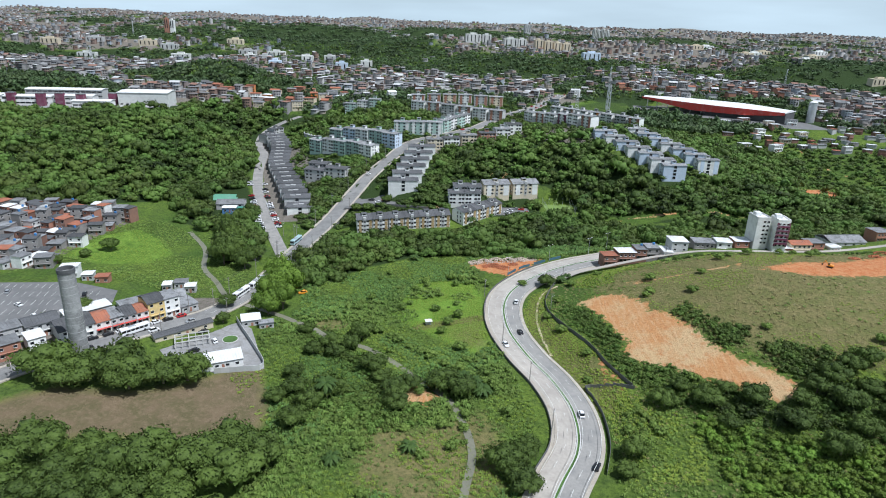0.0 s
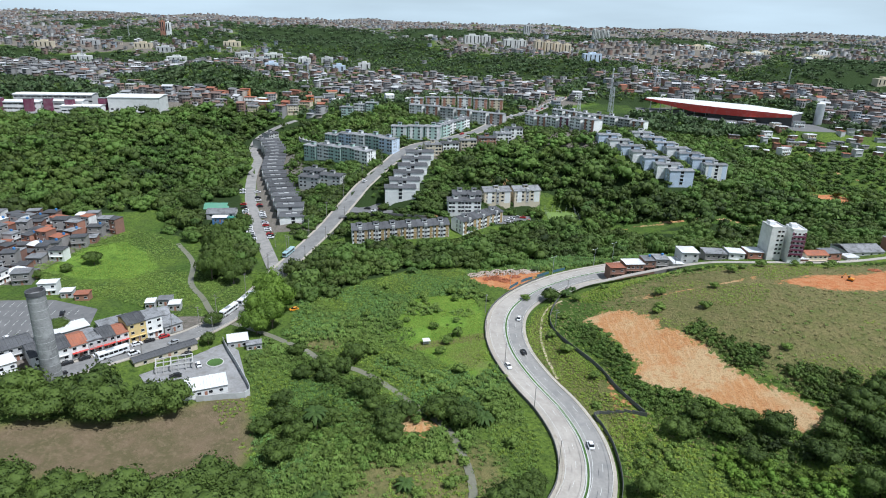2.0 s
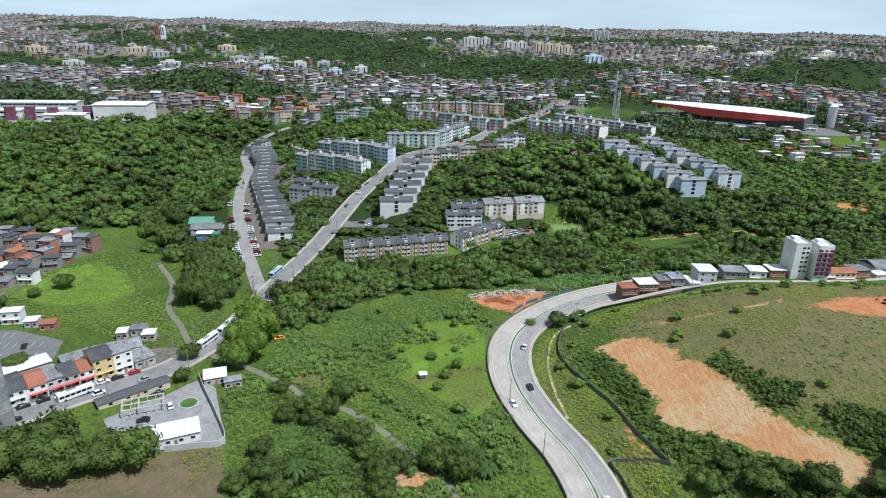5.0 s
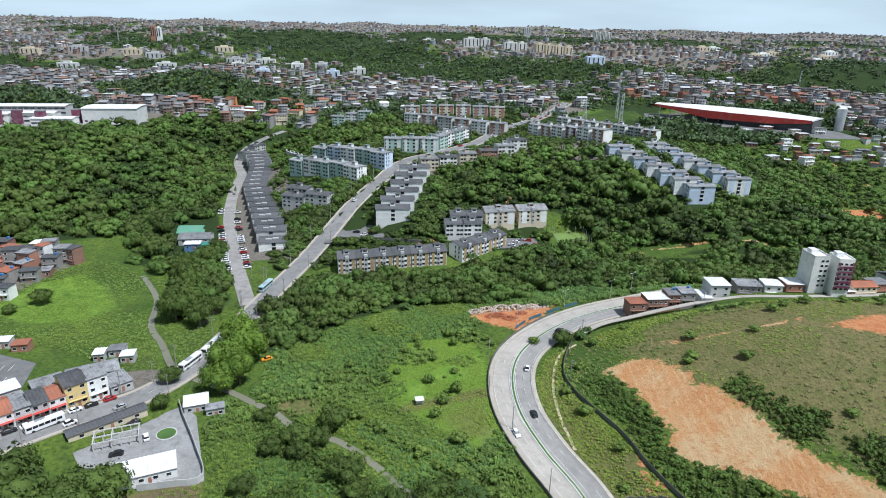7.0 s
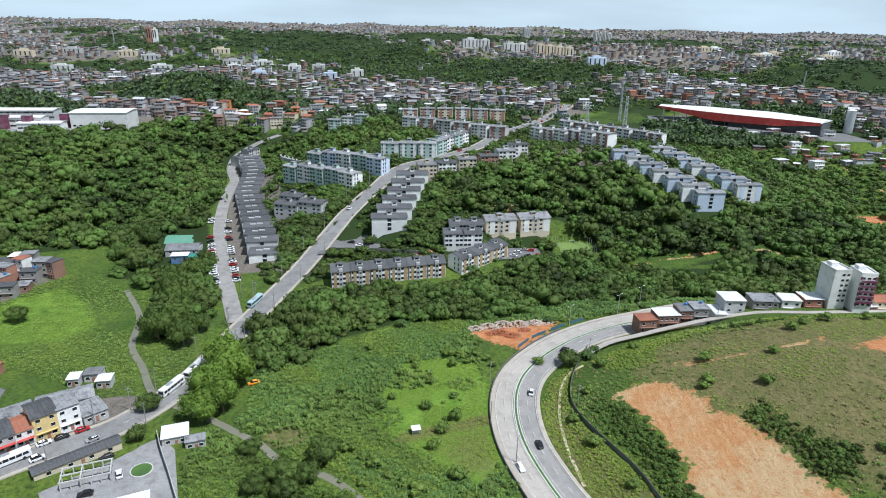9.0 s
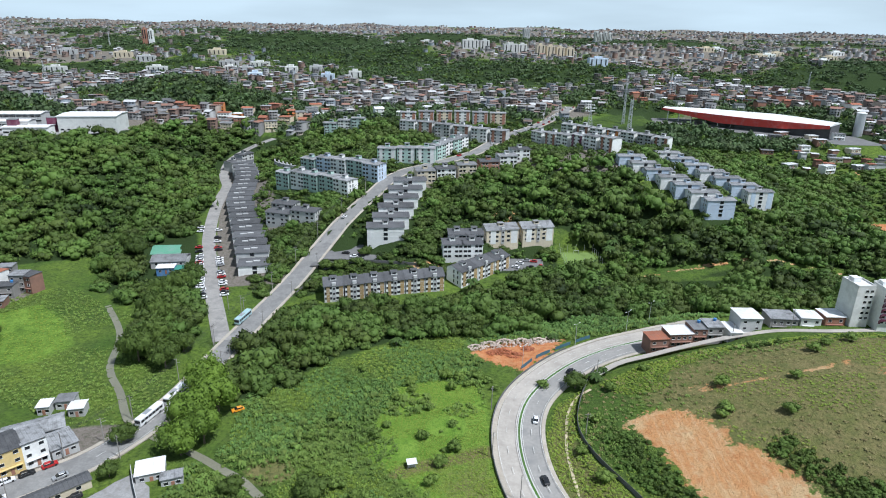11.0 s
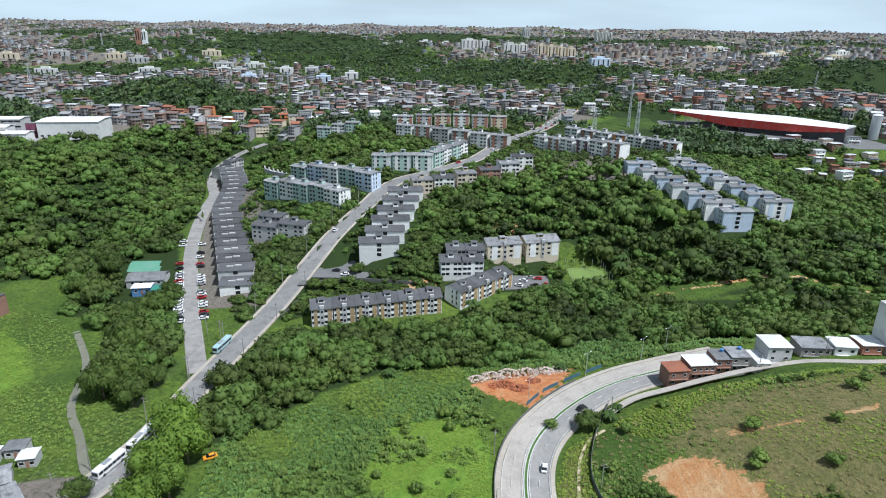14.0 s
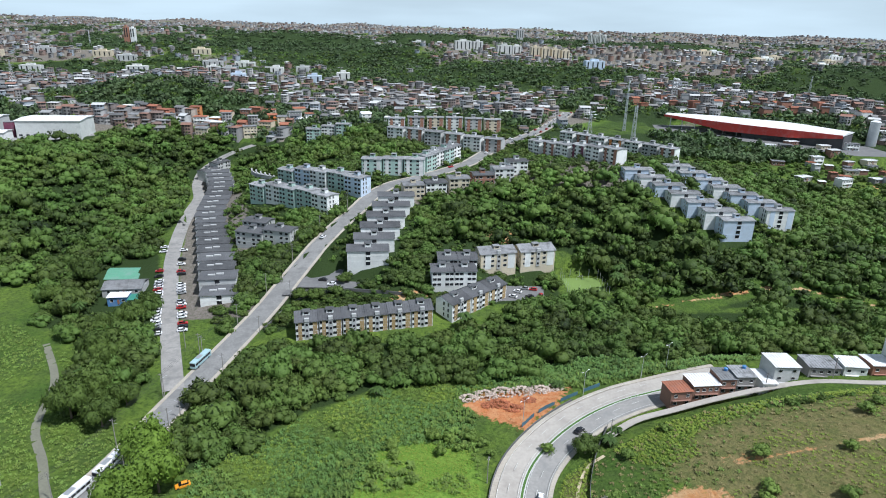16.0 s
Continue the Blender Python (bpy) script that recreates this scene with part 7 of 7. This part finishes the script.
def car(x, y, turn, paint, label, z=None, tall=False, group=""):
    """A car whose nose points along its own +y."""
    z = ground(x, y) + 0.3 if z is None else z
    ob = thing("car", label, "car", pose(x, y, z, 0, 0, turn), group)
    low = [(-2.15, 0.35), (-2.2, 0.85), (-1.9, 1.0), (1.0, 1.0), (2.0, 0.82), (2.15, 0.5), (2.1, 0.3), (-2.1, 0.28)]
    cab = [(-1.75, 0.98), (-1.35, 1.5 if not tall else 1.85), (0.25, 1.52 if not tall else 1.88), (1.1, 0.98)]
    piece("body", shared(("body", paint.name), lambda bm: hull(bm, low, 1.75), (paint,)), ob)
    piece("cabin", shared(("cabin", tall), lambda bm: hull(bm, cab, 1.52), (GLASS,)), ob)
    piece("roof", shared(("car_roof", paint.name, tall), lambda bm: box(bm, 0, -0.55, 1.46 if not tall else 1.82, 1.3, 1.65, 0.08, 0.03), (paint,)), ob)
    for sx in (-0.8, 0.8):
        for sy in (-1.35, 1.35):
            wheel(ob, sx, sy, 0.32, 0.2)
    return ob


def bus(x, y, turn, paint, label, z=None):
    z = ground(x, y) + 0.3 if z is None else z
    ob = thing("bus", label, "bus", pose(x, y, z, 0, 0, turn))
    piece("body", shared(("bus_body", paint.name), lambda bm: box(bm, 0, 0, 0.35, 2.5, 11.6, 2.75, 0.18), (paint,)), ob)
    piece("roof_pod", shared("roof_pod", lambda bm: box(bm, 0, -1, 3.1, 1.7, 3.0, 0.22, 0.05), (CAR_SILVER,)), ob)
    for s in (-1.25, 1.25):
        for k in range(6):
            piece("side_window", shared("side_window", lambda bm: box(bm, 0, 0, 0, 0.06, 1.55, 0.95, 0.02), (GLASS,)), ob, pose(s, -4.6 + 1.75 * k, 1.55))
    for yy in (5.8, -5.8):
        piece("windscreen", shared("windscreen", lambda bm: box(bm, 0, 0, 0, 2.2, 0.08, 1.2, 0.02), (GLASS,)), ob, pose(0, yy, 1.4))
    for sx in (-1.12, 1.12):
        for sy in (-3.6, 3.6):
            wheel(ob, sx, sy, 0.5, 0.3)
    return ob


def along(line, level, s, offset):
    """Place and heading s metres along a line, offset to its right."""
    seg = np.r_[0, np.cumsum(np.hypot(*np.diff(line, axis=0).T))]
    p = np.array([np.interp(s, seg, line[:, 0]), np.interp(s, seg, line[:, 1])])
    q = np.array([np.interp(s + 1, seg, line[:, 0]), np.interp(s + 1, seg, line[:, 1])])
    t = (q - p) / np.linalg.norm(q - p)
    p = p + np.array([t[1], -t[0]]) * offset
    return float(p[0]), float(p[1]), float(np.interp(s, seg, level)), math.degrees(math.atan2(-t[0], t[1]))


def nearest_on(way, x, y):
    line, _, level = WAYS[way]
    j = int(((line[:, 0] - x) ** 2 + (line[:, 1] - y) ** 2).argmin())
    a, b = line[max(j - 1, 0)], line[min(j + 1, len(line) - 1)]
    return float(level[j]), math.degrees(math.atan2(-(b - a)[0], (b - a)[1]))


def build_vehicles():
    rng = random.Random(8)
    paints = ((CAR_WHITE, "white parked hatchback car"), (CAR_WHITE, "white parked saloon car"), (CAR_SILVER, "silver parked family car"), (CAR_BLACK, "black parked compact car"), (CAR_WHITE, "white parked hatchback car"), (CAR_RED, "dark red parked small car"))
    line, _, level = WAYS[2]
    for s in np.arange(46, 150, 3.3):
        for side in (-5.3, 5.3):
            if rng.random() < 0.72 - 0.3 * (s > 110):
                x, y, z, h = along(line, level, s, side + rng.uniform(-0.3, 0.3))
                paint, label = rng.choice(paints)
                car(x, y, h + 90 * (1 if side < 0 else -1) + rng.uniform(-6, 6), paint, label, z - 0.02, group="cars on the parking street")
    for x, y, way, paint, label, flip, tall in ((54, 190, 0, CAR_WHITE, "white van driving on the avenue", 0, True), (53.5, 163, 0, CAR_BLACK, "black car driving on the avenue", 0, False), (38.5, 247, 0, CAR_BLACK, "dark car on the curving avenue", 0, False), (40, 277, 0, CAR_WHITE, "white van on the curving avenue", 0, True), (31, 236, 0, CAR_WHITE, "white car on the outer carriageway", 180, False), (58, 308, 0, CAR_BLACK, "dark car at the avenue bend", 0, False), (-116, 233, 1, CAR_WHITE, "white van on the lower street", 0, True), (-105, 243.5, 1, CAR_SILVER, "silver car on the lower street", 180, False), (-134, 215, 1, CAR_BLACK, "black car on the lower street", 0, False), (-51, 452, 1, CAR_WHITE, "white car climbing the hill road", 0, False), (48, 600, 1, CAR_WHITE, "white car on the upper road", 0, False), (20, 549, 1, CAR_RED, "red car on the upper road", 180, False)):
        z, h = nearest_on(way, x, y)
        car(x, y, h + flip, paint, label, z, tall)
    for s, paint, label in ((1, CAR_RED, "red car parked before the shops"), (7, CAR_BLACK, "black car parked before the shops"), (12, CAR_WHITE, "white pickup parked before the shops"), (18, CAR_SILVER, "silver car parked before the shops"), (26, CAR_WHITE, "white car parked before the shops"), (31, CAR_BLACK, "black car parked before the shops"), (37, CAR_BLACK, "dark car parked before the shops"), (42, CAR_SILVER, "silver car parked before the shops")):
        x, y = -112 - 0.7071 * s + 2.0, 251 - 0.7071 * s - 2.0
        z, h = nearest_on(1, x, y)
        car(x, y, h, paint, label, z)
    line, _, level = WAYS[1]
    for k in range(26):
        x, y, z, h = along(line, level, 560 + 9.5 * k + rng.uniform(-3, 3), 3.9 * (1 if k % 2 else -1))
        paint, label = rng.choice(paints)
        car(x, y, h, paint, label, z, group="cars on the upper road")
    for x, y, h, key, paint, label in ((-182, 249, 60, "car_park", CAR_WHITE, "white car alone in the car park"), (-169, 239, 50, "car_park", CAR_WHITE, "white car in the car park"), (-195, 262, 20, "car_park", CAR_SILVER, "silver car in the car park"), (-160, 262, 20, "car_park", CAR_BLACK, "black car in the car park"), (-89.5, 228.5, 30, "station_yard", CAR_WHITE, "white car beside the round island"), (-95, 220, 110, "station_yard", CAR_BLACK, "black pickup in the yard"), (-97, 236, 130, "station_yard", CAR_BLACK, "black car by the low building"), (-36, 414, 100, "row_yard", CAR_RED, "red car in the forecourt"), (-40, 408, 100, "row_yard", CAR_WHITE, "white car in the forecourt"), (-45, 413, 80, "row_yard", CAR_BLACK, "black car in the forecourt"), (50, 412, 60, "lot", CAR_WHITE, "white car in the parking court"), (54, 416, 80, "lot", CAR_SILVER, "silver car in the parking court"), (58, 415, 80, "lot", CAR_RED, "red car in the parking court"), (47, 406, 60, "lot", CAR_WHITE, "white car in the parking court"), (61, 408, 0, "lot", CAR_RED, "dark red car in the parking court"), (55, 406, 90, "lot", CAR_BLACK, "black car in the parking court")):
        car(x, y, h, paint, label, YARDS[key][1])
    car(-64.5, 281, 120, CAR_ORANGE, "orange taxi under the roadside trees", ground(-64.5, 281) + 0.02)
    for x, y, paint, label, way in ((-92.5, 275, CAR_WHITE, "white city bus with dark windows", 1), (-88.8, 288, CAR_WHITE, "second white city bus in the queue", 1), (-123, 231, CAR_WHITE, "white bus passing the shops", 1), (-82.5, 349, TEAL, "teal bus waiting at the kerb", 1)):
        z, h = nearest_on(way, x, y)
        bus(x, y, h, paint, label, z)


# ---- poles, masts and wires ----
def wire(name, a, b, sag, r=0.035, parent=None):
    a, b = Vector(a), Vector(b)
    bm = bmesh.new()
    pts = [a.lerp(b, k / 8) - Vector((0, 0, sag * 4 * (k / 8) * (1 - k / 8))) for k in range(9)]
    for p, q in zip(pts, pts[1:]):
        tube(bm, p, q, r, r, 4)
    bmesh.ops.remove_doubles(bm, verts=bm.verts, dist=0.02)
    return part(name, bm, CABLE, parent)


def power_pole(x, y, turn, h=9.5, z=None):
    z = ground(x, y) if z is None else z
    ob = thing("power_pole", "concrete power pole with a crossarm", "power pole", pose(x, y, z, 0, 0, turn), "power poles along the roads")
    piece("shaft", shared(("shaft", h), lambda bm: tube(bm, (0, 0, -0.6), (0, 0, h), 0.17, 0.11, 8), (TIMBER,)), ob)
    piece("crossarm", shared("crossarm", lambda bm: box(bm, 0, 0, 0, 1.9, 0.12, 0.14, 0.02), (TIMBER,)), ob, pose(0, 0, h - 0.6))
    piece("lamp_arm", shared("lamp_arm", lambda bm: tube(bm, (0, 0, 0), (1.6, 0, 0.5), 0.05, 0.04, 6), (STEEL,)), ob, pose(0, 0, h - 1.8))
    return ob


def street_lamp(x, y, turn, h=10.0, z=None):
    z = ground(x, y) if z is None else z
    ob = thing("street_lamp", "slim steel street lamp with two arms", "street lamp", pose(x, y, z, 0, 0, turn), "street lamps on the avenue")
    piece("pole", shared(("lamp_pole", h), lambda bm: tube(bm, (0, 0, -0.4), (0, 0, h), 0.12, 0.07, 8), (STEEL,)), ob)
    for s in (-1, 1):
        arm = piece("arm", shared("arm", lambda bm: tube(bm, (0, 0, 0), (1.5, 0, 0.35), 0.045, 0.04, 6), (STEEL,)), ob, pose(0, 0, h - 0.1, 0, 0, 0 if s > 0 else 180))
        piece("lamp_head", shared("lamp_head", lambda bm: box(bm, 1.8, 0, 0.28, 0.8, 0.3, 0.14, 0.04), (ROOF_WHITE,)), arm)
    return ob


def lattice(name, x, y, h, base, label, arms=True, top=0.5):
    """A square lattice tower with bracing."""
    z = float(land(x, y))
    ob = thing(name, label, "pylon" if arms else "mast", pose(x, y, z - 0.5))
    FOOTPRINTS.append((x, y, base))
    n = 8
    bm = bmesh.new()
    def corner(k, j):
        w = base / 2 + (top / 2 - base / 2) * min(1, (k / n) * 1.05) ** 0.8
        return Vector(((w, w), (-w, w), (-w, -w), (w, -w))[j] + (h * k / n,))
    r = max(0.11, h * 0.0035)
    for j in range(4):
        for k in range(n):
            tube(bm, corner(k, j), corner(k + 1, j), r, r, 4)
    part("leg_frame", bm, STEEL, ob)
    bm = bmesh.new()
    for j in range(4):
        for k in range(n):
            tube(bm, corner(k, j), corner(k + 1, (j + 1) % 4), r * 0.7, r * 0.7, 4)
            tube(bm, corner(k, (j + 1) % 4), corner(k + 1, j), r * 0.7, r * 0.7, 4)
    part("bracing", bm, STEEL, ob)
    if arms:
        for zz, w in ((0.98, 4), (0.86, 5.5), (0.74, 5)):
            bm = bmesh.new()
            for s in (-1, 1):
                tube(bm, (0, 0, h * zz), (s * w, 0, h * zz - 0.3), r, r * 0.7, 4)
                tube(bm, (0, 0, h * zz - 1.4), (s * w, 0, h * zz - 0.3), r, r * 0.7, 4)
            part("crossarm", bm, STEEL, ob)
    else:
        for zz in (0.8, 0.95):
            piece("antenna", shared("antenna", lambda bm: box(bm, 0, 0, 0, 0.9, 0.5, 2.2, 0.05), (ROOF_WHITE,)), ob, pose(0.6, -0.4, h * zz))
    return ob


def build_poles():
    line, width, level = WAYS[1]
    tops = []
    for s in np.arange(150, 420, 27.0):
        x, y, z, h = along(line, level, s, -6.6)
        power_pole(x, y, h, z=z - 0.2)
        tops.append((x, y, z + 9.0))
    wires = thing("power_line", "black power cables strung between poles", "power line")
    for a, b in zip(tops, tops[1:]):
        for o in (-0.8, 0.0, 0.8):
            wire("cable", (a[0] + o, a[1], a[2]), (b[0] + o, b[1], b[2]), 0.5, parent=wires)
    for s in np.arange(160, 330, 30.0):
        x, y, z, h = along(line, level, s, 6.6)
        power_pole(x, y, h + 180, 8.5, z=z - 0.2)
    for x, y in ((-93, 361), (-85, 355), (-88, 327), (-78, 306), (-101, 261), (-112.5, 232), (-124, 221)):
        power_pole(x, y, 20)
    line, width, level = WAYS[0]
    for x, y in ((43, 181), (38.8, 209), (31, 239), (24.3, 258), (26, 284)):
        x -= 1.0
        power_pole(x, y, 60)
    for x, y in ((88, 338), (39.5, 312), (100, 345), (64, 329)):
        street_lamp(x, y, 40)
    for x, y in ((55, 267), (67, 303), (126, 321), (150, 322)):
        power_pole(x, y, 10, 8.5)
    lattice("pylon", 4, 752, 27, 6, "steel lattice power pylon behind the flats")
    lattice("pylon", -454, 847, 32, 7, "steel lattice power pylon over the town")
    lattice("pylon", -330, 900, 26, 6, "steel lattice power pylon over the town")
    lattice("pylon", 300, 900, 30, 6, "steel lattice power pylon behind the hall")
    lattice("antenna_mast", 160, 606, 37, 3.4, "tall lattice antenna mast beside the flats", False, 1.6)
    lattice("antenna_mast", 192, 735, 48, 2.4, "slender antenna mast above the field", False, 0.7)
    lattice("antenna_mast", 288, 880, 34, 2.4, "slender antenna mast by a red building", False, 0.7)
    lattice("pylon", 150, 700, 22, 5, "steel lattice pylon on the terraced field")
    for k, (x, y) in enumerate(((-700, 1500), (640, 1200), (-200, 1000))):
        lattice("antenna_mast", x, y, 30, 3, "distant lattice mast above the roofs", False, 1.0)


# ---- walls, fences, heaps ----
def rocks(name, places, mats, label, category, seed):
    """A heap of broken rubble, uneven lumps on a mound."""
    rng = random.Random(seed)
    bm = bmesh.new()
    for x, y, r, h in places:
        z = ground(x, y)
        for k in range(190):
            a, q = rng.uniform(0, 6.28), r * math.sqrt(rng.random())
            s = 0.12 + 0.42 * rng.random() ** 2.2
            o = bmesh.ops.create_icosphere(bm, subdivisions=1, radius=s)
            for v in o["verts"]:
                v.co = Vector((v.co.x * rng.uniform(0.7, 1.3), v.co.y * rng.uniform(0.7, 1.3), v.co.z * rng.uniform(0.6, 1.1))) + Vector((x + q * math.cos(a), y + q * math.sin(a) * 0.7, z + 0.75 * h * (1 - q / r) ** 0.8))
    return tagged(part(name, bm, mats), label, category, kind="stuff")


RUBBLE = material("pale rubble", (0.50, 0.41, 0.34), 0.95, 0.3, 1.5, 0.05, island=0.2)
RED_SOIL = material("red soil", (0.34, 0.12, 0.055), 0.95, 0.3, 1.5, 0.05, island=0.3)
DARK_PANEL = material("dark concrete panel", (0.12, 0.12, 0.115), 0.92, 0.25, 1.0, 0.02)


def build_edges():
    wall_run("boundary_fence", [(68, 310), (60, 294), (54, 276), (53.5, 264), (57, 252), (65.5, 233), (70, 217), (76, 202)], 1.7, DARK_PANEL, "dark concrete panel fence along the slope", "fence", 0.14, posts=True)
    wall_run("boundary_fence", [(76, 202), (67, 206), (59, 207), (60.5, 200), (61.8, 189), (60.5, 174), (56, 160)], 1.7, DARK_PANEL, "dark panel fence beside the avenue", "fence", 0.14, posts=True)
    wall_run("site_screen", [(39, 311), (46, 319), (55, 325.5), (66, 332), (72, 335)], 1.5, BLUE_SCREEN, "torn blue site screen beside the avenue", "fence", 0.08, posts=True, torn=4)
    wall_run("retaining_wall", [(-64, 374), (-58.5, 389), (-52, 398), (-36, 401), (-20, 400), (-3, 398)], 1.6, DARK_PANEL, "dark retaining wall above the terrace", "wall", 0.3)
    line, _, level = WAYS[0]
    START = int(np.hypot(line[:, 0], line[:, 1] - 50).argmin())
    ob = thing("parapet", "low dark parapet on the avenue's outer edge", "parapet", kind="structure")
    ribbon("coping", line, level, -9.35, 0.25, DARK_PANEL, 0.9, 1.5, ob, "", START + 25, START + 80)
    rocks("rubble_heap", [(22, 329, 4, 2.2), (28, 331, 5, 2.8), (35, 333, 5, 3), (42, 334, 5, 2.6), (49, 335, 4.5, 2.2), (55, 336, 4, 1.8)], RUBBLE, "heaps of pale broken rubble beside the avenue", "rubble", 3)
    rocks("soil_heap", [(33, 326, 4, 1.8), (38, 323, 4, 1.5), (29, 325, 3, 1.3), (44, 328, 3, 1.2)], RED_SOIL, "heaps of red soil below the rubble", "soil heap", 4)
    rocks("soil_heap", [(238, 312, 5, 2.0), (228, 303, 4, 1.4), (250, 318, 5, 2), (214, 298, 3, 1.2)], RED_SOIL, "heaps of orange soil at the cut", "soil heap", 5)
    # field shack
    ob = thing("field_shack", "tiny white-roofed shack in the meadow", "shack", pose(-2.2, 253.9, ground(-2.2, 253.9), 0, 0, 12))
    bm = bmesh.new()
    box(bm, 0, 0.4, -0.3, 2.4, 1.6, 2.3, 0.03)
    part("wall", bm, GREY_WALL, ob)
    bm = bmesh.new()
    box(bm, 0, 0, 2.0, 3.2, 3.0, 0.1, 0.02)
    part("roof", bm, ROOF_WHITE, ob, "white sheet roof")
    for sx in (-1.4, 1.4):
        bm = bmesh.new()
        box(bm, sx, -1.3, -0.3, 0.12, 0.12, 2.3)
        part("post", bm, TIMBER, ob)
    # excavator at the orange cut
    z = ground(188, 277)
    ob = thing("excavator", "orange tracked excavator on bare earth", "excavator", pose(188, 277, z, 0, 0, 40) @ Matrix.Diagonal((0.7, 0.7, 0.7, 1)))
    bm = bmesh.new()
    box(bm, 0, -0.3, 1.0, 2.4, 3.2, 1.2, 0.12)
    part("body", bm, CAR_ORANGE, ob)
    bm = bmesh.new()
    box(bm, -0.6, 0.8, 1.6, 1.0, 1.3, 1.4, 0.1)
    part("cab", bm, GLASS, ob)
    for s in (-1.1, 1.1):
        bm = bmesh.new()
        box(bm, s, 0, 0, 0.6, 3.8, 0.9, 0.25)
        part("track", bm, TYRE, ob)
    bm = bmesh.new()
    tube(bm, (0.5, 1.0, 1.6), (0.5, 3.6, 3.8), 0.25, 0.2, 6)
    tube(bm, (0.5, 3.6, 3.8), (0.5, 5.0, 1.4), 0.2, 0.15, 6)
    part("boom", bm, CAR_ORANGE, ob)
    bm = bmesh.new()
    box(bm, 0.5, 5.0, 0.5, 1.0, 0.8, 0.9, 0.1)
    part("bucket", bm, TYRE, ob)
    # goal nets of the small pitch and its lines
    for s, y in ((0, 414), (180, 431.5)):
        ob = thing("goal", "small white football goal on turf", "goal", pose(85, y, 8.0, 0, 0, s))
        for x in (-1.5, 1.5):
            piece("upright", shared("upright", lambda bm: tube(bm, (0, 0, 0), (0, 0, 2), 0.07, 0.07, 6), (PAINT,)), ob, pose(x, 0, 0))
        piece("crossbar", shared("crossbar", lambda bm: tube(bm, (-1.5, 0, 2), (1.5, 0, 2), 0.07, 0.07, 6), (PAINT,)), ob)
    ob = thing("pitch_fence", "tall mesh fence posts round the pitch", "fence")
    post = shared("fence_post", lambda bm: tube(bm, (0, 0, -0.3), (0, 0, 5), 0.07, 0.07, 6), (STEEL,))
    for x, y in [(75.5 + 4.9 * k, yy) for k in range(5) for yy in (411.5, 434)] + [(xx, 416 + 4.5 * k) for k in range(4) for xx in (75.5, 95.1)]:
        piece("post", post, ob, pose(x, y, 8.0))
    # painted bays of the car park
    bay = shared("bay_line", lambda bm: box(bm, 0, 0, 0, 0.14, 4.8, 0.02), (PAINT,))
    lot = bpy.data.objects["car_park"]
    for r in range(5):
        for k in range(16):
            x, y = -206 + 3.2 * k + 3.0 * r, 268 - 9.0 * r + 0.35 * k
            if inside(YARDS["car_park"][0], np.array([x]), np.array([y]))[0] and edge_distance(YARDS["car_park"][0], np.array([x]), np.array([y]))[0] > 3:
                piece("bay_line", bay, lot, pose(x, y, 6.205, 0, 0, 8))
    # curved terraces cut in the bank
    ob = thing("terrace_steps", "curved concrete terraces in the grassy bank", "terrace", kind="structure")
    for k in range(8):
        bm = bmesh.new()
        rows = []
        for j in range(19):
            a = radians(185 + 7.5 * j)
            r = 16 + 3.2 * k
            cx, cy = -90, 602
            z = float(land(-112, 580)) - 2.5 + 1.0 * k
            rows.append([bm.verts.new((cx + q * math.cos(a), cy + q * math.sin(a) * 0.8, zz)) for q, zz in ((r, z - 3), (r, z), (r + 1.0, z), (r + 1.0, z - 3))])
        for p, q in zip(rows, rows[1:]):
            for i in range(3):
                bm.faces.new((p[i], q[i], q[i + 1], p[i + 1]))
        part("step", bm, CONCRETE, ob)
    for k in range(8):
        FOOTPRINTS.append((-96 - 26 * math.cos(0.4 * k), 592 - 24 * math.sin(0.4 * k), 12))


build_vehicles()
build_poles()
build_edges()


# ---- planting, once all buildings stand ----
build_woods()
build_near_trees()
build_herbs()
